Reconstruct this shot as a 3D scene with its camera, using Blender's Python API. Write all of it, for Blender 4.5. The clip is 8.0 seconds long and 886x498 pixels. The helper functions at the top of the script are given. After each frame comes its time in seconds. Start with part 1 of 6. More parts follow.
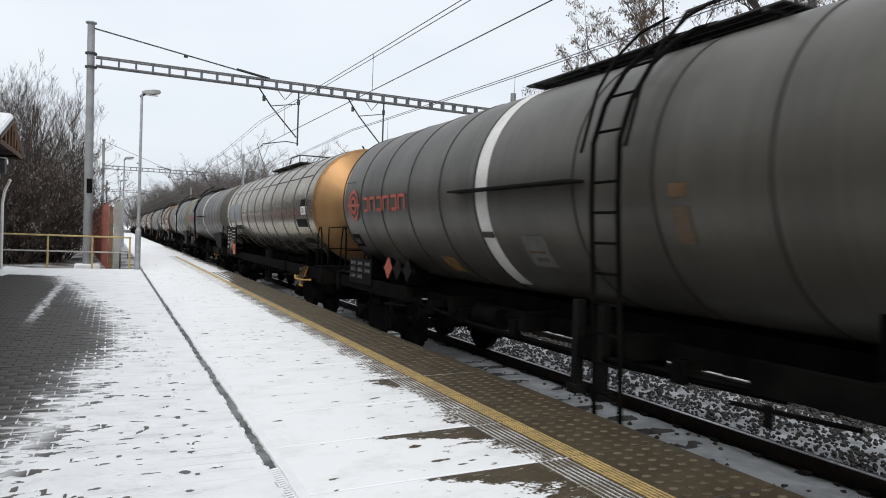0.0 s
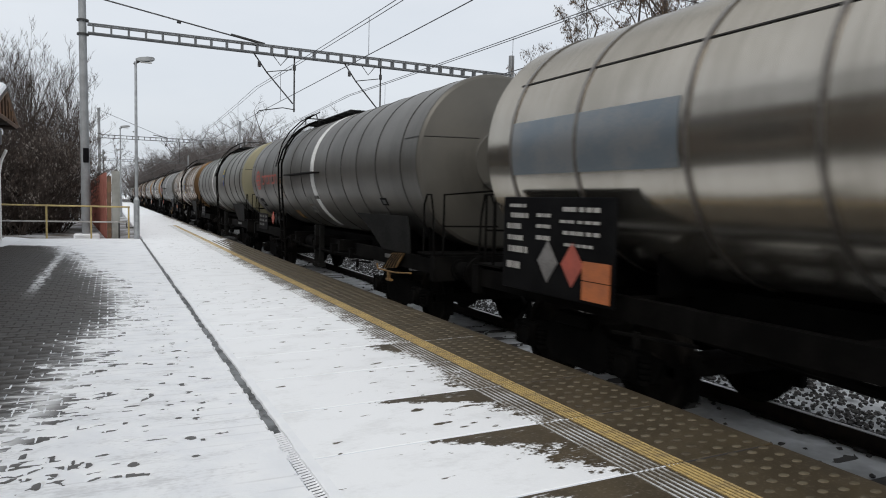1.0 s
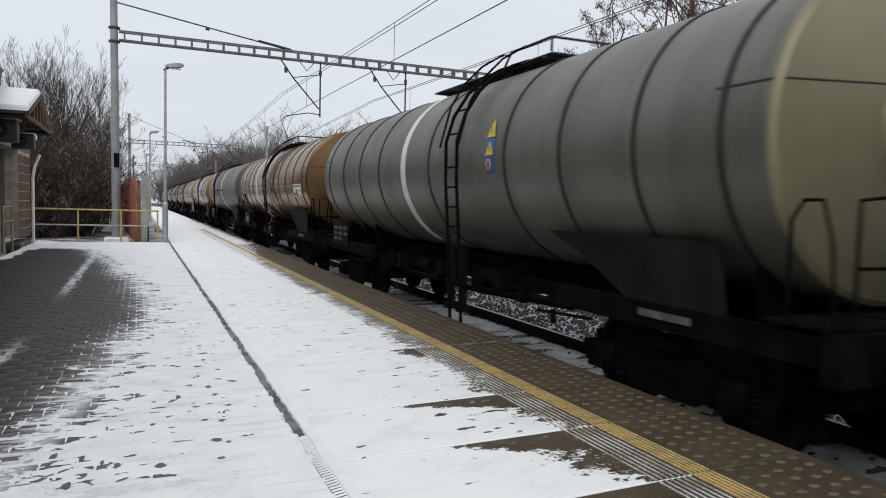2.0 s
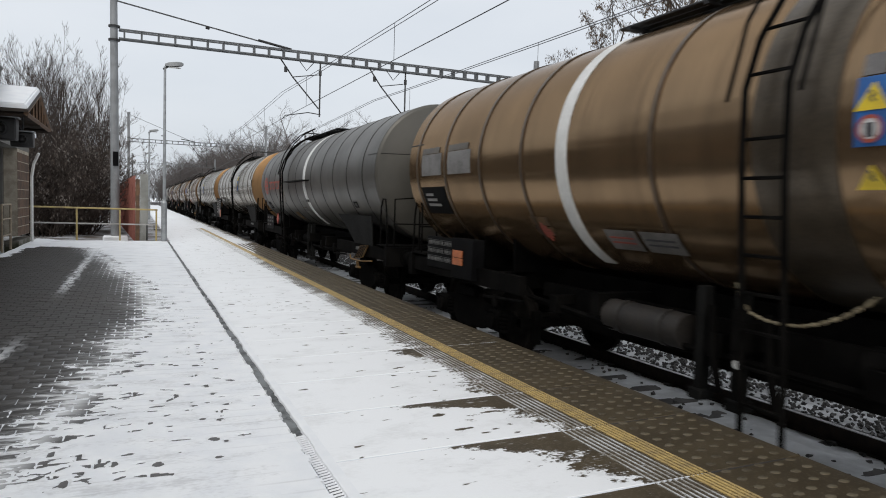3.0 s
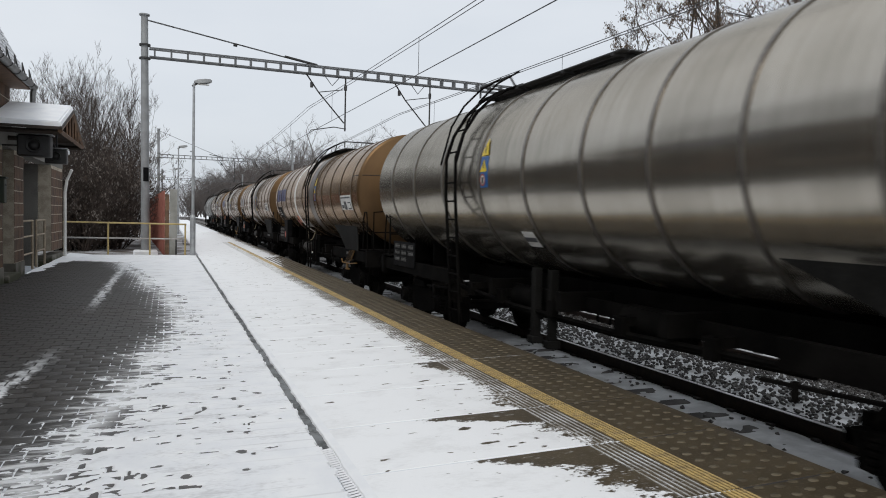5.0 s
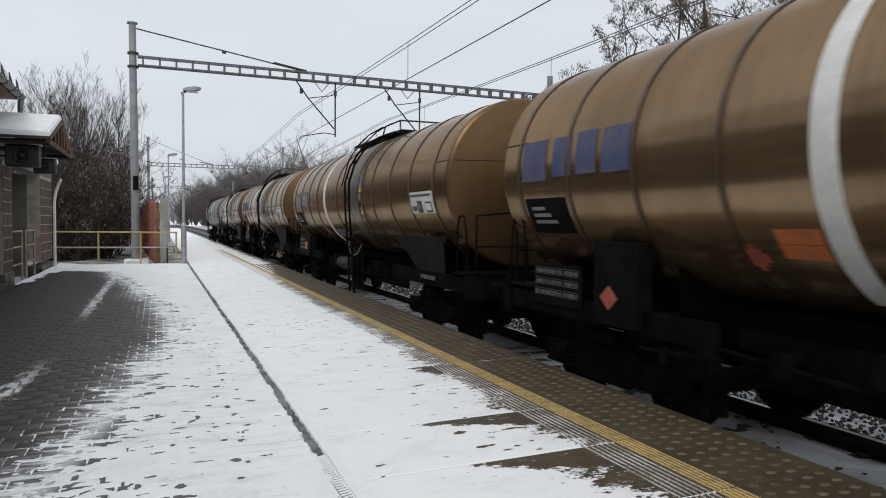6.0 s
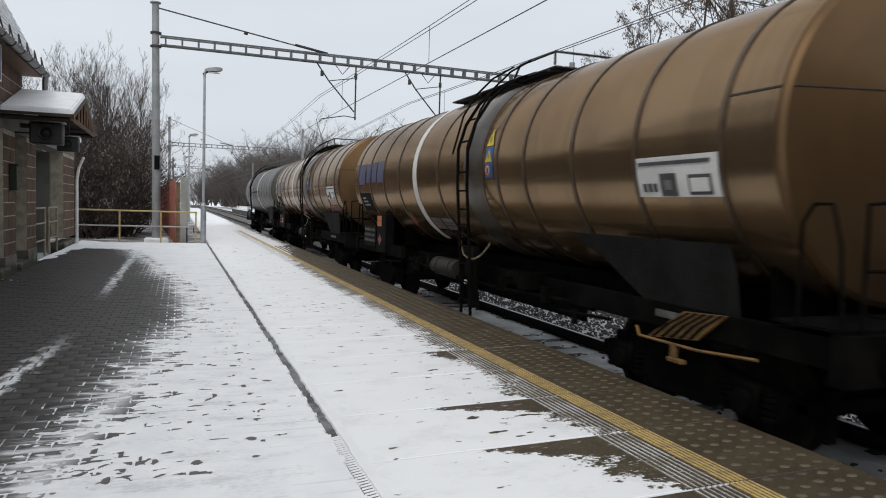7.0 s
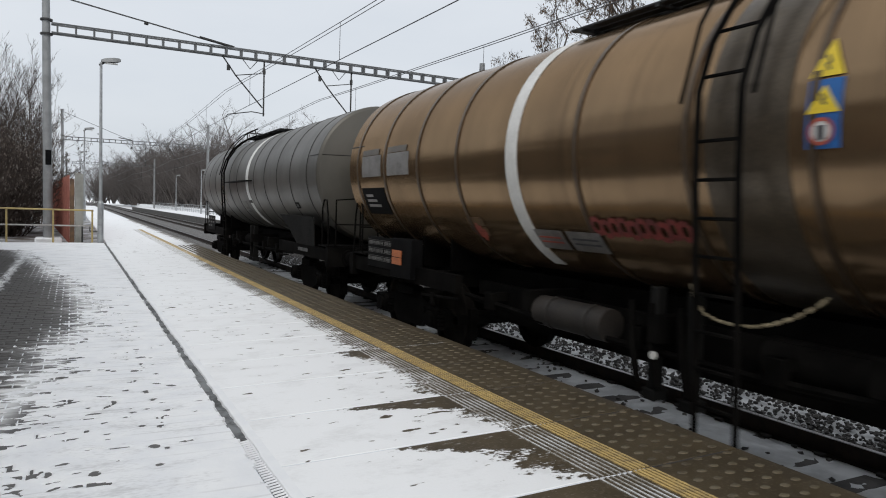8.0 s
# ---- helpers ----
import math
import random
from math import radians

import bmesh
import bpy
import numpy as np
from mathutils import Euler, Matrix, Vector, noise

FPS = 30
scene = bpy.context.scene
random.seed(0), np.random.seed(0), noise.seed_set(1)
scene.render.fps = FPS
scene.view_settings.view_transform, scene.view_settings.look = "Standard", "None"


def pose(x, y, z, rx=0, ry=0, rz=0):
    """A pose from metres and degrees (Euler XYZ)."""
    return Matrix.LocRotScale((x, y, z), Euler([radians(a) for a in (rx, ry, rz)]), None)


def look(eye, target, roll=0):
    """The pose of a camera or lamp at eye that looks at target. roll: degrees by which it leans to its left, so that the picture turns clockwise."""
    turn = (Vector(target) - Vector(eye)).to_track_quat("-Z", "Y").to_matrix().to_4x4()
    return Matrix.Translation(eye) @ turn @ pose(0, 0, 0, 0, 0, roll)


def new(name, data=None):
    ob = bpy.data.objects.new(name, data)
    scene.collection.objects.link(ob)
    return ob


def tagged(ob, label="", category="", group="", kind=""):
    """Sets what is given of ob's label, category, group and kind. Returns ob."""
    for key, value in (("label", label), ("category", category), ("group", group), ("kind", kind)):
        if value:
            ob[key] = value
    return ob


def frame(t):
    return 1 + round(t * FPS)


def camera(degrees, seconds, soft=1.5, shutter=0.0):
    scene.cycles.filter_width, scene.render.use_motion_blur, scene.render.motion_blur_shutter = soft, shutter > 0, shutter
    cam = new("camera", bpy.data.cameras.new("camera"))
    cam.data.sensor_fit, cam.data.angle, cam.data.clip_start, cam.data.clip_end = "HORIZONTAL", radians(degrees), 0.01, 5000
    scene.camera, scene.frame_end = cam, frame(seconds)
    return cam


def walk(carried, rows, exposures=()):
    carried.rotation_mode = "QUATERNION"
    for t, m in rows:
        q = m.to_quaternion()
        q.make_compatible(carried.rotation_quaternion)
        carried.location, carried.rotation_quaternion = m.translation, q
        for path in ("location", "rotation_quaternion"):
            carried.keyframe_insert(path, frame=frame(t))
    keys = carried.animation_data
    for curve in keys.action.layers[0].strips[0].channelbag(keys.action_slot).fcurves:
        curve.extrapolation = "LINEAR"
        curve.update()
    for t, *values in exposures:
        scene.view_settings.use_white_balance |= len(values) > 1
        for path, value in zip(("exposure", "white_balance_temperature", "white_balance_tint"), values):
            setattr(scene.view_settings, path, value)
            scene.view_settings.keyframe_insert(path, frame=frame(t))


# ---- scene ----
cam = camera(64.27, 8.0, soft=1.0, shutter=0.08)
EYE = (0.0, 0.0, 1.61)
# seconds, turn to the left, tilt up, lean to the left
TURNS = [
    (0.0, -25.19, -1.01, 2.02),
    (0.5, -26.67, -2.76, 1.24),
    (1.0, -25.31, -3.81, 1.31),
    (1.5, -24.02, -3.53, 1.23),
    (1.7, -23.70, -3.54, 1.30),
    (2.8, -22.88, -3.31, 1.56),
    (3.0, -23.42, -3.45, 1.72),
    (3.5, -21.21, -3.42, 1.62),
    (4.0, -21.48, -3.81, 1.94),
    (4.5, -21.81, -4.65, 2.17),
    (4.7, -21.25, -2.41, 1.29),
    (5.8, -22.21, -2.82, 1.18),
    (6.0, -21.98, -2.13, 0.46),
    (6.5, -15.05, -2.11, 1.37),
    (7.0, -20.61, -3.34, 1.66),
    (7.5, -23.30, -3.69, 1.82),
    (8.0, -27.74, -3.24, 1.79),
]


def aim(yaw, pitch, roll):
    """The pose of the hand-held camera at the eye, turned from the line of the track."""
    a, b = radians(yaw), radians(pitch)
    way = Vector((-math.sin(a) * math.cos(b), math.cos(a) * math.cos(b), math.sin(b)))
    return look(EYE, Vector(EYE) + way * 10, roll)


walk(cam, [(t, aim(y, p, r)) for t, y, p, r in TURNS], exposures=[(0.0, 0.26), (0.5, 0.07), (1.0, 0.05), (3.5, 0.04), (6.0, 0.0), (8.0, 0.0)])

# ---- light: overcast winter noon, low soft sun behind cloud ----
world = bpy.data.worlds.new("overcast_sky")
scene.world = world
world.use_nodes = True
wn = world.node_tree
wn.nodes.clear()
w_out = wn.nodes.new("ShaderNodeOutputWorld")
w_bg = wn.nodes.new("ShaderNodeBackground")
w_sky = wn.nodes.new("ShaderNodeTexSky")
w_sky.sky_type, w_sky.sun_disc = "NISHITA", False
w_sky.sun_elevation, w_sky.sun_rotation = radians(38), radians(200)
w_sky.air_density, w_sky.dust_density = 1.0, 4.0
w_tc = wn.nodes.new("ShaderNodeTexCoord")
w_map = wn.nodes.new("ShaderNodeMapping")
w_map.inputs["Scale"].default_value = (1.2, 1.2, 4.0)
w_cl = wn.nodes.new("ShaderNodeTexNoise")
w_cl.inputs["Scale"].default_value, w_cl.inputs["Detail"].default_value = 1.6, 5
w_ramp = wn.nodes.new("ShaderNodeValToRGB")
w_ramp.color_ramp.elements[0].position, w_ramp.color_ramp.elements[0].color = 0.3, (7.7, 8.1, 8.6, 1)
w_ramp.color_ramp.elements[1].position, w_ramp.color_ramp.elements[1].color = 0.72, (9.0, 9.25, 9.55, 1)
w_mix = wn.nodes.new("ShaderNodeMix")
w_mix.data_type = "RGBA"
w_mix.inputs["Factor"].default_value = 0.88
wn.links.new(w_tc.outputs["Generated"], w_map.inputs["Vector"])
wn.links.new(w_map.outputs["Vector"], w_cl.inputs["Vector"])
wn.links.new(w_cl.outputs["Fac"], w_ramp.inputs["Fac"])
wn.links.new(w_sky.outputs["Color"], w_mix.inputs["A"])
w_sep = wn.nodes.new("ShaderNodeSeparateXYZ")
w_rise = wn.nodes.new("ShaderNodeValToRGB")
for w_pos, w_col in ((0.0, (0.86, 0.88, 0.905, 1)), (0.12, (0.935, 0.95, 0.965, 1)), (0.3, (1.03, 1.03, 1.03, 1)), (1.0, (1.15, 1.14, 1.13, 1))):
    w_el = w_rise.color_ramp.elements[0] if w_pos == 0.0 else w_rise.color_ramp.elements[1] if w_pos == 1.0 else w_rise.color_ramp.elements.new(w_pos)
    w_el.position, w_el.color = w_pos, w_col
w_mul = wn.nodes.new("ShaderNodeMix")
w_mul.data_type, w_mul.blend_type = "RGBA", "MULTIPLY"
w_mul.inputs["Factor"].default_value = 1.0
wn.links.new(w_tc.outputs["Generated"], w_sep.inputs[0])
wn.links.new(w_sep.outputs["Z"], w_rise.inputs["Fac"])
wn.links.new(w_ramp.outputs["Color"], w_mul.inputs["A"])
wn.links.new(w_rise.outputs["Color"], w_mul.inputs["B"])
wn.links.new(w_mul.outputs["Result"], w_mix.inputs["B"])
wn.links.new(w_mix.outputs["Result"], w_bg.inputs["Color"])
w_bg.inputs["Strength"].default_value = 0.1
wn.links.new(w_bg.outputs["Background"], w_out.inputs["Surface"])
sun = new("sun", bpy.data.lights.new("sun", "SUN"))
sun.data.energy, sun.data.angle, sun.data.color = 1.0, radians(25), (1.0, 0.96, 0.9)
sun.matrix_world = look((-20, -40, 40), (0, 0, 0))
scene.view_settings.exposure = 0.0

# ---- materials ----


class Mat:
    """A small builder for node materials, in world or object metres."""

    def __init__(self, name, space="Object"):
        self.m = bpy.data.materials.new(name)
        self.m.use_nodes = True
        self.t = self.m.node_tree
        self.b = self.t.nodes["Principled BSDF"]
        if space == "World":
            self.co = self.t.nodes.new("ShaderNodeNewGeometry").outputs["Position"]
        else:
            self.co = self.t.nodes.new("ShaderNodeTexCoord").outputs["Object"]

    def put(self, sock, value):
        if hasattr(value, "links"):
            self.t.links.new(value, sock)
        else:
            sock.default_value = value

    def noise(self, scale, detail=4, stretch=(1, 1, 1), rough=0.55):
        mp = self.t.nodes.new("ShaderNodeMapping")
        mp.inputs["Scale"].default_value = stretch
        n = self.t.nodes.new("ShaderNodeTexNoise")
        n.inputs["Scale"].default_value, n.inputs["Detail"].default_value, n.inputs["Roughness"].default_value = scale, detail, rough
        self.t.links.new(self.co, mp.inputs["Vector"])
        self.t.links.new(mp.outputs["Vector"], n.inputs["Vector"])
        return n.outputs["Fac"]

    def voronoi(self, scale, feature="F1"):
        n = self.t.nodes.new("ShaderNodeTexVoronoi")
        n.feature = feature
        n.inputs["Scale"].default_value = scale
        self.t.links.new(self.co, n.inputs["Vector"])
        return n.outputs["Distance"]

    def math(self, op, a, b=0.0, c=0.0):
        n = self.t.nodes.new("ShaderNodeMath")
        n.operation = op
        for i, v in enumerate((a, b, c)):
            self.put(n.inputs[i], v)
        return n.outputs[0]

    def step(self, v, lo, hi):
        n = self.t.nodes.new("ShaderNodeMapRange")
        n.interpolation_type = "SMOOTHSTEP"
        self.put(n.inputs["Value"], v)
        n.inputs["From Min"].default_value, n.inputs["From Max"].default_value = lo, hi
        return n.outputs["Result"]

    def axis(self, k):
        n = self.t.nodes.new("ShaderNodeSeparateXYZ")
        self.t.links.new(self.co, n.inputs[0])
        return n.outputs[k]

    def mix(self, f, a, b):
        n = self.t.nodes.new("ShaderNodeMix")
        n.data_type = "RGBA"
        self.put(n.inputs["Factor"], f)
        for key, v in (("A", a), ("B", b)):
            self.put(n.inputs[key], (*v, 1) if isinstance(v, tuple) else v)
        return n.outputs["Result"]

    def upward(self):
        """How far the face looks up."""
        n = self.t.nodes.new("ShaderNodeSeparateXYZ")
        self.t.links.new(self.t.nodes.new("ShaderNodeNewGeometry").outputs["Normal"], n.inputs[0])
        return n.outputs[2]

    def random(self):
        return self.t.nodes.new("ShaderNodeObjectInfo").outputs["Random"]

    def bump(self, v, strength=0.4, dist=0.01):
        n = self.t.nodes.new("ShaderNodeBump")
        n.inputs["Strength"].default_value, n.inputs["Distance"].default_value = strength, dist
        self.put(n.inputs["Height"], v)
        self.t.links.new(n.outputs["Normal"], self.b.inputs["Normal"])
        return self

    def set(self, color, rough=0.7, metal=0.0):
        self.put(self.b.inputs["Base Color"], (*color, 1) if isinstance(color, tuple) else color)
        self.put(self.b.inputs["Roughness"], rough)
        self.put(self.b.inputs["Metallic"], metal)
        return self


def worn(name, a, b, scale=3.0, rough=0.75, metal=0.0, grain=40.0, relief=0.15, stretch=(1, 1, 1), space="Object"):
    """Two tones in large stains, with fine grain and a little relief."""
    k = Mat(name, space)
    big, fine = k.noise(scale, 5, stretch), k.noise(grain, 3)
    f = k.step(k.math("ADD", big, k.math("MULTIPLY", k.math("SUBTRACT", fine, 0.5), 0.5)), 0.35, 0.68)
    k.set(k.mix(f, a, b), k.math("ADD", rough - 0.1, k.math("MULTIPLY", fine, 0.2)), metal)
    if relief:
        k.bump(fine, relief, 0.004)
    return k.m


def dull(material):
    """Hardly any gloss, so near-black parts keep the deep shade put into their colour."""
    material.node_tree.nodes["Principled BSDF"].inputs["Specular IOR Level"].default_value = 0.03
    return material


SNOW = (0.87, 0.885, 0.90)


def make_snow():
    k = Mat("snow", "World")
    n = k.noise(3.5, 6)
    k.set(k.mix(k.step(n, 0.3, 0.7), (0.80, 0.82, 0.85), SNOW), 0.65)
    k.b.inputs["Subsurface Weight"].default_value = 0.0
    k.bump(k.math("ADD", n, k.math("MULTIPLY", k.noise(60, 3), 0.25)), 0.35, 0.02)
    return k.m


def make_trodden():
    """Thin trodden snow: grey where it is worn, with the paving's joints just showing."""
    k = Mat("trodden_snow", "World")
    n, fine = k.noise(3.5, 6), k.noise(22, 4, (1, 2.0, 1))
    worn_f = k.step(k.math("ADD", k.noise(1.7, 6, (1, 2.2, 1)), k.math("MULTIPLY", k.math("SUBTRACT", fine, 0.5), 0.5)), 0.50, 0.74)
    col = k.mix(k.step(n, 0.3, 0.7), (0.80, 0.82, 0.85), SNOW)
    col = k.mix(k.math("MULTIPLY", worn_f, 0.45), col, (0.42, 0.42, 0.43))
    row = k.math("FRACT", k.math("DIVIDE", k.math("ADD", k.axis(1), 6.0 + 0.012), 0.169))
    line = k.math("MULTIPLY", k.step(row, 0.16, 0.08), k.step(k.noise(1.1, 4), 0.45, 0.62))
    col = k.mix(k.math("MULTIPLY", line, 0.28), col, (0.40, 0.40, 0.41))
    k.set(col, 0.65)
    k.bump(k.math("ADD", n, k.math("MULTIPLY", fine, 0.5)), 0.4, 0.02)
    return k.m


def make_slab():
    """Brown wet concrete slab; blown snow lies on its inner part and thins out towards the yellow line."""
    k = Mat("slab_concrete", "World")
    x, y = k.axis(0), k.axis(1)
    n1, n2, n3 = k.noise(1.1, 5), k.noise(7, 6, (1, 1.6, 1)), k.noise(45, 3)
    tone = k.mix(k.step(k.noise(2.3, 5), 0.35, 0.7), (0.052, 0.039, 0.021), (0.082, 0.062, 0.034))
    tone = k.mix(k.step(n3, 0.5, 0.75), tone, (0.135, 0.11, 0.08))
    # each slab is swept bare next to its far joint
    saw = k.math("FRACT", k.math("ADD", y, 100.0 - 4.20))
    bare = k.math("POWER", saw, 1.6)
    near = k.math("MULTIPLY", k.step(y, 8.5, 5.0), k.step(k.noise(0.9, 1, (0.01, 1, 0.01)), 0.36, 0.56))
    limit = k.math("ADD", 2.88, k.math("MULTIPLY", k.math("SUBTRACT", n1, 0.5), 0.9))
    limit = k.math("ADD", limit, k.math("MULTIPLY", k.math("SUBTRACT", n2, 0.5), 0.75))
    limit = k.math("ADD", limit, k.math("MULTIPLY", k.math("SUBTRACT", k.noise(28, 5, (1, 1.5, 1)), 0.5), 0.5))
    limit = k.math("SUBTRACT", limit, k.math("MULTIPLY", k.math("MULTIPLY", bare, near), 0.95))
    limit = k.math("SUBTRACT", limit, k.math("MULTIPLY", k.step(y, 8.0, 3.0), 0.1))
    limit = k.math("ADD", limit, k.math("MULTIPLY", k.step(y, 17.0, 28.0), 0.9))
    cover = k.step(k.math("SUBTRACT", limit, x), -0.02, 0.07)
    prints = k.step(k.math("ADD", k.noise(5.0, 5, (1, 2.2, 1)), k.math("MULTIPLY", k.noise(0.5, 2), 0.25)), 0.775, 0.81)
    cover = k.math("MULTIPLY", cover, k.math("SUBTRACT", 1.0, prints))
    dust = k.math("MULTIPLY", k.step(k.noise(16, 4, (0.6, 2.5, 1)), 0.6, 0.75), k.step(x, 3.3, 2.4))
    cover = k.math("MAXIMUM", cover, k.math("MULTIPLY", dust, 0.55))
    thin = k.math("ADD", k.noise(2.0, 6, (1, 1.4, 1)), k.math("MULTIPLY", k.math("SUBTRACT", k.noise(20, 4, (1, 1.8, 1)), 0.5), 0.35))
    cover = k.math("MULTIPLY", cover, k.math("SUBTRACT", 1.0, k.math("MULTIPLY", k.step(thin, 0.48, 0.75), 0.12)))
    k.set(k.mix(cover, tone, SNOW), k.math("ADD", 0.5, k.math("MULTIPLY", cover, 0.2)))
    k.bump(k.math("ADD", k.math("MULTIPLY", cover, 1.2), k.math("MULTIPLY", n3, 0.25)), 0.4, 0.012)
    return k.m


def swept_edge(k, y):
    """The line along which the swept part of the paving ends, as x over y."""
    edge = k.math("ADD", -1.05, k.math("MULTIPLY", k.step(y, 3.0, 8.5), 0.70))
    edge = k.math("ADD", edge, k.math("MULTIPLY", k.step(y, 8.0, 10.6), 0.40))
    edge = k.math("SUBTRACT", edge, k.math("MULTIPLY", k.step(y, 10.6, 14.0), 0.15))
    edge = k.math("SUBTRACT", edge, k.math("MULTIPLY", k.step(y, 14.0, 16.5), 0.45))
    edge = k.math("SUBTRACT", edge, k.math("MULTIPLY", k.step(y, 16.5, 24.0), 0.9))
    return k.math("SUBTRACT", edge, k.math("MULTIPLY", k.step(y, 24.0, 27.0), 5.0))


def make_paver():
    """Dark grey interlocking pavers, swept near the building, under a dusting of snow towards the drain."""
    k = Mat("paver_concrete", "World")
    x, y = k.axis(0), k.axis(1)
    n1, n2, n3 = k.noise(0.55, 4), k.noise(6, 6, (1.2, 1.8, 1)), k.noise(50, 3)
    tone = k.mix(k.step(k.random(), 0.0, 1.0), (0.040, 0.038, 0.037), (0.054, 0.051, 0.048))
    tone = k.mix(k.step(n1, 0.4, 0.65), tone, (0.050, 0.045, 0.041))
    tone = k.mix(k.step(n3, 0.5, 0.8), tone, (0.085, 0.08, 0.075))
    grad = k.math("SUBTRACT", x, swept_edge(k, y))
    streak = k.noise(3.2, 6, (0.8, 3.4, 1))
    patchy = k.math("ADD", grad, k.math("MULTIPLY", k.math("SUBTRACT", streak, 0.5), 1.5))
    patchy = k.math("ADD", patchy, k.math("MULTIPLY", k.math("SUBTRACT", n1, 0.5), 0.5))
    speck = k.step(k.noise(24, 4, (0.6, 1.6, 1)), 0.42, 0.62)
    thick = k.step(patchy, -0.1, 0.25)
    cover = k.math("MULTIPLY", k.step(patchy, -0.38, 0.3), k.math("ADD", 0.12, k.math("MULTIPLY", speck, 0.30)))
    cover = k.math("MAXIMUM", cover, k.math("MULTIPLY", thick, 0.82))
    cover = k.math("MULTIPLY", cover, k.math("SUBTRACT", 1.0, k.math("MULTIPLY", k.step(grad, 0.12, 0.38), 0.92)))
    # a ridge of swept snow along the wall side
    way = k.math("SUBTRACT", -1.17, k.math("MULTIPLY", k.step(y, 10.0, 4.5), 0.36))
    ridge = k.math("ABSOLUTE", k.math("SUBTRACT", x, way))
    ridge = k.math("ADD", ridge, k.math("MULTIPLY", k.math("SUBTRACT", k.noise(5, 6, (1.6, 0.8, 1)), 0.5), 0.5))
    ridge = k.math("ADD", ridge, k.math("MULTIPLY", k.math("SUBTRACT", k.noise(22, 4, (1, 1.6, 1)), 0.5), 0.22))
    lies = k.math("MAXIMUM", k.math("MULTIPLY", k.step(y, 5.3, 6.0), k.step(y, 9.6, 7.0)), k.math("MULTIPLY", k.step(y, 12.0, 15.0), 0.9))
    ridge = k.math("MULTIPLY", k.math("MULTIPLY", k.step(ridge, 0.12, 0.0), lies), 0.85)
    cover = k.math("MAXIMUM", cover, ridge)
    k.b.inputs["Specular IOR Level"].default_value = 0.22
    k.set(k.mix(cover, tone, SNOW), k.math("ADD", 0.55, k.math("MULTIPLY", cover, 0.15)))
    k.bump(k.math("ADD", k.math("MULTIPLY", cover, 1.2), k.math("MULTIPLY", n3, 0.3)), 0.4, 0.01)
    return k.m


def make_joint():
    """Sand and snow in the joints between paving pieces."""
    k = Mat("joint_fill", "World")
    n, x, y = k.noise(1.6, 4), k.axis(0), k.axis(1)
    lim = k.math("ADD", k.math("MULTIPLY", k.math("SUBTRACT", n, 0.5), 1.0), k.math("ADD", k.math("SUBTRACT", x, swept_edge(k, y)), 0.42))
    lim = k.math("SUBTRACT", lim, k.math("MULTIPLY", k.step(x, 3.0, 3.3), k.math("MULTIPLY", k.step(k.math("ABSOLUTE", k.math("SUBTRACT", y, 7.2)), 0.2, 0.4), 9.0)))
    k.set(k.mix(k.step(lim, -0.1, 0.5), (0.032, 0.030, 0.028), (0.74, 0.77, 0.81)), 0.8)
    return k.m


def make_plinth():
    """Grey plaster, stained, with moss creeping up from the ground."""
    k = Mat("mossy_plaster", "World")
    z, n, fine = k.axis(2), k.noise(2.2, 5), k.noise(35, 3)
    tone = k.mix(k.step(n, 0.35, 0.65), (0.165, 0.155, 0.135), (0.11, 0.10, 0.085))
    moss = k.step(k.math("SUBTRACT", k.math("ADD", k.math("MULTIPLY", n, 0.5), k.math("MULTIPLY", fine, 0.12)), z), 0.10, 0.28)
    k.set(k.mix(moss, tone, (0.040, 0.042, 0.020)), 0.9)
    k.bump(fine, 0.25, 0.006)
    return k.m


def make_tank(name, a, b, metal, rough, streak):
    """Clad tank shell: sheet metal with dirt that has run down from the top."""
    k = Mat(name)
    big = k.noise(0.7, 4)
    run = k.noise(2.2, 5, (0.12, 4.0, 0.12))
    fine = k.noise(30, 3)
    dirt = k.step(k.math("ADD", k.math("MULTIPLY", big, 0.68), k.math("MULTIPLY", run, 0.32)), 0.36, 0.66)
    col = k.mix(dirt, a, b)
    col = k.mix(k.math("MULTIPLY", k.step(run, 0.6, 0.8), streak * 0.7), col, tuple(c * 0.55 for c in b))
    k.set(col, k.math("ADD", rough, k.math("MULTIPLY", k.math("SUBTRACT", k.math("ADD", big, k.math("MULTIPLY", fine, 0.4)), 0.7), 0.22)), metal)
    if metal > 0.5:
        # grime dulls the sheen at glancing angles
        top = max(a)
        k.b.inputs["Specular Tint"].default_value = (*(0.62 * (0.55 + 0.45 * c / top) for c in a), 1)
    k.bump(k.math("ADD", k.noise(1.3, 3), k.math("MULTIPLY", fine, 0.015)), 0.07, 0.03)
    return k.m


def make_snowy_bark():
    """Dark bark with snow lying along the upper side of the branches."""
    k = Mat("snowy_bark")
    n = k.noise(1.5, 4)
    bark = k.mix(k.step(k.noise(7, 4), 0.35, 0.65), (0.045, 0.038, 0.034), (0.022, 0.019, 0.018))
    lies = k.math("MULTIPLY", k.step(k.upward(), 0.25, 0.5), k.step(n, 0.42, 0.55))
    k.set(k.mix(lies, bark, (0.74, 0.76, 0.79)), 0.85)
    return k.m


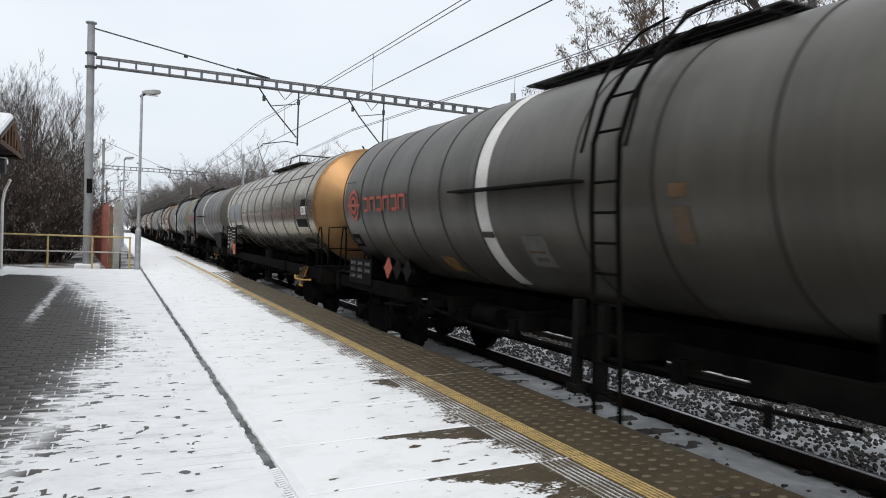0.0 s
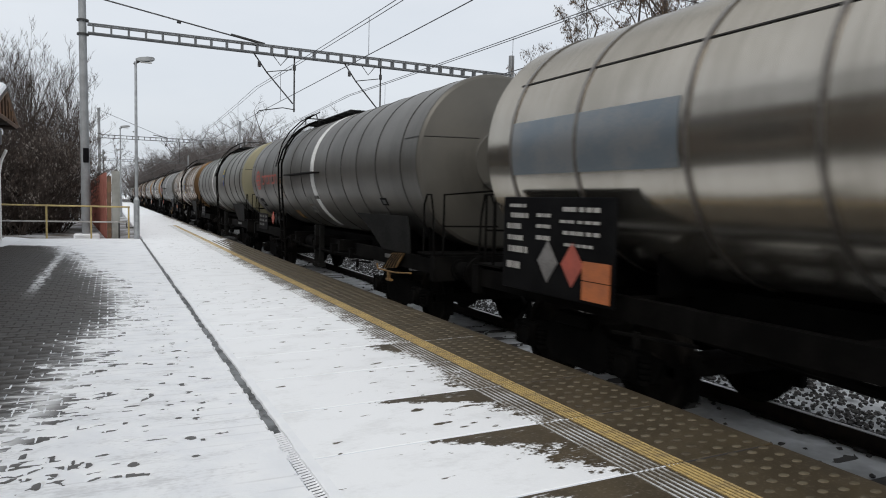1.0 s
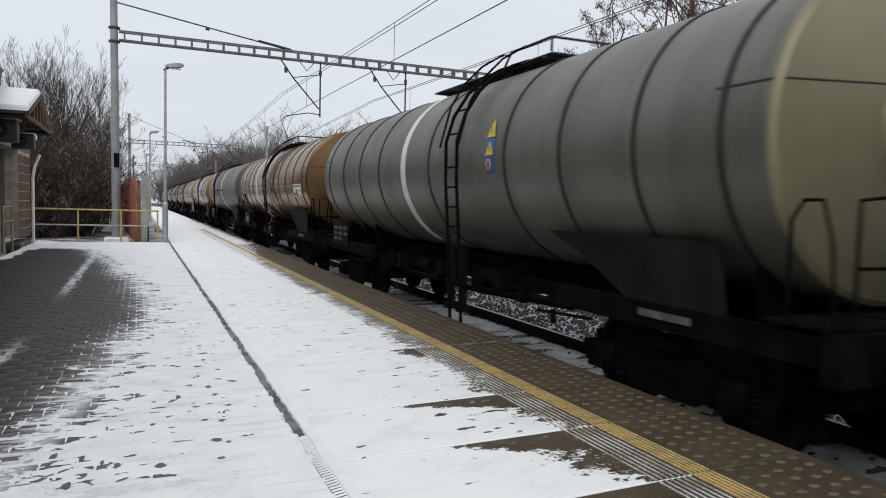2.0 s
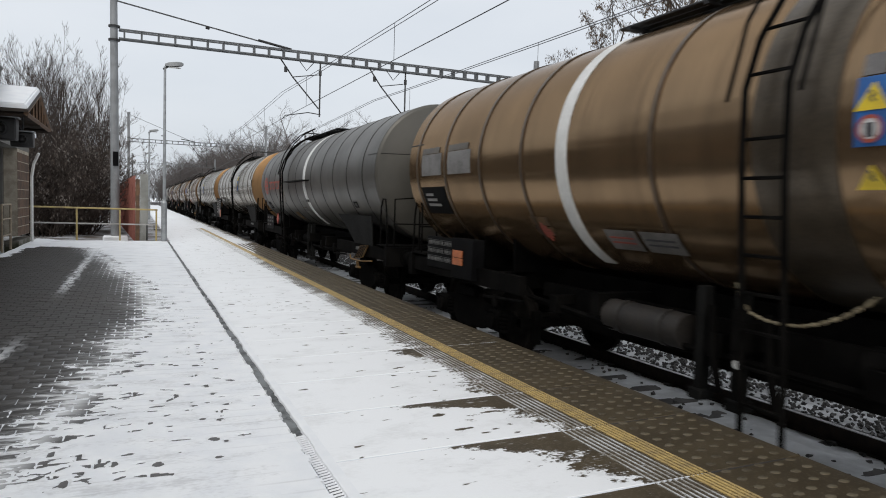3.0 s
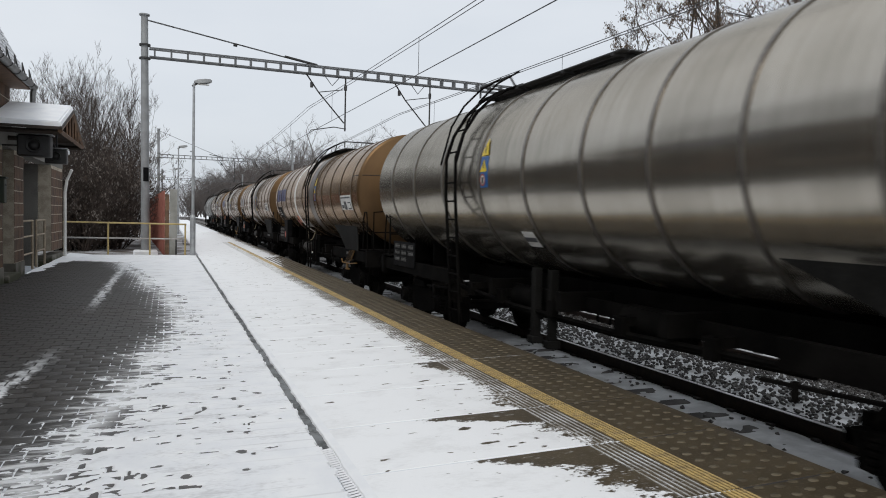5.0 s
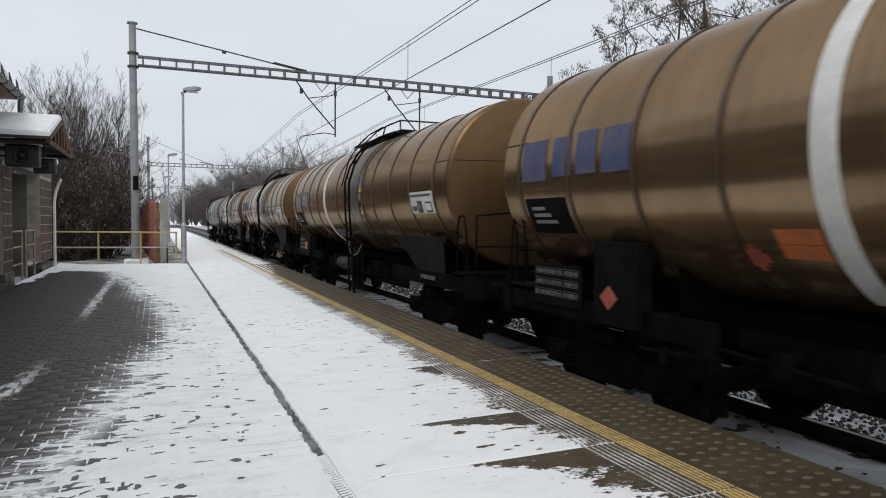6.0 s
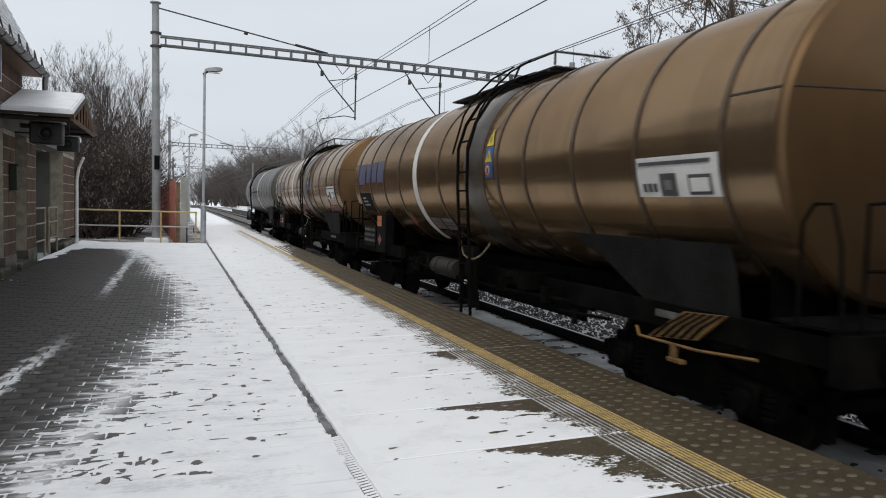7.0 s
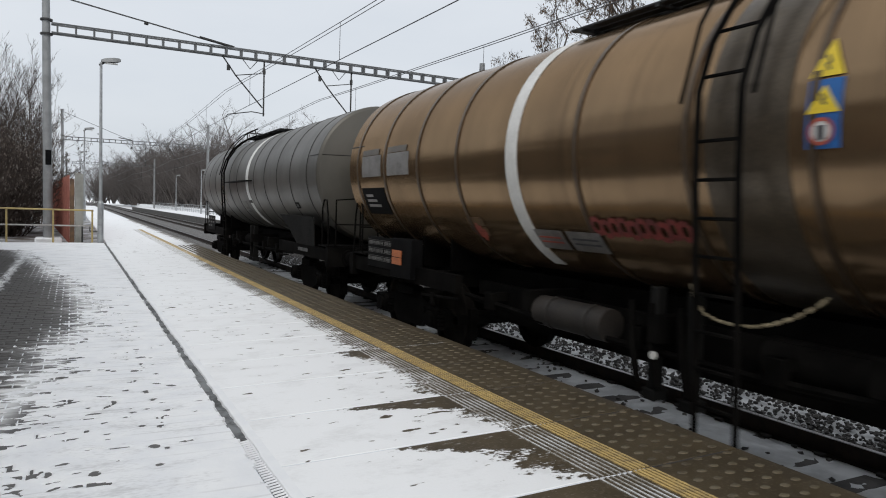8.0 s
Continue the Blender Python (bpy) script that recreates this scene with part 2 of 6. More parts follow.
def make_trackbed():
    """Ballast under thin snow, going over to darker stone further along the line."""
    k = Mat("ballast_under_snow", "World")
    y, fine = k.axis(1), k.noise(14, 4)
    bare = k.step(k.math("ADD", y, k.math("MULTIPLY", k.noise(0.4, 4), 14.0)), 26.0, 44.0)
    snow = k.mix(k.step(k.noise(2.5, 5), 0.35, 0.65), (0.62, 0.635, 0.65), (0.42, 0.43, 0.44))
    stone = k.mix(k.step(fine, 0.45, 0.65), (0.075, 0.07, 0.066), (0.20, 0.20, 0.20))
    k.set(k.mix(bare, snow, stone), 0.85)
    k.bump(fine, 0.4, 0.02)
    return k.m


M = {
    "trackbed": make_trackbed(),
    "dark_concrete": worn("grimy_platform_wall", (0.06, 0.058, 0.055), (0.10, 0.096, 0.09), 1.5, 0.9),
    "dirty_label": worn("dirty_grey_label", (0.15, 0.148, 0.135), (0.10, 0.098, 0.09), 3, 0.6, 0.2),
    "lever_dull": worn("dull_hazard_yellow", (0.24, 0.13, 0.035), (0.12, 0.07, 0.025), 6, 0.7),
    "snowy_bark": make_snowy_bark(),
    "reservoir": worn("dusty_brown_reservoir", (0.026, 0.021, 0.017), (0.014, 0.012, 0.011), 4, 0.7),
    "door_brown": worn("dark_brown_door", (0.034, 0.024, 0.017), (0.02, 0.015, 0.012), 2, 0.7),
    "box_green": worn("dark_green_letter_box", (0.010, 0.018, 0.010), (0.018, 0.026, 0.014), 4, 0.5),
    "snow": make_snow(), "trodden": make_trodden(), "slab": make_slab(), "paver": make_paver(), "joint": make_joint(),
    "stud": worn("tactile_stud", (0.118, 0.097, 0.062), (0.058, 0.045, 0.026), 5, 0.7, grain=9, space="World"),
    "yellow_line": worn("yellow_line_paint", (0.56, 0.40, 0.15), (0.34, 0.25, 0.12), 9, 0.6),
    "rib": worn("pale_rib", (0.62, 0.63, 0.64), (0.30, 0.28, 0.25), 4, 0.7),
    "drain": worn("drain_grate_iron", (0.035, 0.037, 0.036), (0.20, 0.21, 0.215), 2.2, 0.7, 0.1, grain=22),
    "concrete": worn("weathered_concrete", (0.22, 0.22, 0.20), (0.32, 0.32, 0.30), 2, 0.85),
    "sleeper": worn("sleeper_concrete", (0.035, 0.032, 0.03), (0.07, 0.065, 0.06), 4, 0.85),
    "stone": worn("ballast_stone", (0.035, 0.033, 0.032), (0.10, 0.095, 0.09), 9, 0.8),
    "rust": worn("rail_rust", (0.022, 0.015, 0.012), (0.042, 0.027, 0.02), 8, 0.7, 0.3),
    "railhead": worn("rail_head_steel", (0.35, 0.35, 0.36), (0.22, 0.21, 0.2), 6, 0.3, 0.9),
    "galv": worn("galvanised_steel", (0.38, 0.40, 0.41), (0.28, 0.29, 0.30), 5, 0.5, 0.5),
    "beam": worn("dark_beam_paint", (0.13, 0.135, 0.14), (0.09, 0.095, 0.10), 2, 0.6, 0.2),
    "mast": worn("mast_grey_paint", (0.26, 0.27, 0.275), (0.19, 0.195, 0.20), 2, 0.6, 0.2),
    "iron": worn("dark_iron", (0.026, 0.026, 0.027), (0.05, 0.049, 0.047), 5, 0.6, 0.3),
    "wire": worn("copper_wire_patina", (0.09, 0.09, 0.10), (0.06, 0.06, 0.065), 5, 0.5, 0.5),
    "yellow_rail": worn("yellow_rail_paint", (0.44, 0.34, 0.13), (0.30, 0.23, 0.11), 4, 0.6),
    "red_fence": worn("faded_red_boards", (0.33, 0.13, 0.10), (0.24, 0.085, 0.065), 3, 0.8),
    "brick": worn("brown_clinker_block", (0.118, 0.066, 0.039), (0.062, 0.038, 0.025), 2.2, 0.85, space="World"),
    "mortar": worn("pale_mortar", (0.46, 0.41, 0.33), (0.30, 0.26, 0.205), 5, 0.9),
    "render": worn("grey_plaster", (0.17, 0.165, 0.15), (0.12, 0.115, 0.105), 1.4, 0.9),
    "plinth": make_plinth(), "moss": worn("moss_and_dead_leaves", (0.03, 0.033, 0.015), (0.07, 0.05, 0.03), 12, 0.9),
    "glass": Mat("dark_window_glass").set((0.012, 0.013, 0.015), 0.08).m,
    # near-black base colour puts the shade inside openings onto the surface
    "dark": worn("opening_shade_black", (0.012, 0.012, 0.012), (0.02, 0.02, 0.02), 2, 0.9),
    "frame": worn("window_frame_grey", (0.13, 0.12, 0.11), (0.09, 0.085, 0.08), 4, 0.6),
    "gate": worn("tan_gate_paint", (0.40, 0.33, 0.24), (0.26, 0.21, 0.155), 4, 0.7),
    "snow_leaf": worn("dry_leaves_with_snow", (0.050, 0.033, 0.022), (0.20, 0.18, 0.165), 1.6, 0.85, grain=9),
    "sill": worn("pale_sill", (0.40, 0.385, 0.36), (0.28, 0.27, 0.26), 4, 0.7),
    "zinc": worn("zinc_gutter", (0.22, 0.22, 0.215), (0.15, 0.15, 0.15), 3, 0.45, 0.6),
    "sign_blue": worn("sign_blue_enamel", (0.024, 0.032, 0.105), (0.03, 0.04, 0.12), 2, 0.55),
    "white": worn("white_paint", (0.74, 0.74, 0.72), (0.60, 0.60, 0.58), 2.5, 0.6),
    "timber": worn("brown_timber", (0.17, 0.095, 0.05), (0.09, 0.055, 0.035), 4, 0.7, stretch=(1, 6, 1)),
    "black": worn("black_speaker_paint", (0.015, 0.015, 0.016), (0.03, 0.03, 0.03), 4, 0.5),
    "roof": worn("slate_under_snow", (0.58, 0.59, 0.61), (0.82, 0.84, 0.86), 3.0, 0.8, grain=12),
    "bark": worn("grey_brown_bark", (0.075, 0.06, 0.05), (0.04, 0.032, 0.027), 6, 0.9),
    "twig": worn("brown_twigs", (0.058, 0.043, 0.035), (0.034, 0.026, 0.022), 6, 0.9),
    "birch": worn("birch_bark", (0.30, 0.28, 0.26), (0.12, 0.10, 0.09), 6, 0.85),
    "frost": worn("frosted_twigs", (0.22, 0.20, 0.19), (0.12, 0.105, 0.095), 6, 0.9),
    "leaf": worn("dry_leaves", (0.12, 0.075, 0.04), (0.07, 0.045, 0.028), 8, 0.85),
    # paler than the near bark: distance haze is put into the colour
    "far": worn("far_woods", (0.085, 0.074, 0.069), (0.13, 0.116, 0.11), 0.5, 0.95, grain=3),
    "soil": worn("frozen_soil", (0.11, 0.095, 0.08), (0.55, 0.57, 0.6), 0.9, 0.9, space="World"),
    "tank_grey": make_tank("grey_tank_cladding", (0.089, 0.083, 0.071), (0.058, 0.0545, 0.0465), 0.25, 0.42, 0.4),
    "tank_olive": make_tank("olive_grey_cladding", (0.15, 0.15, 0.13), (0.10, 0.10, 0.085), 0.35, 0.45, 0.3),
    "tank_steel": make_tank("stainless_cladding", (0.46, 0.43, 0.38), (0.35, 0.325, 0.28), 0.9, 0.19, 0.3),
    "tank_brown": make_tank("brown_stained_cladding", (0.275, 0.186, 0.108), (0.185, 0.125, 0.074), 0.75, 0.17, 0.4),
    "orange_end": make_tank("ochre_end_cladding", (0.30, 0.178, 0.085), (0.21, 0.126, 0.064), 0.7, 0.38, 0.4),
    "brown_end": make_tank("dark_brown_end", (0.135, 0.082, 0.040), (0.08, 0.05, 0.027), 0.6, 0.36, 0.45),
    "olive_end": make_tank("olive_end", (0.22, 0.205, 0.13), (0.17, 0.155, 0.10), 0.35, 0.45, 0.3),
    "end_disc": make_tank("grey_brown_disc", (0.215, 0.17, 0.12), (0.15, 0.118, 0.085), 0.5, 0.4, 0.3),
    "graffiti": worn("dark_red_spray", (0.24, 0.04, 0.035), (0.12, 0.025, 0.025), 6, 0.5),
    "steel_strap": worn("steel_strap", (0.20, 0.185, 0.165), (0.12, 0.11, 0.10), 3, 0.35, 0.7),
    "brown_strap": worn("brown_strap", (0.115, 0.082, 0.052), (0.07, 0.05, 0.034), 3, 0.4, 0.6),
    "strap": worn("dark_strap", (0.038, 0.034, 0.03), (0.022, 0.02, 0.018), 4, 0.6, 0.3),
    # underframe, skirt and wheels: shade beneath the tank is put into base colours
    "under": dull(worn("grimy_shaded_underframe", (0.0035, 0.0033, 0.0032), (0.008, 0.0075, 0.007), 3, 0.8, 0.05)),
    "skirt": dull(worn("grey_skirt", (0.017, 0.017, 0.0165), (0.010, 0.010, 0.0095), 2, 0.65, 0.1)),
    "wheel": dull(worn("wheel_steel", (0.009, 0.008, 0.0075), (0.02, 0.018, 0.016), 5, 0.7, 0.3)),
    "walk": worn("walkway_grating", (0.02, 0.02, 0.021), (0.04, 0.04, 0.04), 5, 0.6, 0.3),
    "red": worn("faded_red_lettering", (0.42, 0.09, 0.06), (0.30, 0.07, 0.05), 3, 0.6),
    "blue": worn("faded_blue_lettering", (0.040, 0.055, 0.15), (0.085, 0.085, 0.13), 4, 0.6),
    "paleblue": worn("pale_blue_patch", (0.20, 0.235, 0.265), (0.27, 0.28, 0.285), 2, 0.36, 0.6),
    "greypatch": worn("scraped_grey_patch", (0.25, 0.24, 0.23), (0.16, 0.15, 0.145), 3, 0.5, 0.4),
    "orange": worn("orange_plate", (0.50, 0.15, 0.045), (0.36, 0.11, 0.04), 4, 0.5),
    "warn": worn("warning_yellow", (0.75, 0.56, 0.03), (0.62, 0.45, 0.04), 4, 0.5),
    "sticker_blue": worn("sticker_blue", (0.02, 0.13, 0.40), (0.03, 0.10, 0.30), 4, 0.45),
    "lever_yellow": worn("worn_hazard_yellow", (0.52, 0.31, 0.06), (0.28, 0.17, 0.05), 6, 0.7),
    "lever": worn("rusty_yellow_lever", (0.13, 0.075, 0.03), (0.05, 0.03, 0.016), 7, 0.7),
    "chain": worn("pale_chain", (0.33, 0.28, 0.18), (0.16, 0.13, 0.08), 9, 0.6),
    "shade_clad": worn("dark_cladding_panel", (0.115, 0.092, 0.066), (0.075, 0.06, 0.044), 2, 0.34, 0.6),
    "panel": dull(worn("black_panel", (0.005, 0.005, 0.0055), (0.009, 0.009, 0.0095), 3, 0.6)),
    "print": worn("weathered_print", (0.13, 0.13, 0.127), (0.06, 0.06, 0.058), 6, 0.7),
    "ink": worn("dark_print", (0.05, 0.05, 0.055), (0.08, 0.08, 0.085), 5, 0.6),
    "steelband": worn("pale_scuffed_steel", (0.5, 0.5, 0.48), (0.35, 0.34, 0.32), 3, 0.4, 0.8),
}

# ---- mesh helpers ----


def box(bm, x0, x1, y0, y1, z0, z1, bevel=0.0):
    r = bmesh.ops.create_cube(bm, size=1.0, matrix=Matrix.Translation(((x0 + x1) / 2, (y0 + y1) / 2, (z0 + z1) / 2)) @ Matrix.Diagonal((x1 - x0, y1 - y0, z1 - z0, 1)))
    if bevel:
        edges = {e for v in r["verts"] for e in v.link_edges}
        bmesh.ops.bevel(bm, geom=list(edges), offset=bevel, segments=1, affect="EDGES")


def tube(bm, pts, r, seg=6, r1=None, caps=True):
    """A round bar along points, of radius r at the start and r1 at the end."""
    pts = [Vector(p) for p in pts]
    rings, n = [], len(pts)
    side = None
    for i, p in enumerate(pts):
        d = (pts[min(i + 1, n - 1)] - pts[max(i - 1, 0)]).normalized()
        if side is None:
            side = d.cross(Vector((0, 0, 1)) if abs(d.z) < 0.9 else Vector((1, 0, 0))).normalized()
        side = (side - d * side.dot(d)).normalized()
        up = d.cross(side)
        q = r if r1 is None else r + (r1 - r) * i / (n - 1)
        rings.append([bm.verts.new(p + (side * math.cos(a) + up * math.sin(a)) * q) for a in (2 * math.pi * k / seg for k in range(seg))])
    for a, b in zip(rings, rings[1:]):
        for k in range(seg):
            bm.faces.new((a[k], a[(k + 1) % seg], b[(k + 1) % seg], b[k]))
    if caps:
        bm.faces.new(rings[0][::-1])
        bm.faces.new(rings[-1])


def lathe(bm, profile, cz, seg=48, axis="y"):
    """A turned body round the y axis at height cz, from (place along y, radius)."""
    rings = []
    for y, r in profile:
        if r < 1e-4:
            rings.append([bm.verts.new((0, y, cz))])
        else:
            rings.append([bm.verts.new((r * math.cos(a), y, cz + r * math.sin(a))) for a in (2 * math.pi * k / seg for k in range(seg))])
    for a, b in zip(rings, rings[1:]):
        for k in range(seg):
            j = (k + 1) % seg
            if len(a) == 1:
                bm.faces.new((a[0], b[j], b[k]))
            elif len(b) == 1:
                bm.faces.new((a[k], a[j], b[0]))
            else:
                bm.faces.new((a[k], a[j], b[j], b[k]))


def plate(bm, poly, x0, x1):
    """A plate from a polygon of (y, z), between x0 and x1."""
    a = [bm.verts.new((x0, y, z)) for y, z in poly]
    b = [bm.verts.new((x1, y, z)) for y, z in poly]
    bm.faces.new(a)
    bm.faces.new(b[::-1])
    for i in range(len(poly)):
        j = (i + 1) % len(poly)
        bm.faces.new((a[i], b[i], b[j], a[j]))


def arc_patch(bm, r, y0, y1, a0, a1, cz, n=8, thick=0.006):
    """A curved plate on the shell, between two angles from the near side (0) up to the crown (90)."""
    rows = []
    for i in range(n + 1):
        a = radians(a0 + (a1 - a0) * i / n)
        rows.append([bm.verts.new((-q * math.cos(a), y, cz + q * math.sin(a))) for q in (r, r + thick) for y in (y0, y1)])
    for a, b in zip(rows, rows[1:]):
        bm.faces.new((a[2], a[3], b[3], b[2]))
        bm.faces.new((a[0], a[2], b[2], b[0]))
        bm.faces.new((a[1], b[1], b[3], a[3]))
    bm.faces.new((rows[0][0], rows[0][1], rows[0][3], rows[0][2]))
    bm.faces.new((rows[-1][0], rows[-1][2], rows[-1][3], rows[-1][1]))


def stroke(bm, pts, width, r, cz, closed=False):
    """A painted line on the shell's near side through points of (place along the wagon, height)."""
    if closed:
        pts = list(pts) + [pts[0]]
    for (ya, za), (yb, zb) in zip(pts, pts[1:]):
        n = math.hypot(yb - ya, zb - za) or 1.0
        oy, oz = -(zb - za) / n * width / 2, (yb - ya) / n * width / 2
        q = []
        for y, z in ((ya + oy, za + oz), (yb + oy, zb + oz), (yb - oy, zb - oz), (ya - oy, za - oz)):
            q.append(bm.verts.new((-math.sqrt(max(0.01, r * r - (z - cz) ** 2)), y, z)))
        bm.faces.new(q)


def smooth(mesh, angle=0.7):
    mesh.polygons.foreach_set("use_smooth", [True] * len(mesh.polygons))
    mesh.set_sharp_from_angle(angle=angle)


def mesh_of(name, bm, material, soft=True):
    bmesh.ops.recalc_face_normals(bm, faces=bm.faces)
    me = bpy.data.meshes.new(name)
    bm.to_mesh(me)
    bm.free()
    me.materials.append(material)
    if soft:
        smooth(me)
    return me


def part(name, bm, material=None, parent=None, label=""):
    """Link a bmesh (or a ready mesh) as one object under a thing or a part."""
    me = mesh_of(name, bm, material) if isinstance(bm, bmesh.types.BMesh) else bm
    ob = new(name, me)
    ob.parent = parent
    if label:
        ob["label"] = label
    return ob


def thing(name, label, category, group="", kind="", at=(0, 0, 0)):
    ob = new(name)
    ob.location = at
    return tagged(ob, label, category, group, kind)


def B():
    return bmesh.new()


CACHE = {}


def cached(key, build, material):
    """One mesh for all alike parts."""
    if key not in CACHE:
        bm = B()
        build(bm)
        CACHE[key] = mesh_of(key.split(":")[0], bm, material)
    return CACHE[key]


def raw(name, verts, faces, material, soft=False):
    me = bpy.data.meshes.new(name)
    me.from_pydata(verts, [], faces)
    me.materials.append(material)
    if soft:
        smooth(me)
    return me

# ---- ground and tracks ----
RAIL_Z = -0.48
WALL = -3.3
TRACKS = (5.75, 9.75)

bm = B()
box(bm, -900, 900, -300, 1500, -1.6, -0.80)
tagged(part("ground", bm, M["snow"]), "flat open ground under fresh snow", "ground", kind="structure")
bm = B()
for x0, x1 in ((3.9, 11.6),):
    plate(bm, [(-30, -1.0), (400, -1.0), (400, -0.66), (-30, -0.66)], x0, x1)
tagged(part("trackbed", bm, M["trackbed"]), "snow-dusted ballast bed under the two tracks", "trackbed", kind="structure")


def rail_bar(bm):
    plate(bm, [(-30, 0), (400, 0), (400, 0.012), (-30, 0.012)], -0.075, 0.075)
    plate(bm, [(-30, 0.012), (400, 0.012), (400, 0.14), (-30, 0.14)], -0.01, 0.01)
    plate(bm, [(-30, 0.135), (400, 0.135), (400, 0.168), (-30, 0.168)], -0.036, 0.036)


def rail_top(bm):
    plate(bm, [(-30, 0.168), (400, 0.168), (400, 0.174), (-30, 0.174)], -0.03, 0.03)


def sleeper_block(bm):
    box(bm, -1.3, 1.3, -0.13, 0.13, -0.16, 0, 0.02)
    for s in (-1, 1):
        for q in (-0.11, 0.11):
            box(bm, s * 0.75 + q - 0.03, s * 0.75 + q + 0.03, -0.05, 0.05, 0, 0.035, 0.006)


for i, tx in enumerate(TRACKS):
    track = thing(f"track_{i + 1}", "railway track with rusty rails on concrete sleepers", "railway track", kind="structure", at=(tx, 0, 0))
    for s in (-0.7535, 0.7535):
        r = part("rail", cached("rail", rail_bar, M["rust"]), None, track)
        r.location = (s, 0, RAIL_Z - 0.174)
        t = part("rail_head", cached("rail_head", rail_top, M["railhead"]), None, r)
    for k in range(190):
        sl = part("sleeper", cached("sleeper", sleeper_block, M["sleeper"]), None, track)
        sl.location = (0, -6 + 0.6 * k, RAIL_Z - 0.174 - 0.001)


def stones(name, count, x0, x1, y0, y1, z, seed, size=(0.02, 0.042), heap=0.0, mat="stone"):
    """Broken stones strewn over a strip."""
    rnd = random.Random(seed)
    verts, faces = [], []
    base = [(1, 0, 0), (0, 1, 0), (-1, 0, 0), (0, -1, 0), (0, 0, 1), (0, 0, -1)]
    tri = [(0, 1, 4), (1, 2, 4), (2, 3, 4), (3, 0, 4), (1, 0, 5), (2, 1, 5), (3, 2, 5), (0, 3, 5)]
    for _ in range(count):
        # closer together near the camera's end
        y = y0 + (y1 - y0) * rnd.random() ** 1.7
        x = rnd.uniform(x0, x1)
        s = rnd.uniform(*size)
        bump_up = heap * max(0.0, 1 - abs((x - (x0 + x1) / 2) / ((x1 - x0) / 2))) ** 0.6
        m = Euler((rnd.uniform(0, 6), rnd.uniform(0, 6), rnd.uniform(0, 6))).to_matrix()
        n = len(verts)
        for b in base:
            v = m @ (Vector(b) * s * rnd.uniform(0.65, 1.25))
            verts.append((v.x + x, v.y + y, v.z * 0.8 + z + bump_up + s * 0.25))
        faces += [tuple(n + q for q in f) for f in tri]
    return raw(name, verts, faces, M[mat])


bm = B()
plate(bm, [(-30, -0.75), (400, -0.75), (400, -0.60), (-30, -0.60)], 6.95, 8.55)
tagged(part("ballast_shoulder", bm, M["trackbed"]), "low ridge of snowy ballast between the tracks", "ballast", kind="structure")
for nm, ct, xa, xb, z, sd, hp in (("ballast", 15000, 6.56, 8.95, -0.61, 3, 0.06), ("ballast", 60, 4.1, 4.9, -0.655, 5, 0.0), ("ballast", 300, 5.1, 6.4, -0.655, 7, 0.0)):
    tagged(part(nm, stones(nm, ct, xa, xb, -2, 34, z, sd, heap=hp)), "dark broken ballast stones poking through snow", "ballast", kind="stuff")

tagged(part("ballast", stones("ballast", 1500, 4.05, 4.95, 1.5, 14, -0.642, 9, size=(0.008, 0.02))), "small dark stones in the snow beside the rail", "ballast", kind="stuff")

# ---- platform ----
DRAIN = 0.985
FALL = 0.021
EDGE = 3.98


def top_z(x):
    return max(0.0, x - DRAIN - 0.1) * FALL


bm = B()
plate(bm, [(-8, -0.8), (28.6, -0.8), (28.6, -0.007), (-8, -0.007)], -3.28, DRAIN)
tagged(part("platform_bed", bm, M["joint"]), "sanded bed under the paved platform", "platform", kind="structure")
bm = B()
y0, y1 = -8, 160
v = [bm.verts.new(p) for p in ((DRAIN + 0.1, y0, -0.8), (3.86, y0, -0.8), (3.86, y0, top_z(3.86) - 0.004), (DRAIN + 0.1, y0, -0.004),
                               (DRAIN + 0.1, y1, -0.8), (3.86, y1, -0.8), (3.86, y1, top_z(3.86) - 0.004), (DRAIN + 0.1, y1, -0.004))]
for f in ((0, 1, 2, 3), (7, 6, 5, 4), (0, 4, 5, 1), (1, 5, 6, 2), (2, 6, 7, 3), (3, 7, 4, 0)):
    bm.faces.new([v[q] for q in f])
tagged(part("platform_core", bm, M["joint"]), "concrete core of the station platform", "platform", kind="structure")

platform = thing("platform_edge", "brown concrete platform edge slabs with studs and a yellow line, half under snow", "platform", kind="structure")


def slab_piece(bm):
    xs = (DRAIN + 0.105, 3.98)
    pts = []
    for y in (0.009, 0.991):
        for x in xs:
            pts.append((x, y))
    lo = [bm.verts.new((x, y, top_z(x) - 0.14)) for x, y in pts]
    mid = [bm.verts.new((x, y, top_z(x) - 0.006)) for x, y in pts]
    hi = [bm.verts.new((x + (0.006 if x < 2 else -0.012), y + (0.006 if y < 0.5 else -0.006), top_z(x))) for x, y in pts]
    for a, b in ((lo, mid), (mid, hi)):
        for i, j in ((0, 1), (1, 3), (3, 2), (2, 0)):
            bm.faces.new((a[i], a[j], b[j], b[i]))
    bm.faces.new((hi[0], hi[1], hi[3], hi[2]))
    bm.faces.new((lo[0], lo[2], lo[3], lo[1]))


def yellow_piece(bm):
    for k in range(5):
        x = 3.035 + 0.034 * k
        plate(bm, [(0.008, top_z(x)), (0.992, top_z(x)), (0.992, top_z(x) + 0.006), (0.008, top_z(x) + 0.006)], x, x + 0.021)


def rib_piece(bm):
    for k in range(6):
        x = 2.775 + 0.043 * k
        plate(bm, [(0.008, top_z(x)), (0.992, top_z(x)), (0.992, top_z(x) + 0.005), (0.008, top_z(x) + 0.005)], x, x + 0.012)


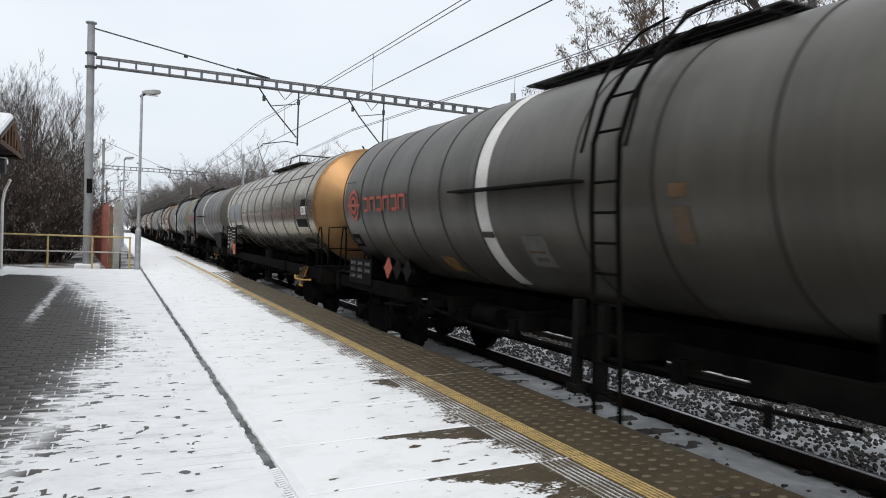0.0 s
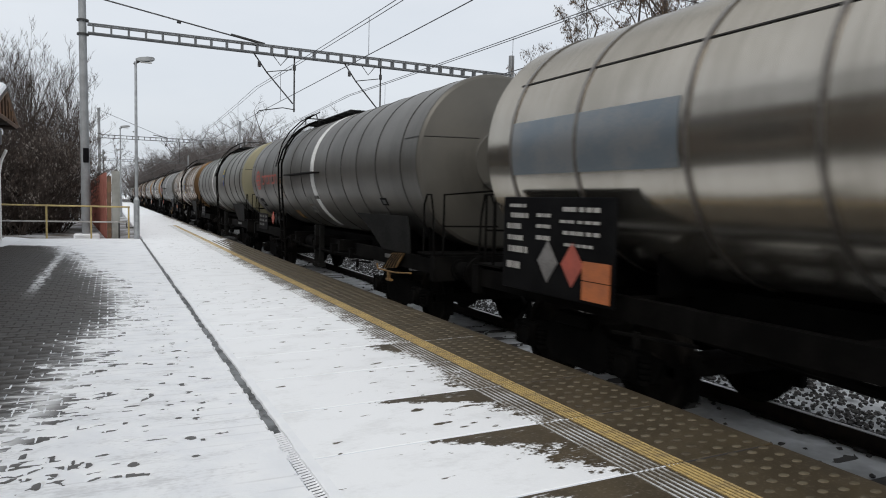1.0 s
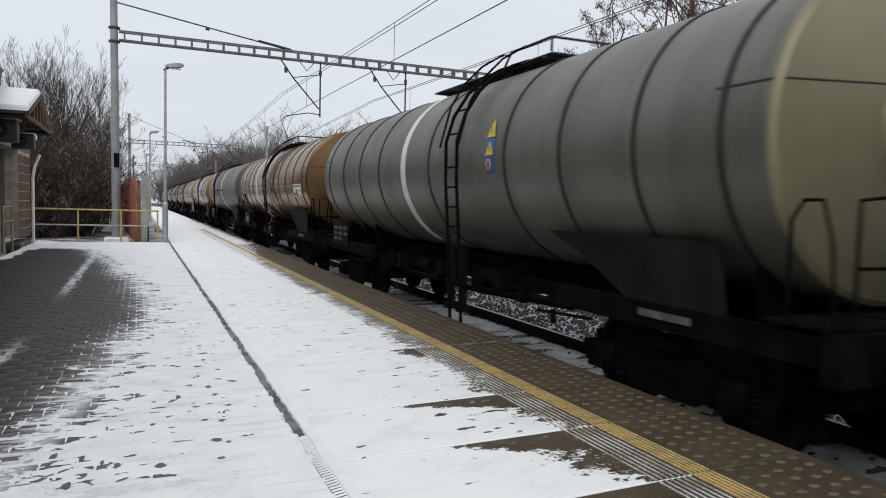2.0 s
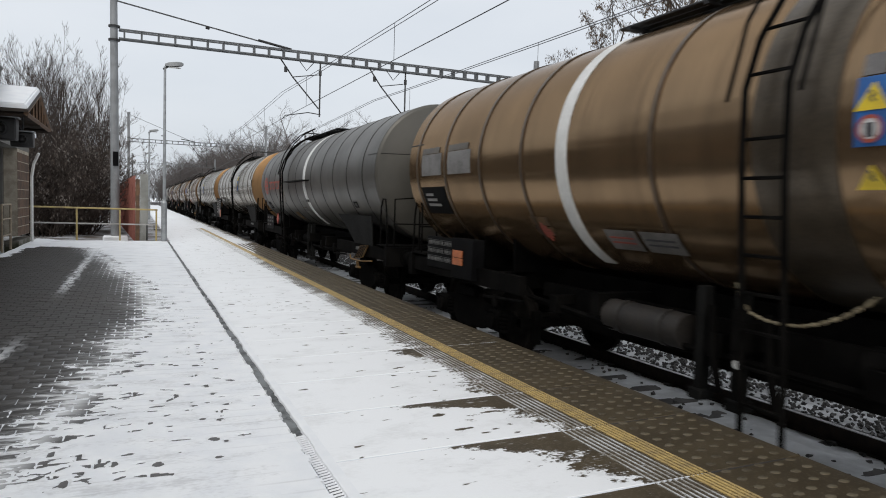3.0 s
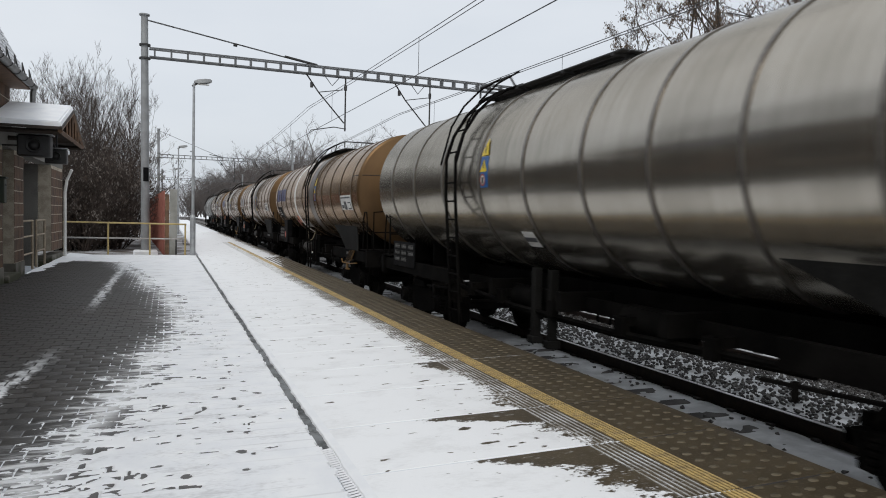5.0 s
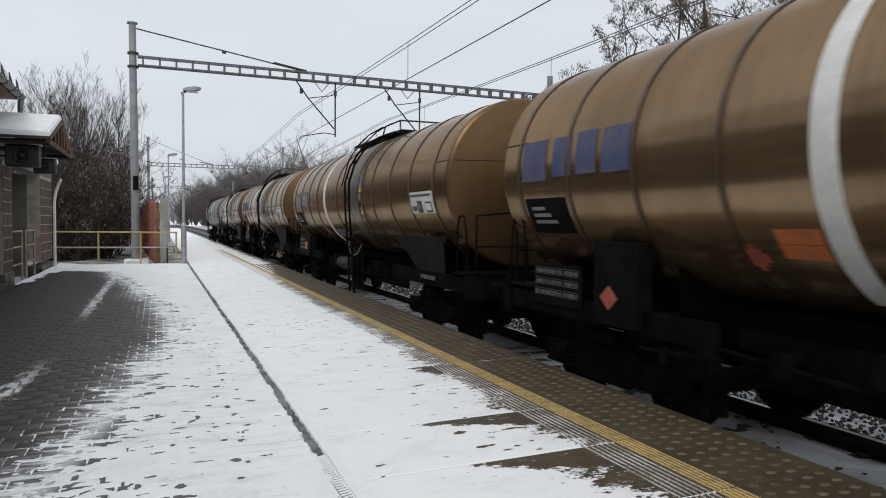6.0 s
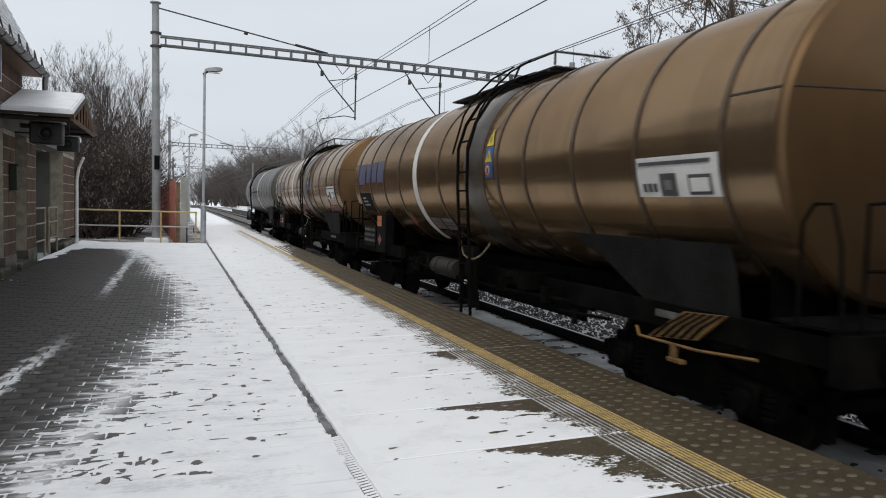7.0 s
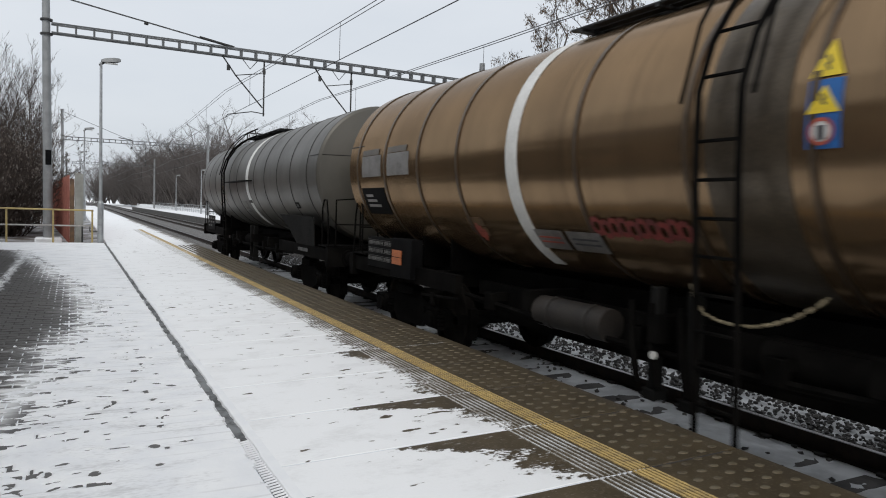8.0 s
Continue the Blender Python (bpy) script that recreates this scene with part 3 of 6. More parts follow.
def stud_piece(bm):
    for i in range(5):
        for j in range(8):
            x, y = 3.30 + 0.135 * i, 0.0625 + 0.125 * j + (0.0 if i % 2 else 0.03)
            a = [bm.verts.new((x + 0.040 * math.cos(q), y + 0.026 * math.sin(q), top_z(x) + 0.001)) for q in (math.pi * 2 * n / 8 for n in range(8))]
            b = [bm.verts.new((x + 0.032 * math.cos(q), y + 0.021 * math.sin(q), top_z(x) + 0.006)) for q in (math.pi * 2 * n / 8 for n in range(8))]
            bm.faces.new(b)
            for n in range(8):
                bm.faces.new((a[n], a[(n + 1) % 8], b[(n + 1) % 8], b[n]))


for k in range(-6, 60):
    s = part("slab", cached("slab", slab_piece, M["slab"]), None, platform)
    s.location = (0, 0.20 + k, 0)
    if k < 40:
        part("yellow_line", cached("yellow_line", yellow_piece, M["yellow_line"]), None, s)
        part("rib", cached("rib", rib_piece, M["rib"]), None, s)
    if k < 26:
        part("stud", cached("stud", stud_piece, M["stud"]), None, s)
bm = B()
box(bm, 1.14, 3.9, 60.4, 160, -0.5, 0.05, 0.01)
tagged(part("platform_far", bm, M["snow"]), "far part of the platform under unbroken snow", "platform", kind="structure")

drain = thing("drain_channel", "narrow dark drain channel with a slotted iron grate", "drain", kind="structure")
bm = B()
box(bm, DRAIN + 0.002, DRAIN + 0.098, -2, 28.4, -0.2, -0.05)
part("channel", bm, M["dark"], drain)
bm = B()
box(bm, DRAIN + 0.004, DRAIN + 0.096, 4.8, 28.4, -0.05, -0.012, 0.003)
part("cover", bm, M["drain"], drain)
bm = B()
for k in range(105):
    y = 0.6 + 0.04 * k
    tube(bm, [(DRAIN + 0.006, y, -0.012), (DRAIN + 0.094, y + 0.03, -0.012)], 0.009, 4)
tagged(part("grate", bm, M["snow"], drain), kind="stuff")

paving = thing("paving", "dark grey interlocking pavers, bare by the wall and snowed over by the drain", "paving", kind="structure")


def paver_piece(bm, w=0.196, d=0.16):
    c = 0.006
    lo = [bm.verts.new(p) for p in ((0, 0, -0.06), (w, 0, -0.06), (w, d, -0.06), (0, d, -0.06))]
    mid = [bm.verts.new(p) for p in ((0, 0, -0.005), (w, 0, -0.005), (w, d, -0.005), (0, d, -0.005))]
    hi = [bm.verts.new(p) for p in ((c, c, 0), (w - c, c, 0), (w - c, d - c, 0), (c, d - c, 0))]
    for a, b in ((lo, mid), (mid, hi)):
        for i in range(4):
            j = (i + 1) % 4
            bm.faces.new((a[i], a[j], b[j], b[i]))
    bm.faces.new(hi)


PX, PY = 0.205, 0.169
rows = int((28.4 + 6.0) / PY)
rnd = random.Random(11)
rest_v, rest_f = [], []
near_count = 0
for j in range(rows):
    y = -6.0 + j * PY
    for i in range(23):
        x = DRAIN - 0.006 - 0.196 - PX * i + (PX / 2 if j % 2 else 0)
        if x < -3.3 + 0.02 or x + 0.196 > DRAIN:
            continue
        z = rnd.uniform(-0.0025, 0.0015)
        if 4.6 < y < 9.0 and -1.2 < x < 0.3 and near_count < 240:
            p = part("paver", cached("paver", paver_piece, M["paver"]), None, paving)
            p.location = (x, y, z)
            near_count += 1
            continue
        n, w, d, c = len(rest_v), 0.196, 0.16, 0.006
        rest_v += [(x, y, z - 0.02), (x + w, y, z - 0.02), (x + w, y + d, z - 0.02), (x, y + d, z - 0.02),
                   (x + c, y + c, z), (x + w - c, y + c, z), (x + w - c, y + d - c, z), (x + c, y + d - c, z)]
        rest_f += [(n + 4, n + 5, n + 6, n + 7), (n, n + 1, n + 5, n + 4), (n + 1, n + 2, n + 6, n + 5), (n + 2, n + 3, n + 7, n + 6), (n + 3, n, n + 4, n + 7)]
tagged(part("pavers", raw("pavers", rest_v, rest_f, M["paver"]), None, paving), kind="stuff")



def value_noise(x, y, seed):
    """Smooth lattice noise from 0 to 1 on arrays."""
    tab = np.random.RandomState(seed).rand(256, 256)
    xi, yi = np.floor(x).astype(int), np.floor(y).astype(int)
    fx, fy = x - xi, y - yi
    fx, fy = fx * fx * (3 - 2 * fx), fy * fy * (3 - 2 * fy)
    g = lambda p, q: tab[p % 256, q % 256]
    return (g(xi, yi) * (1 - fx) + g(xi + 1, yi) * fx) * (1 - fy) + (g(xi, yi + 1) * (1 - fx) + g(xi + 1, yi + 1) * fx) * fy


def fractal(x, y, seed):
    return (value_noise(x, y, seed) * 0.5 + value_noise(x * 2.1, y * 2.1, seed + 1) * 0.27 + value_noise(x * 4.3, y * 4.3, seed + 2) * 0.15 + value_noise(x * 9, y * 9, seed + 3) * 0.08)


def snow_sheet(x0, x1, y0, y1, step, seed, prints):
    """Trodden snow: it thins out towards the swept side and is worn through where people walked."""
    xs, ys = np.arange(x0, x1 + 1e-6, step), np.arange(y0, y1, step)
    gx, gy = np.meshgrid(xs, ys)
    smooth01 = lambda v: np.clip(v, 0, 1) ** 2 * (3 - 2 * np.clip(v, 0, 1))
    edge = (-1.05 + 0.70 * smooth01((gy - 3) / 5.5) + 0.40 * smooth01((gy - 8) / 2.6) - 0.15 * smooth01((gy - 10.6) / 3.4)
            - 0.45 * smooth01((gy - 14) / 2.5) - 0.9 * smooth01((gy - 16.5) / 7.5) - 5.0 * smooth01((gy - 24) / 3.0))
    n1, n2 = fractal(gx * 1.1 + 7, gy * 0.8, seed), fractal(gx * 5, gy * 9, seed + 9)
    n3, n4 = fractal(gx * 14, gy * 22, seed + 14), fractal(gx * 2.6, gy * 9.5, seed + 30)
    depth = (gx - edge) + (n1 - 0.5) * 0.7 + (n4 - 0.5) * 1.1 + (n2 - 0.5) * 0.6 + (n3 - 0.5) * 0.9 - 0.13
    h = np.clip(depth * 0.02, -0.012, 0.0065) + (fractal(gx * 9, gy * 9, seed + 20) - 0.5) * 0.003
    # worn streaks between the swept edge and the first steps, wider across than along
    near_edge = smooth01((0.62 - (gx - edge)) / 0.35)
    h -= 0.011 * smooth01((n4 + (n3 - 0.5) * 0.25 - 0.585) / 0.06) * near_edge
    rs = np.random.RandomState(seed)
    for i in range(prints):
        zone = i % 3
        if zone == 0:
            px, py = rs.normal(0.52, 0.12), 4.4 + 8 * rs.rand()
        elif zone == 1:
            px, py = rs.normal(-0.3, 0.3), 4.3 + 2.0 * rs.rand()
        else:
            px, py = rs.uniform(-0.2, 0.9), 3.8 + 16 * rs.rand()
        ang, ln, wd = rs.normal(0.1, 0.3) + (1.57 if rs.rand() < 0.2 else 0), rs.uniform(0.014, 0.034), rs.uniform(0.014, 0.038)
        if zone == 1:
            ln, wd = ln * 2.2, wd * 0.65
        if rs.rand() < 0.2:
            ln, wd = ln * 1.5, wd * 1.3
        sel = (np.abs(gx - px) < 0.25) & (np.abs(gy - py) < 0.25)
        u = (gx[sel] - px) * math.cos(ang) + (gy[sel] - py) * math.sin(ang)
        v = -(gx[sel] - px) * math.sin(ang) + (gy[sel] - py) * math.cos(ang)
        r = np.sqrt((u / ln) ** 2 + (v / wd) ** 2) + (n2[sel] - 0.5) * 0.8 + (n3[sel] - 0.5) * 1.2
        h[sel] -= 0.016 * smooth01((1.15 - r) / 0.35)
    # ragged rim over the drain
    h -= 0.03 * (gx > DRAIN + 0.006 + 0.05 * (n2 - 0.45) + 0.04 * (n3 - 0.5))
    nx, ny = len(xs), len(ys)
    verts = np.stack([gx.ravel(), gy.ravel(), h.ravel()], 1)
    idx = np.arange(nx * ny).reshape(ny, nx)
    quads = np.stack([idx[:-1, :-1].ravel(), idx[:-1, 1:].ravel(), idx[1:, 1:].ravel(), idx[1:, :-1].ravel()], 1)
    keep = (verts[quads][:, :, 2].max(1) > -0.004)
    return raw("snow_cover", verts.tolist(), quads[keep].tolist(), M["trodden"], True)


tagged(part("snow_cover", snow_sheet(-1.3, DRAIN + 0.03, 1.6, 14.0, 0.016, 5, 230)), "thin trodden snow with worn footprints on the pavers", "snow", kind="stuff")
tagged(part("snow_cover", snow_sheet(-1.3, DRAIN + 0.03, -6.0, 1.6, 0.05, 5, 0)), "thin snow on the near pavers", "snow", kind="stuff")
tagged(part("snow_cover", snow_sheet(-3.25, DRAIN + 0.03, 14.0, 28.4, 0.04, 5, 90)), "thin trodden snow on the far pavers", "snow", kind="stuff")



def drift_sheet(x0, x1, y0, y1, step, seed, base, slope):
    """Uneven drifted snow between the rails, with the sleepers coming through."""
    xs, ys = np.arange(x0, x1 + 1e-6, step), np.arange(y0, y1, step)
    gx, gy = np.meshgrid(xs, ys)
    h = base + slope * (gx - x0) / (x1 - x0) + 0.05 * (fractal(gx * 2.0, gy * 2.0, seed) - 0.5) + 0.02 * (fractal(gx * 9, gy * 9, seed + 2) - 0.5)
    nx, ny = len(xs), len(ys)
    idx = np.arange(nx * ny).reshape(ny, nx)
    quads = np.stack([idx[:-1, :-1].ravel(), idx[:-1, 1:].ravel(), idx[1:, 1:].ravel(), idx[1:, :-1].ravel()], 1)
    return raw("drifted_snow", np.stack([gx.ravel(), gy.ravel(), h.ravel()], 1).tolist(), quads.tolist(), M["trackbed"], True)


tagged(part("drifted_snow", drift_sheet(3.9, 4.93, -2, 60, 0.05, 51, -0.650, -0.020)), "snow drifted over the sleeper ends", "snow", kind="stuff")
tagged(part("drifted_snow", drift_sheet(5.08, 6.42, -2, 60, 0.06, 53, -0.655, 0.004)), "snow drifted between the rails", "snow", kind="stuff")


def ragged_lip(x0, y0, y1, step, seed):
    """Snow that hangs over the drain from the slabs."""
    ys = np.arange(y0, y1, step)
    reach = 0.014 + 0.035 * np.clip(fractal(ys * 1.3, ys * 0 + 2, seed) - 0.35, 0, 1) + 0.03 * np.clip(fractal(ys * 9, ys * 0, seed + 3) - 0.45, 0, 1)
    verts, faces = [], []
    for y, r in zip(ys, reach):
        n = len(verts)
        verts += [(x0 + 0.05, y, 0.0035), (x0 + 0.01, y, 0.005), (x0 - r * 0.7, y, 0.003), (x0 - r, y, -0.011)]
        if n:
            faces += [(n - 4 + q, n - 3 + q, n + 1 + q, n + q) for q in range(3)]
    return raw("snow_lip", verts, faces, M["snow"], True)


tagged(part("snow_lip", ragged_lip(DRAIN + 0.1, 1.6, 28.4, 0.02, 41)), "thin ragged lip of snow along the drain", "snow", kind="stuff")
tagged(part("debris", stones("debris", 900, WALL + 0.03, WALL + 0.26, 3.0, 15.5, -0.004, 77, (0.008, 0.028), mat="moss")), "moss and dead leaves at the foot of the wall", "debris", kind="stuff")
tagged(part("snow_crumbs", stones("snow_crumbs", 110, WALL + 0.05, WALL + 0.5, 3.0, 15.5, -0.002, 78, (0.006, 0.026), mat="snow")), "crumbs of snow at the foot of the wall", "snow", kind="stuff")

bm = B()
plate(bm, [(28.6, -0.8), (160, -0.8), (160, -0.1), (30, -0.1), (28.6, -0.02)], -60, DRAIN + 0.1)
tagged(part("verge", bm, M["soil"]), "rough verge of frozen soil and snow behind the railing", "verge", kind="structure")

# ---- opposite platform ----
bm = B()
box(bm, 11.55, 15.6, -20, 170, -0.8, -0.02, 0.02)
tagged(part("opposite_platform", bm, M["dark_concrete"]), "concrete wall of the opposite platform", "platform", kind="structure")
bm = B()
box(bm, 11.62, 15.9, -20, 170, -0.02, 0.03, 0.01)
tagged(part("platform_snow", bm, M["snow"]), "snow layer on the opposite platform", "snow", kind="structure")
fence = thing("railing", "pale galvanised tube railing along the opposite platform", "railing")
bm_rails = B()
for z in (0.35, 0.72, 1.08):
    tube(bm_rails, [(15.3, -10, z), (15.3, 165, z)], 0.025, 6)
part("rail", bm_rails, M["galv"], fence)
for k in range(88):
    p = part("post", cached("post", lambda b: tube(b, [(0, 0, 0), (0, 0, 1.08)], 0.025, 6), M["galv"]), None, fence)
    p.location = (15.3, -10 + 2 * k, 0)
bm = B()
plate(bm, [(-60, -0.8), (300, -0.8), (300, 0.35), (-60, 0.35)], 17.5, 80)
tagged(part("embankment", bm, M["snow"]), "snowy bank behind the opposite platform", "bank", kind="structure")

# ---- station building ----
station = thing("station_building", "single-storey station building of brown clinker blocks with a steep snowy roof", "station")
# wall pieces: y0, y1, z0, z1
WALLS = [(-4, 9.3, 0.34, 2.95), (9.3, 11.4, 0.34, 1.10), (11.4, 13.6, 0.34, 2.95), (13.6, 15.05, 0.34, 1.55), (15.05, 15.6, 0.34, 2.95),
         (16.4, 17.5, 0.34, 2.95), (18.75, 19.85, 0.34, 2.95), (24.3, 26.7, 0.34, 2.95), (-4, 18.3, 3.45, 4.40)]
wall_parts = []
for a, b, c, d in WALLS:
    bm = B()
    plate(bm, [(a, c), (b, c), (b, d), (a, d)], WALL - 0.35, WALL + 0.003)
    wall_parts.append(part("wall", bm, M["mortar"], station))
wall = wall_parts[0]
bm = B()
plate(bm, [(-4, -0.3), (15.6, -0.3), (15.6, 0.34), (-4, 0.34)], WALL - 0.35, WALL + 0.03)
plate(bm, [(16.4, -0.3), (17.5, -0.3), (17.5, 0.34), (16.4, 0.34)], WALL - 0.35, WALL + 0.03)
plate(bm, [(18.75, -0.3), (19.85, -0.3), (19.85, 0.34), (18.75, 0.34)], WALL - 0.35, WALL + 0.03)
plate(bm, [(24.3, -0.3), (26.7, -0.3), (26.7, 0.2), (24.3, 0.2)], WALL - 0.35, WALL + 0.03)
part("plinth", bm, M["plinth"], station, "grey plastered plinth")
bm = B()
plate(bm, [(-4, 2.952), (26.7, 2.952), (26.7, 3.448), (-4, 3.448)], WALL - 0.35, WALL + 0.012)
part("lintel", bm, M["render"], station, "grey plastered lintel band")
bm = B()
# rear rooms as one solid block; its black colour gives their inner shade
plate(bm, [(-4, -0.2), (26.7, -0.2), (26.7, 3.4), (-4, 3.4)], WALL - 5.0, WALL - 1.6)
part("inner_wall", bm, M["dark"], station)
for y in (15.6, 19.85, 24.3):
    bm = B()
    plate(bm, [(y - 0.1, -0.1), (y, -0.1), (y, 2.95), (y - 0.1, 2.95)], WALL - 1.6, WALL - 0.36)
    part("reveal", bm, M["render"], station)
bm = B()
box(bm, WALL - 5.0, WALL + 0.2, 18.45, 26.9, 3.452, 3.6, 0.02)
part("flat_roof", bm, M["snow"], station, "flat annex roof under snow")
bm = B()
box(bm, WALL - 1.59, WALL - 1.52, 20.2, 22.0, 0.0, 2.3)
part("door", bm, M["timber"], station)
bm = B()
box(bm, WALL - 0.28, WALL - 0.22, 15.6, 16.4, 0.16, 2.95)
part("door", bm, M["door_brown"], station, "dark brown recessed door")
bm = B()
box(bm, WALL - 0.28, WALL - 0.22, 17.5, 18.75, 0.16, 2.95)
part("door", bm, M["door_brown"], station, "dark brown recessed door")
for y0, y1 in ((15.6, 16.4), (17.5, 18.75)):
    bm = B()
    box(bm, WALL - 0.35, WALL + 0.12, y0 + 0.004, y1 - 0.004, -0.2, 0.15, 0.02)
    part("doorstep", bm, M["plinth"], station, "worn stone doorstep")


def block_piece(bm):
    box(bm, -0.012, 0.012, 0.007, 0.413, 0.012, 0.268, 0.004)


count = 0
joined = B()
for home, (a, b, c, d) in zip(wall_parts, WALLS):
    for r in range(int((d - c + 0.02) / 0.28)):
        n0 = -0.21 if r % 2 else 0.0
        y = a + n0
        while y < b:
            lo, hi = max(y, a), min(y + 0.42, b)
            if hi - lo > 0.1 and hi > 7:
                z = c + 0.28 * r
                if hi - lo > 0.4 and count < 290 and y > 9:
                    p = part("block", cached("block", block_piece, M["brick"]), None, home)
                    p.location = (WALL + rnd.uniform(-0.003, 0.002), lo, z)
                    count += 1
                else:
                    box(joined, WALL - 0.012, WALL + 0.011, lo + 0.007, hi - 0.007, z + 0.012, z + 0.268)
            y += 0.42
tagged(part("block_rest", joined, M["brick"], wall), kind="stuff")


def window_unit(y0, y1, z0, z1):
    w = part("window", B(), M["frame"], station, "barred window with a pale sill")
    bm = B()
    for a, b, c, d in ((y0, y1, z0, z0 + 0.07), (y0, y1, z1 - 0.07, z1), (y0, y0 + 0.07, z0 + 0.07, z1 - 0.07), (y1 - 0.07, y1, z0 + 0.07, z1 - 0.07),
                       ((y0 + y1) / 2 - 0.03, (y0 + y1) / 2 + 0.03, z0 + 0.07, z1 - 0.07)):
        plate(bm, [(a, c), (b, c), (b, d), (a, d)], WALL - 0.24, WALL - 0.17)
    w.data = mesh_of("window", bm, M["frame"])
    bm = B()
    plate(bm, [(y0 + 0.05, z0 + 0.05), (y1 - 0.05, z0 + 0.05), (y1 - 0.05, z1 - 0.05), (y0 + 0.05, z1 - 0.05)], WALL - 0.22, WALL - 0.205)
    part("pane", bm, M["glass"], w)
    bm = B()
    plate(bm, [(y0 - 0.05, z0 - 0.05), (y1 + 0.1, z0 - 0.05), (y1 + 0.1, z0), (y0 - 0.05, z0)], WALL - 0.2, WALL + 0.07)
    part("sill", bm, M["sill"], w)
    bm = B()
    k = int((y1 - y0) / 0.14)
    for i in range(k + 1):
        y = y0 + 0.05 + (y1 - y0 - 0.1) * i / k
        pts = [(WALL - 0.1, y + 0.03 * math.sin(9 * z + i), z) for z in np.linspace(z0, z1, 14)]
        tube(bm, pts, 0.011, 4)
    for z in (z0 + 0.3, z1 - 0.3):
        tube(bm, [(WALL - 0.1, y0, z), (WALL - 0.1, y1, z)], 0.012, 4)
    part("grille", bm, M["iron"], w, "wavy wrought iron bars")


window_unit(9.3, 11.4, 1.10, 2.95)
window_unit(13.6, 15.05, 1.55, 2.95)

SLOPE = 1.93
bm = B()
plate_pts = [(-2.86, 4.36), (-5.0, 4.36 + 2.14 * SLOPE), (-8.0, 4.36 + 2.14 * SLOPE), (-8.0, 4.36)]
a = [bm.verts.new((x, -4.2, z)) for x, z in plate_pts]
b = [bm.verts.new((x, 18.4, z)) for x, z in plate_pts]
bm.faces.new(a)
bm.faces.new(b[::-1])
for i in range(4):
    bm.faces.new((a[i], b[i], b[(i + 1) % 4], a[(i + 1) % 4]))
roof = part("roof", bm, M["roof"], station, "steep shingled roof dusted with snow")
bm = B()
run_len = math.hypot(2.14, 2.14 * SLOPE)
ux, uz = -2.14 / run_len, 2.14 * SLOPE / run_len
nx, nz = uz, -ux
for r in range(26):
    s = 0.05 + 0.17 * r
    for i in range(56):
        y = 9.0 + 0.168 * i + (0.084 if r % 2 else 0)
        if y > 18.25:
            continue
        lift = 0.018 + rnd.uniform(0, 0.006)
        p = [(s, lift), (s + 0.19, 0.006)]
        q = [(-2.86 + ux * d + nx * e, 4.36 + uz * d + nz * e) for d, e in p]
        f = [bm.verts.new((q[0][0], y + 0.004, q[0][1])), bm.verts.new((q[0][0], y + 0.16, q[0][1])), bm.verts.new((q[1][0], y + 0.16, q[1][1])), bm.verts.new((q[1][0], y + 0.004, q[1][1])),
             bm.verts.new((q[0][0] - nx * 0.016, y + 0.004, q[0][1] - nz * 0.016)), bm.verts.new((q[0][0] - nx * 0.016, y + 0.16, q[0][1] - nz * 0.016))]
        bm.faces.new((f[0], f[1], f[2], f[3]))
        bm.faces.new((f[4], f[5], f[1], f[0]))
tagged(part("shingles", bm, M["roof"], roof), kind="stuff")
bm = B()
box(bm, WALL - 0.01, -2.9, -4, 18.3, 4.28, 4.35)
part("soffit", bm, M["timber"], station)
bm = B()
plate(bm, [(18.22, 3.45), (18.38, 3.45), (18.38, 4.36), (18.22, 4.36)], -8, WALL - 0.36)
part("gable_wall", bm, M["render"], station)
gutter = part("gutter", B(), M["zinc"], station, "half-round zinc gutter")
bm = B()
n = 10
prev = None
for y in (-4, 18.3):
    ring = [bm.verts.new((-2.82 + q * math.cos(t), y, 4.36 + q * math.sin(t))) for q in (0.085, 0.072) for t in (math.pi + math.pi * i / n for i in range(n + 1))]
    if prev:
        m = n + 1
        for i in range(n):
            bm.faces.new((prev[i], prev[i + 1], ring[i + 1], ring[i]))
            bm.faces.new((prev[m + i], ring[m + i], ring[m + i + 1], prev[m + i + 1]))
        for i in (0, n):
            bm.faces.new((prev[i], ring[i], ring[m + i], prev[m + i]))
    prev = ring
gutter.data = mesh_of("gutter", bm, M["zinc"])
for k in range(12):
    bm = B()
    y = 9.2 + 0.78 * k
    tube(bm, [(-2.82 + 0.09 * math.cos(t), y, 4.36 + 0.09 * math.sin(t)) for t in np.linspace(math.pi, 2 * math.pi, 8)], 0.009, 4)
    tube(bm, [(-2.83, y, 4.46), (-2.86, y + 0.12, 4.66), (-2.83, y + 0.24, 4.46), (-2.83, y + 0.42, 4.47)], 0.013, 4)
    part("bracket", bm, M["iron"], gutter)
bm = B()
tube(bm, [(-2.82, 18.22, 4.3), (-2.84, 18.23, 4.2), (-2.84, 18.23, 3.75)], 0.06, 8)
part("downpipe", bm, M["zinc"], station)
bm = B()
tube(bm, [(-3.0, 26.6, 2.95), (-3.16, 26.72, 2.6), (-3.22, 26.75, 2.2), (-3.22, 26.75, 0.05)], 0.045, 8)
part("downpipe", bm, M["white"], station, "pale rain pipe at the corner")

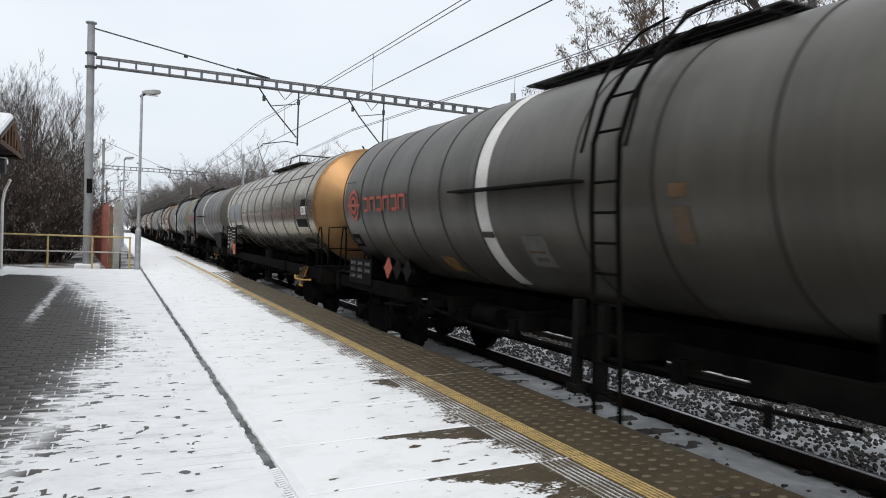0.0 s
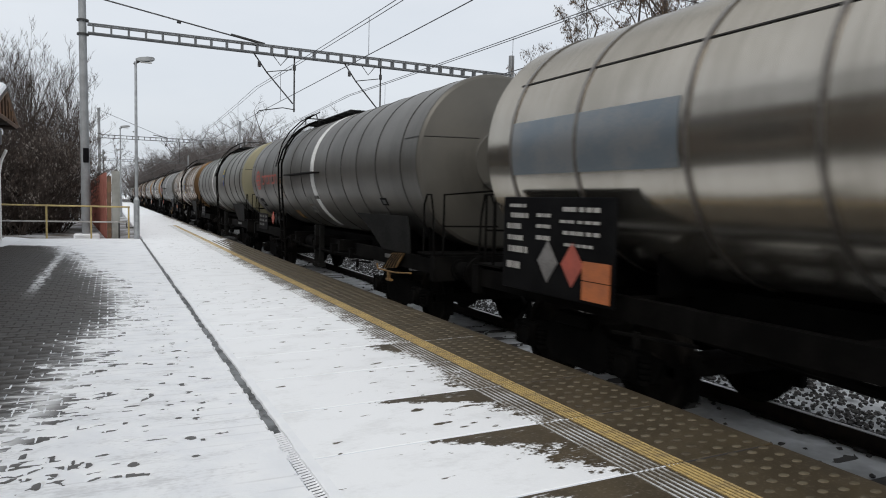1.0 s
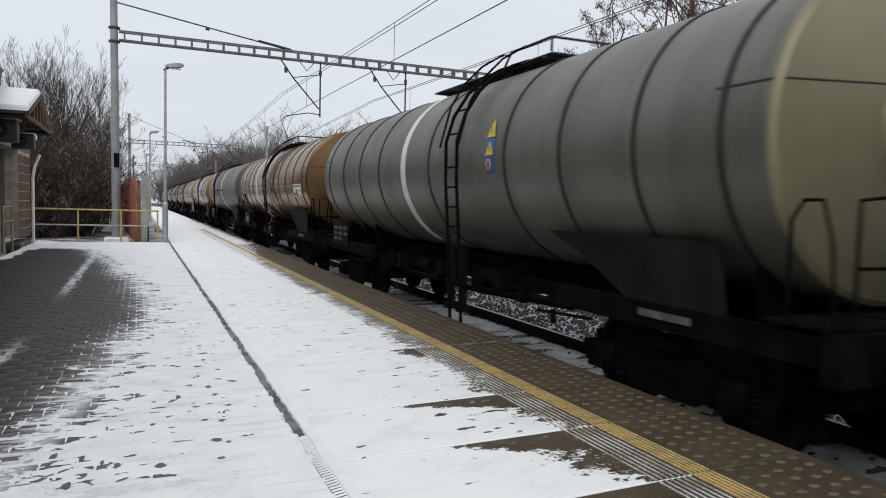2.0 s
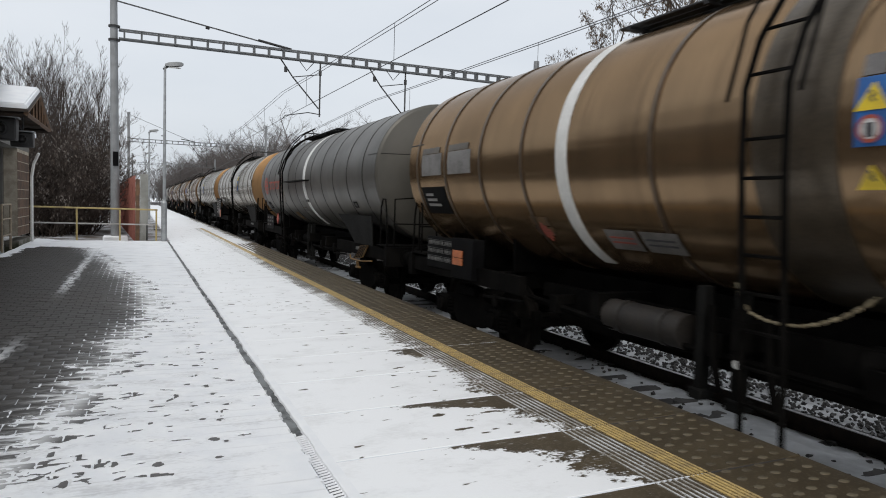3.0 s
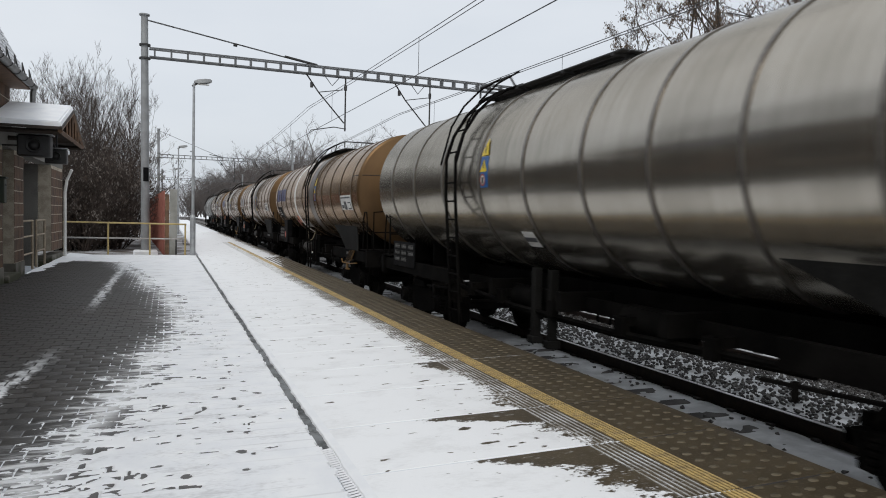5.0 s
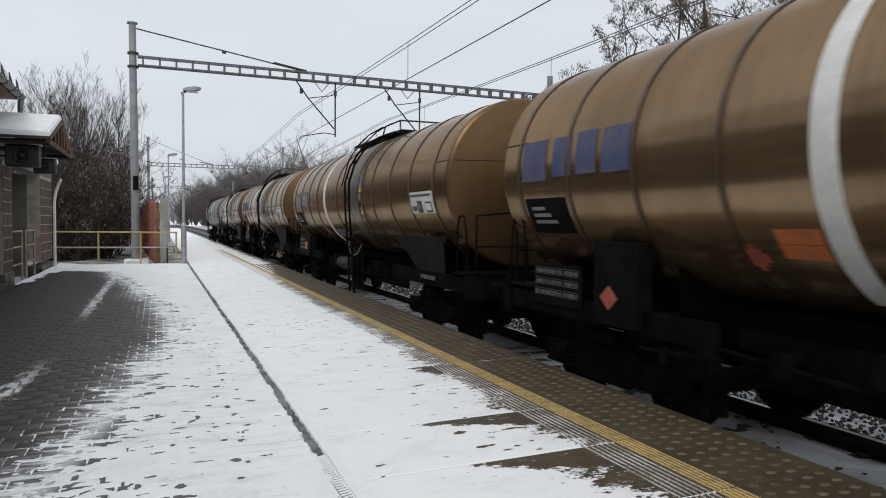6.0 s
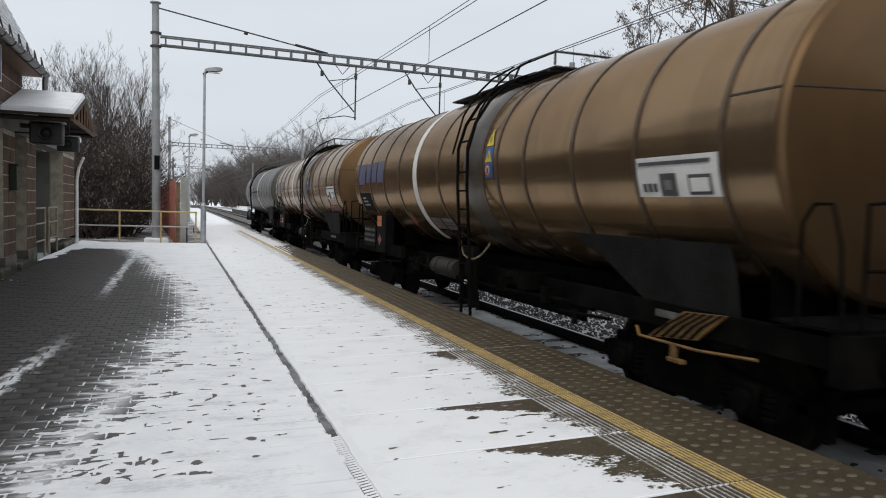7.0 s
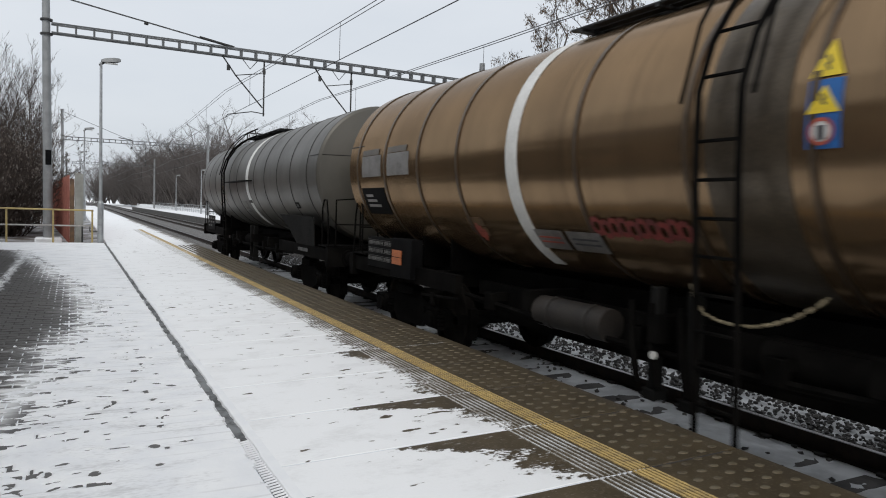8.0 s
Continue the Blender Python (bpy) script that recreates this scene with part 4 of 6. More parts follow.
porch = thing("porch_roof", "small gabled timber canopy with thick snow on top", "canopy")
bm = B()
for s in (-1, 1):
    a = [(-3.29, 18, 3.86), (-1.98, 18, 3.86), (-1.98, 18 + s * 2.0, 3.26), (-3.29, 18 + s * 2.0, 3.26)]
    lo = [bm.verts.new((x, y, z - 0.05)) for x, y, z in a]
    hi = [bm.verts.new((x, y, z)) for x, y, z in a]
    bm.faces.new(hi)
    bm.faces.new(lo[::-1])
    for i in range(4):
        bm.faces.new((lo[i], lo[(i + 1) % 4], hi[(i + 1) % 4], hi[i]))
part("boards", bm, M["door_brown"], porch)
bm = B()
for s in (-1, 1):
    a = [(-3.29, 18, 3.865), (-2.0, 18, 3.865), (-2.0, 18 + s * 1.98, 3.27), (-3.29, 18 + s * 1.98, 3.27)]
    lo = [bm.verts.new((x, y, z)) for x, y, z in a]
    hi = [bm.verts.new((x + (0.02 if x < -3 else -0.03), y, z + 0.10)) for x, y, z in a]
    bm.faces.new(hi)
    for i in range(4):
        bm.faces.new((lo[i], lo[(i + 1) % 4], hi[(i + 1) % 4], hi[i]))
bmesh.ops.bevel(bm, geom=list(bm.edges), offset=0.025, segments=2, affect="EDGES")
part("snow_cap", bm, M["snow"], porch, "thick even snow layer")
bm = B()
for s in (-1, 1):
    tube(bm, [(-2.02, 18 + s * 1.95, 3.2), (-2.02, 18, 3.78)], 0.045, 4)
for y in (17, 17.5, 18, 18.5, 19):
    tube(bm, [(-2.02, y, 3.2), (-2.02, y, 3.78 - abs(y - 18) * 0.3)], 0.03, 4)
tube(bm, [(-2.02, 16.05, 3.18), (-2.02, 19.95, 3.18)], 0.05, 4)
part("gable_truss", bm, M["timber"], porch, "reddish timber truss")
bm = B()
for y in (16.1, 18, 19.9):
    tube(bm, [(-3.28, y, 3.16), (-2.0, y, 3.16)], 0.05, 4)
part("beam", bm, M["door_brown"], porch)


def loudspeaker(x, y, z, s, label, hang=0.0):
    sp = thing("loudspeaker", label, "loudspeaker", at=(x, y, z))
    bm = B()
    box(bm, -0.3 * s, 0.3 * s, -0.15 * s, 0.25 * s, -0.22 * s, 0.22 * s, 0.03 * s)
    part("case", bm, M["black"], sp)
    bm = B()
    box(bm, -0.33 * s, 0.33 * s, -0.22 * s, 0.27 * s, 0.225 * s, 0.26 * s, 0.01)
    part("hood", bm, M["galv"], sp)
    bm = B()
    lathe(bm, [(-0.24 * s, 0.13 * s), (-0.16 * s, 0.15 * s), (-0.15 * s, 0.1 * s), (-0.2 * s, 0.06 * s), (-0.22 * s, 0.0)], 0, 16)
    part("horn", bm, M["iron"], sp)
    bm = B()
    tube(bm, [(0, 0.1 * s, 0.22 * s), (-0.1, 0.12, 0.45 * s)], 0.02, 5)
    tube(bm, [(-0.32 * s, 0.05, 0), (-0.6 * s, 0.1, 0.0)], 0.02, 5)
    if hang:
        tube(bm, [(0, 0.05, 0.24 * s), (0, 0.05, hang)], 0.02, 5)
    part("bracket", bm, M["iron"], sp)


loudspeaker(-2.55, 16.6, 2.9, 1.0, "black weatherproof loudspeaker under the canopy", 0.5)
loudspeaker(-2.25, 17.3, 2.75, 0.7, "small grey loudspeaker under the canopy eave", 0.88)
loudspeaker(-3.0, 10.72, 4.14, 0.56, "black loudspeaker on the clinker wall beside the name sign")

letter_box = thing("letter_box", "dark green letter box on the pillar between the doors", "letter box")
bm = B()
box(bm, WALL + 0.014, WALL + 0.16, 16.85, 17.1, 1.72, 2.22, 0.015)
part("case", bm, M["box_green"], letter_box)
bm = B()
box(bm, WALL + 0.014, WALL + 0.19, 16.83, 17.12, 2.225, 2.26, 0.006)
part("hood", bm, M["box_green"], letter_box)
bm = B()
box(bm, WALL + 0.161, WALL + 0.166, 16.9, 17.05, 2.08, 2.11)
part("slot", bm, M["dark"], letter_box)

sign = thing("station_sign", "dark blue station name sign with white letters in a box frame", "sign")
bm = B()
box(bm, -3.10, -2.96, 11.13, 14.55, 3.58, 4.25, 0.015)
part("box", bm, M["frame"], sign)
bm = B()
box(bm, -2.959, -2.94, 11.15, 14.53, 3.60, 4.23, 0.003)
part("face", bm, M["sign_blue"], sign)
bm = B()
for a, b, c, d in ((11.15, 14.53, 4.205, 4.23), (11.15, 14.53, 3.60, 3.625), (11.15, 11.175, 3.625, 4.205), (14.505, 14.53, 3.625, 4.205)):
    plate(bm, [(a, c), (b, c), (b, d), (a, d)], -2.939, -2.935)
part("border", bm, M["white"], sign)
for y in (11.8, 13.9):
    bm = B()
    box(bm, WALL + 0.004, -3.1, y - 0.04, y + 0.04, 3.7, 4.1)
    part("bracket", bm, M["iron"], sign)


def lettering(text, size, width, m, material, parent, name="lettering"):
    cu = bpy.data.curves.new(name, "FONT")
    cu.body, cu.size, cu.extrude, cu.align_x, cu.align_y = text, size, 0.003, "CENTER", "CENTER"
    tmp = new("letters_source", cu)
    bpy.context.view_layer.update()
    me = bpy.data.meshes.new_from_object(tmp.evaluated_get(bpy.context.evaluated_depsgraph_get()))
    bpy.data.objects.remove(tmp)
    xs = [v.co.x for v in me.vertices]
    me.transform(m @ Matrix.Diagonal((width / (max(xs) - min(xs)), 1, 1, 1)))
    me.materials.clear()
    me.materials.append(material)
    ob = new(name, me)
    ob.parent = parent
    return ob


FACING = Matrix(((0, 0, 1, 0), (1, 0, 0, 0), (0, 1, 0, 0), (0, 0, 0, 1)))
lettering("Chvaletice", 0.52, 2.75, Matrix.Translation((-2.934, 12.84, 3.92)) @ FACING, M["white"], sign)

gate = thing("entrance_gate", "tan-painted tubular gate panels in the open entrance", "gate")
for y0, y1 in ((19.9, 21.4), (22.0, 23.4)):
    bm = B()
    tube(bm, [(WALL - 0.05, y0, 0.02), (WALL - 0.05, y0, 1.3), (WALL - 0.05, y1, 1.3), (WALL - 0.05, y1, 0.02)], 0.035, 6)
    tube(bm, [(WALL - 0.05, y0, 0.45), (WALL - 0.05, y1, 0.45)], 0.025, 6)
    tube(bm, [(WALL - 0.05, y0, 0.9), (WALL - 0.05, y1, 0.9)], 0.025, 6)
    part("panel", bm, M["gate"], gate)


def swept_ridge(y0, y1, step, seed):
    """A low heap of snow swept against the foot of the wall."""
    ys = np.arange(y0, y1, step)
    wide = 0.12 + 0.55 * np.clip((ys - y0) / (y1 - y0), 0, 1) ** 1.5 + 0.5 * (fractal(ys * 1.7, ys * 0 + 1, seed) - 0.5) + 0.2 * (fractal(ys * 7, ys * 0, seed + 1) - 0.5)
    verts, faces = [], []
    for y, r in zip(ys, np.clip(wide, 0.03, 2)):
        n = len(verts)
        verts += [(WALL + 0.035, y, 0.02 + 0.06 * r), (WALL + 0.035 + 0.4 * r, y, 0.012 + 0.05 * r), (WALL + 0.035 + 0.8 * r, y, 0.008 + 0.015 * r), (WALL + 0.035 + r, y, -0.004)]
        if n:
            faces += [(n - 4 + q, n - 3 + q, n + 1 + q, n + q) for q in range(3)]
    return raw("snow_drift", verts, faces, M["snow"], True)


tagged(part("snow_drift", swept_ridge(19.9, 28.3, 0.06, 61)), "low swept snow ridge along the wall", "snow", kind="stuff")

# ---- far end of the platform ----
rail = thing("yellow_railing", "weathered yellow tube railing closing the platform end", "railing")
bm = B()
tube(bm, [(-3.5, 28.5, 1.18), (0.66, 28.5, 1.16)], 0.035, 6)
part("top_rail", bm, M["yellow_rail"], rail)
bm = B()
tube(bm, [(-3.5, 28.5, 0.62), (0.66, 28.5, 0.60)], 0.03, 6)
part("middle_rail", bm, M["sill"], rail)
for x in (-3.45, -2.03, -0.62, 0.62):
    bm = B()
    tube(bm, [(x, 28.5, -0.05), (x, 28.5, 1.18)], 0.035, 6)
    part("post", bm, M["yellow_rail"], rail)

red = thing("board_fence", "tall fence of faded red boards with a concrete end post", "fence")
for k in range(66):
    f = k / 65
    bm = B()
    x, y = -0.12 - 0.95 * f, 29.6 + 19.5 * f
    box(bm, x - 0.015, x + 0.015, y, y + 0.27, -0.1, 2.42 + 0.05 * math.sin(k * 2.3), 0.004)
    part("board", bm, M["red_fence"], red)
bm = B()
box(bm, 0.06, 0.34, 29.2, 29.5, -0.1, 2.5, 0.02)
part("end_post", bm, M["concrete"], red, "weathered concrete end post")
bm = B()
box(bm, -0.1, 0.05, 29.22, 29.42, -0.1, 2.3, 0.01)
part("timber_post", bm, M["timber"], red)
bench = thing("handrail", "low dark steel handrail beside the lamp post", "handrail")
bm = B()
tube(bm, [(0.3, 28.9, -0.02), (0.3, 28.9, 0.62), (0.55, 28.9, 0.62), (0.55, 28.9, 0.4), (0.85, 28.9, 0.4), (0.85, 28.9, -0.02)], 0.03, 6)
part("bar", bm, M["iron"], bench)


def street_lamp(x, y, h, label):
    lamp = thing("street_lamp", label, "street lamp", "lamps along the platform", at=(x, y, -0.02))
    bm = B()
    tube(bm, [(0, 0, 0), (0, 0, 1.45)], 0.105, 10)
    tube(bm, [(0, 0, 1.45), (0, 0, 1.55)], 0.105, 10, 0.06)
    part("base", bm, M["galv"], lamp)
    bm = B()
    tube(bm, [(0, 0, 1.5), (0, 0, h)], 0.06, 10, 0.045)
    part("pole", bm, M["galv"], lamp)
    bm = B()
    tube(bm, [(-0.06, 0, h - 0.1), (0.12, 0, h + 0.02)], 0.04, 8)
    part("arm", bm, M["iron"], lamp)
    head = B()
    secs = [[head.verts.new((dx, w * c, h + 0.06 + dx * 0.12 + t * s)) for c, s in ((-1, -0.6), (1, -0.6), (0.85, 0.7), (-0.85, 0.7))]
            for dx, w, t in ((0.0, 0.06, 0.05), (0.12, 0.13, 0.1), (0.4, 0.16, 0.12), (0.58, 0.13, 0.09), (0.64, 0.06, 0.04))]
    for a, b in zip(secs, secs[1:]):
        for i in range(4):
            head.faces.new((a[i], a[(i + 1) % 4], b[(i + 1) % 4], b[i]))
    head.faces.new(secs[0])
    head.faces.new(secs[-1][::-1])
    part("head", head, M["mast"], lamp, "flat grey luminaire")
    bm = B()
    box(bm, 0.14, 0.54, -0.11, 0.11, h - 0.02, h + 0.0, 0.005)
    part("diffuser", bm, M["white"], lamp)


street_lamp(0.88, 28.2, 6.45, "tall galvanised lamp post at the end of the snowy platform")
street_lamp(0.72, 57.0, 6.5, "galvanised lamp post further along the platform")
street_lamp(0.75, 86.0, 6.5, "distant galvanised lamp post on the platform")
for y in (70, 95, 120):
    street_lamp(14.6, y, 5.6, "lamp post on the opposite platform")


floodlight = thing("floodlight_post", "white post with two snow-capped floodlight boxes on the opposite platform", "floodlight", at=(14.7, 10.3, 0.03))
bm = B()
tube(bm, [(0, 0, 0), (0, 0, 3.95)], 0.07, 8, 0.05)
part("pole", bm, M["galv"], floodlight)
bm = B()
box(bm, -0.5, 0.5, -0.04, 0.04, 3.93, 4.0)
part("crossbar", bm, M["galv"], floodlight)
for x in (-0.32, 0.32):
    bm = B()
    box(bm, x - 0.25, x + 0.25, -0.16, 0.16, 4.005, 4.24, 0.02)
    part("lamp_box", bm, M["white"], floodlight, "white lamp box with snow on top")


def gantry(y, x0, x1, zb, ztop, label):
    g = thing("overhead_gantry", label, "gantry", "gantries over the tracks", at=(0, y, 0))
    g.rotation_euler = (0, 0, radians(2.0))
    bm = B()
    tube(bm, [(x0, 0, -0.6), (x0 - 0.08, 0, ztop)], 0.17, 12, 0.13)
    tube(bm, [(x0 - 0.08, 0, ztop), (x0 - 0.08, 0, ztop + 0.05)], 0.2, 12)
    part("mast", bm, M["mast"], g, "grey tubular mast")
    bm = B()
    box(bm, x0 - 0.45, x0 + 0.45, -0.4, 0.4, -0.75, 0.08, 0.05)
    part("footing", bm, M["snow"], g)
    bm = B()
    tube(bm, [(x1, 0, -0.6), (x1, 0, ztop - 0.3)], 0.17, 12, 0.14)
    part("mast", bm, M["mast"], g, "grey tubular mast")
    for z in (zb, zb + 0.34):
        bm = B()
        for s in (-0.16, 0.16):
            box(bm, x0 + 0.1, x1 - 0.1, s - 0.03, s + 0.03, z - 0.026, z + 0.026)
        part("chord", bm, M["beam"], g)
    n = int((x1 - x0) / 0.62)
    for i in range(n):
        xa = x0 + 0.3 + (x1 - x0 - 0.6) * i / n
        bm = B()
        box(bm, xa - 0.03, xa + 0.03, -0.16, 0.16, zb + 0.027, zb + 0.313)
        part("batten", bm, M["beam"], g)
    for dz in (zb - 0.1, zb + 0.42):
        bm = B()
        tube(bm, [(x0 - 0.06, 0, dz), (x0 - 0.06, 0, dz + 0.07)], 0.21, 12)
        part("clamp", bm, M["iron"], g)
    bm = B()
    for s in (-0.06, 0.06):
        tube(bm, [(x0 - 0.08, s, ztop - 0.15), (x0 + 6.6, s, zb + 0.4)], 0.014, 4)
    tube(bm, [(x0 + 5.4, 0, zb + 0.62), (x0 + 6.8, 0, zb + 0.40)], 0.05, 6)
    tube(bm, [(x0 + 3.3, 0, zb + 0.86), (x0 + 3.45, 0, zb + 0.84)], 0.06, 8)
    part("stay", bm, M["iron"], g)
    for tx in TRACKS:
        bm = B()
        px = tx + 1.5
        tube(bm, [(px, 0, zb), (px, 0, 5.35)], 0.035, 6)
        tube(bm, [(px - 1.75, 0, zb), (px - 1.2, 0, zb - 0.75), (px - 0.05, 0, 5.7)], 0.03, 6)
        tube(bm, [(px - 1.2, 0, zb - 0.75), (px - 0.1, 0, zb - 0.55)], 0.02, 5)
        tube(bm, [(px - 0.95, 0, zb), (px - 0.6, 0, zb - 0.42), (px - 0.25, 0, zb)], 0.02, 5)
        tube(bm, [(px + 0.05, 0, 5.45), (px - 0.5, 0, 5.5), (px - 1.5, 0, 5.3), (px - 1.6, 0, 5.15)], 0.022, 5)
        part("cantilever", bm, M["iron"], g)
        for p in ((px, 0, zb - 0.35), (px - 1.5, 0, zb - 0.35)):
            bm = B()
            tube(bm, [p, (p[0], 0, p[2] - 0.22)], 0.07, 8)
            part("insulator", bm, M["iron"], g)
    bm = B()
    box(bm, x0 - 0.1, x0 + 0.1, -0.19, -0.17, 2.8, 3.35)
    part("number_plate", bm, M["panel"], g)
    return g


gantry(30.5, -0.82, 18.3, 7.70, 9.3, "steel gantry with lattice beam carrying overhead wires")
gantry(86.0, -0.95, 14.0, 7.75, 10.9, "distant steel gantry over the tracks")
gantry(142.0, -0.95, 13.5, 7.7, 9.6, "far steel gantry over the tracks")

STATIONS = (-26.0, 30.5, 86.0, 142.0, 198.0)
for i, tx in enumerate(TRACKS):
    wires = thing("catenary", "overhead contact line with twin messenger wire and droppers", "overhead line", "overhead lines")
    for a, b in zip(STATIONS, STATIONS[1:]):
        zz = 0.2 if int((a + 26) / 56) % 2 else -0.2
        pts = []
        for k in range(13):
            f = k / 12
            pts.append((tx - zz + 2 * zz * f, a + (b - a) * f, 6.23 - 4 * 0.32 * f * (1 - f)))
        for off in (0.0, 0.14):
            bm = B()
            tube(bm, [(p[0] + off, p[1], p[2]) for p in pts], 0.011, 4)
            part("messenger_wire", bm, M["wire"], wires)
        bm = B()
        tube(bm, [(tx - zz, a, 5.1), (tx + zz, b, 5.1)], 0.012, 4)
        part("contact_wire", bm, M["wire"], wires)
        for k in range(1, 12, 2):
            bm = B()
            tube(bm, [pts[k], (pts[k][0], pts[k][1], 5.1)], 0.007, 4)
            part("dropper", bm, M["wire"], wires)

# ---- trees ----


def tree_mesh(name, material, height, seed, stems=1, levels=3, kids=6, lean=0.25, up=0.5, girth=0.016, leaves=0, leaf_mat=None, low=0.25):
    """A bare tree as tapered three-sided branches; leaves: number of hanging dry leaf clusters."""
    rnd = random.Random(seed)
    verts, faces, tips = [], [], []

    def bar(p, q, ra, rb):
        d = (q - p).normalized()
        s = d.cross(Vector((0.3, 0.5, 0.81))).normalized()
        u = d.cross(s)
        n = len(verts)
        for c, r in ((p, ra), (q, rb)):
            for a in (0, 2.094, 4.189):
                verts.append(c + (s * math.cos(a) + u * math.sin(a)) * r)
        for k in range(3):
            j = (k + 1) % 3
            faces.append((n + k, n + j, n + 3 + j, n + 3 + k))

    def grow(p, d, length, r, level):
        n = 5 if level == 0 else 3
        nodes = [p]
        for k in range(n):
            d = (d + Vector((rnd.gauss(0, 1), rnd.gauss(0, 1), rnd.gauss(0, 0.6))) * 0.14 + Vector((0, 0, up * 0.12))).normalized()
            q = p + d * length / n
            ra, rb = r * (1 - 0.75 * k / n), r * (1 - 0.75 * (k + 1) / n)
            bar(p, q, ra, rb)
            nodes.append(q)
            p = q
        tips.append(p)
        if level >= levels:
            return
        for k in range(kids if level else kids + 4):
            f = rnd.uniform(low if level == 0 else 0.2, 1.0)
            i = min(int(f * n), n - 1)
            b = nodes[i].lerp(nodes[i + 1], f * n - i)
            side = Vector((rnd.gauss(0, 1), rnd.gauss(0, 1), 0)).normalized()
            nd = (d * 0.55 + side * rnd.uniform(0.5, 1.0) + Vector((0, 0, rnd.uniform(0, up)))).normalized()
            grow(b, nd, length * rnd.uniform(0.32, 0.5) * (1.15 - 0.5 * f), max(r * 0.45 * (1 - 0.5 * f), 0.006), level + 1)

    for s in range(stems):
        a = rnd.uniform(0, 6.28)
        off = Vector((math.cos(a), math.sin(a), 0))
        h = height * rnd.uniform(0.7, 1.0)
        grow(off * (0.25 * (stems > 1)) + Vector((0, 0, -0.3)), (Vector((0, 0, 1)) + off * lean * rnd.uniform(0.2, 1)).normalized(), h * 0.85, h * girth, 0)
    me = raw(name, verts, faces, material)
    lv, lf = [], []
    for _ in range(leaves):
        c = rnd.choice(tips) + Vector((rnd.gauss(0, 0.08), rnd.gauss(0, 0.08), rnd.uniform(-0.18, 0.0)))
        for _k in range(3):
            n = len(lv)
            w = Vector((rnd.gauss(0, 1), rnd.gauss(0, 1), 0)).normalized() * rnd.uniform(0.008, 0.022)
            dn = Vector((rnd.gauss(0, 0.03), rnd.gauss(0, 0.03), -rnd.uniform(0.04, 0.12)))
            lv += [c - w, c + w, c + w * 0.6 + dn, c - w * 0.6 + dn]
            lf.append((n, n + 1, n + 2, n + 3))
    return me, raw("leaves", lv, lf, leaf_mat) if leaves else None


def tree(at, meshes, label, category="tree", group="", turn=0.0, size=1.0, name="tree"):
    t = thing(name, label, category, group, at=at)
    t.rotation_euler = (0, 0, turn)
    t.scale = (size, size, size)
    part("crown", meshes[0], None, t)
    if meshes[1]:
        part("foliage", meshes[1], None, t)
    return t


rnd = random.Random(21)
bush = [tree_mesh("crown", M["twig"], 9.0, 40 + i, stems=10, levels=3, kids=6, lean=0.26, up=1.6, girth=0.0055, low=0.25) for i in range(3)]
thick = [tree_mesh("crown", M["twig"], 5.6, 50 + i, stems=15, levels=3, kids=6, lean=0.8, up=0.35, girth=0.008, leaves=900, leaf_mat=M["snow_leaf"], low=0.02) for i in range(3)]
for i, (x, y, s) in enumerate(((-3.4, 40, 1.22), (-5.2, 41, 1.18), (-6.6, 39, 1.08), (-4.2, 37, 1.1), (-8.2, 42, 1.1), (-2.6, 43, 1.05), (-9.8, 40, 1.0), (-11.5, 43, 1.05), (-2.0, 50, 1.0), (-3.8, 55, 1.1))):
    tree((x, y, -0.2), bush[i % 3], "tall bare grey-brown shrub with upright twigs", "shrub", "bare shrubs", turn=i * 1.3, size=s * 0.9, name="shrub")
for i in range(26):
    x, y = -2.0 - 0.42 * i + rnd.uniform(-0.4, 0.4), 33.0 + rnd.uniform(0, 8)
    tree((x, y, -0.2), thick[i % 3], "dense brown thicket with dry leaves behind the railing", "thicket", "thicket behind the railing", turn=i * 0.9, size=rnd.uniform(0.85, 1.15), name="thicket")
brush = [tree_mesh("crown", M["bark"], 6.0, 60 + i, stems=10, levels=3, kids=5, lean=0.7, up=0.5, girth=0.008, leaves=120, leaf_mat=M["leaf"], low=0.02) for i in range(2)]
for i in range(22):
    tree((17.6 + rnd.uniform(0, 5), 4 + 1.9 * i + rnd.uniform(-0.6, 0.6), 0.2), brush[i % 2], "dark bare brushwood behind the opposite platform", "brushwood", "brushwood behind the tracks", turn=i * 1.9, size=rnd.uniform(0.7, 1.1), name="brushwood")
birch = tree_mesh("crown", M["birch"], 8.2, 70, levels=3, kids=6, lean=0.1, girth=0.009)
tree((-2.6, 36.5, -0.2), birch, "slender pale birch in the thicket")

ash = [tree_mesh("crown", M["bark"], 15.5, 80 + i, levels=4, kids=7, lean=0.2, up=0.5, girth=0.012, leaves=2000, leaf_mat=M["leaf"], low=0.25) for i in range(2)]
for i, (x, y, s) in enumerate(((20.5, 31.0, 1.0), (21.5, 26.5, 1.05), (20.5, 22.5, 1.0), (23, 37.0, 0.72), (21, 16.0, 0.95), (20, 13.0, 0.9), (23, 19.0, 1.0))):
    tree((x, y, 0.3), ash[i % 2], "bare tree with hanging brown seeds behind the opposite platform", group="trees behind the tracks", turn=i * 2.1, size=s)
snowy = [tree_mesh("crown", M["snowy_bark"], 15.0, 84 + i, levels=4, kids=6, lean=0.3, up=0.35, girth=0.016, low=0.12) for i in range(2)]
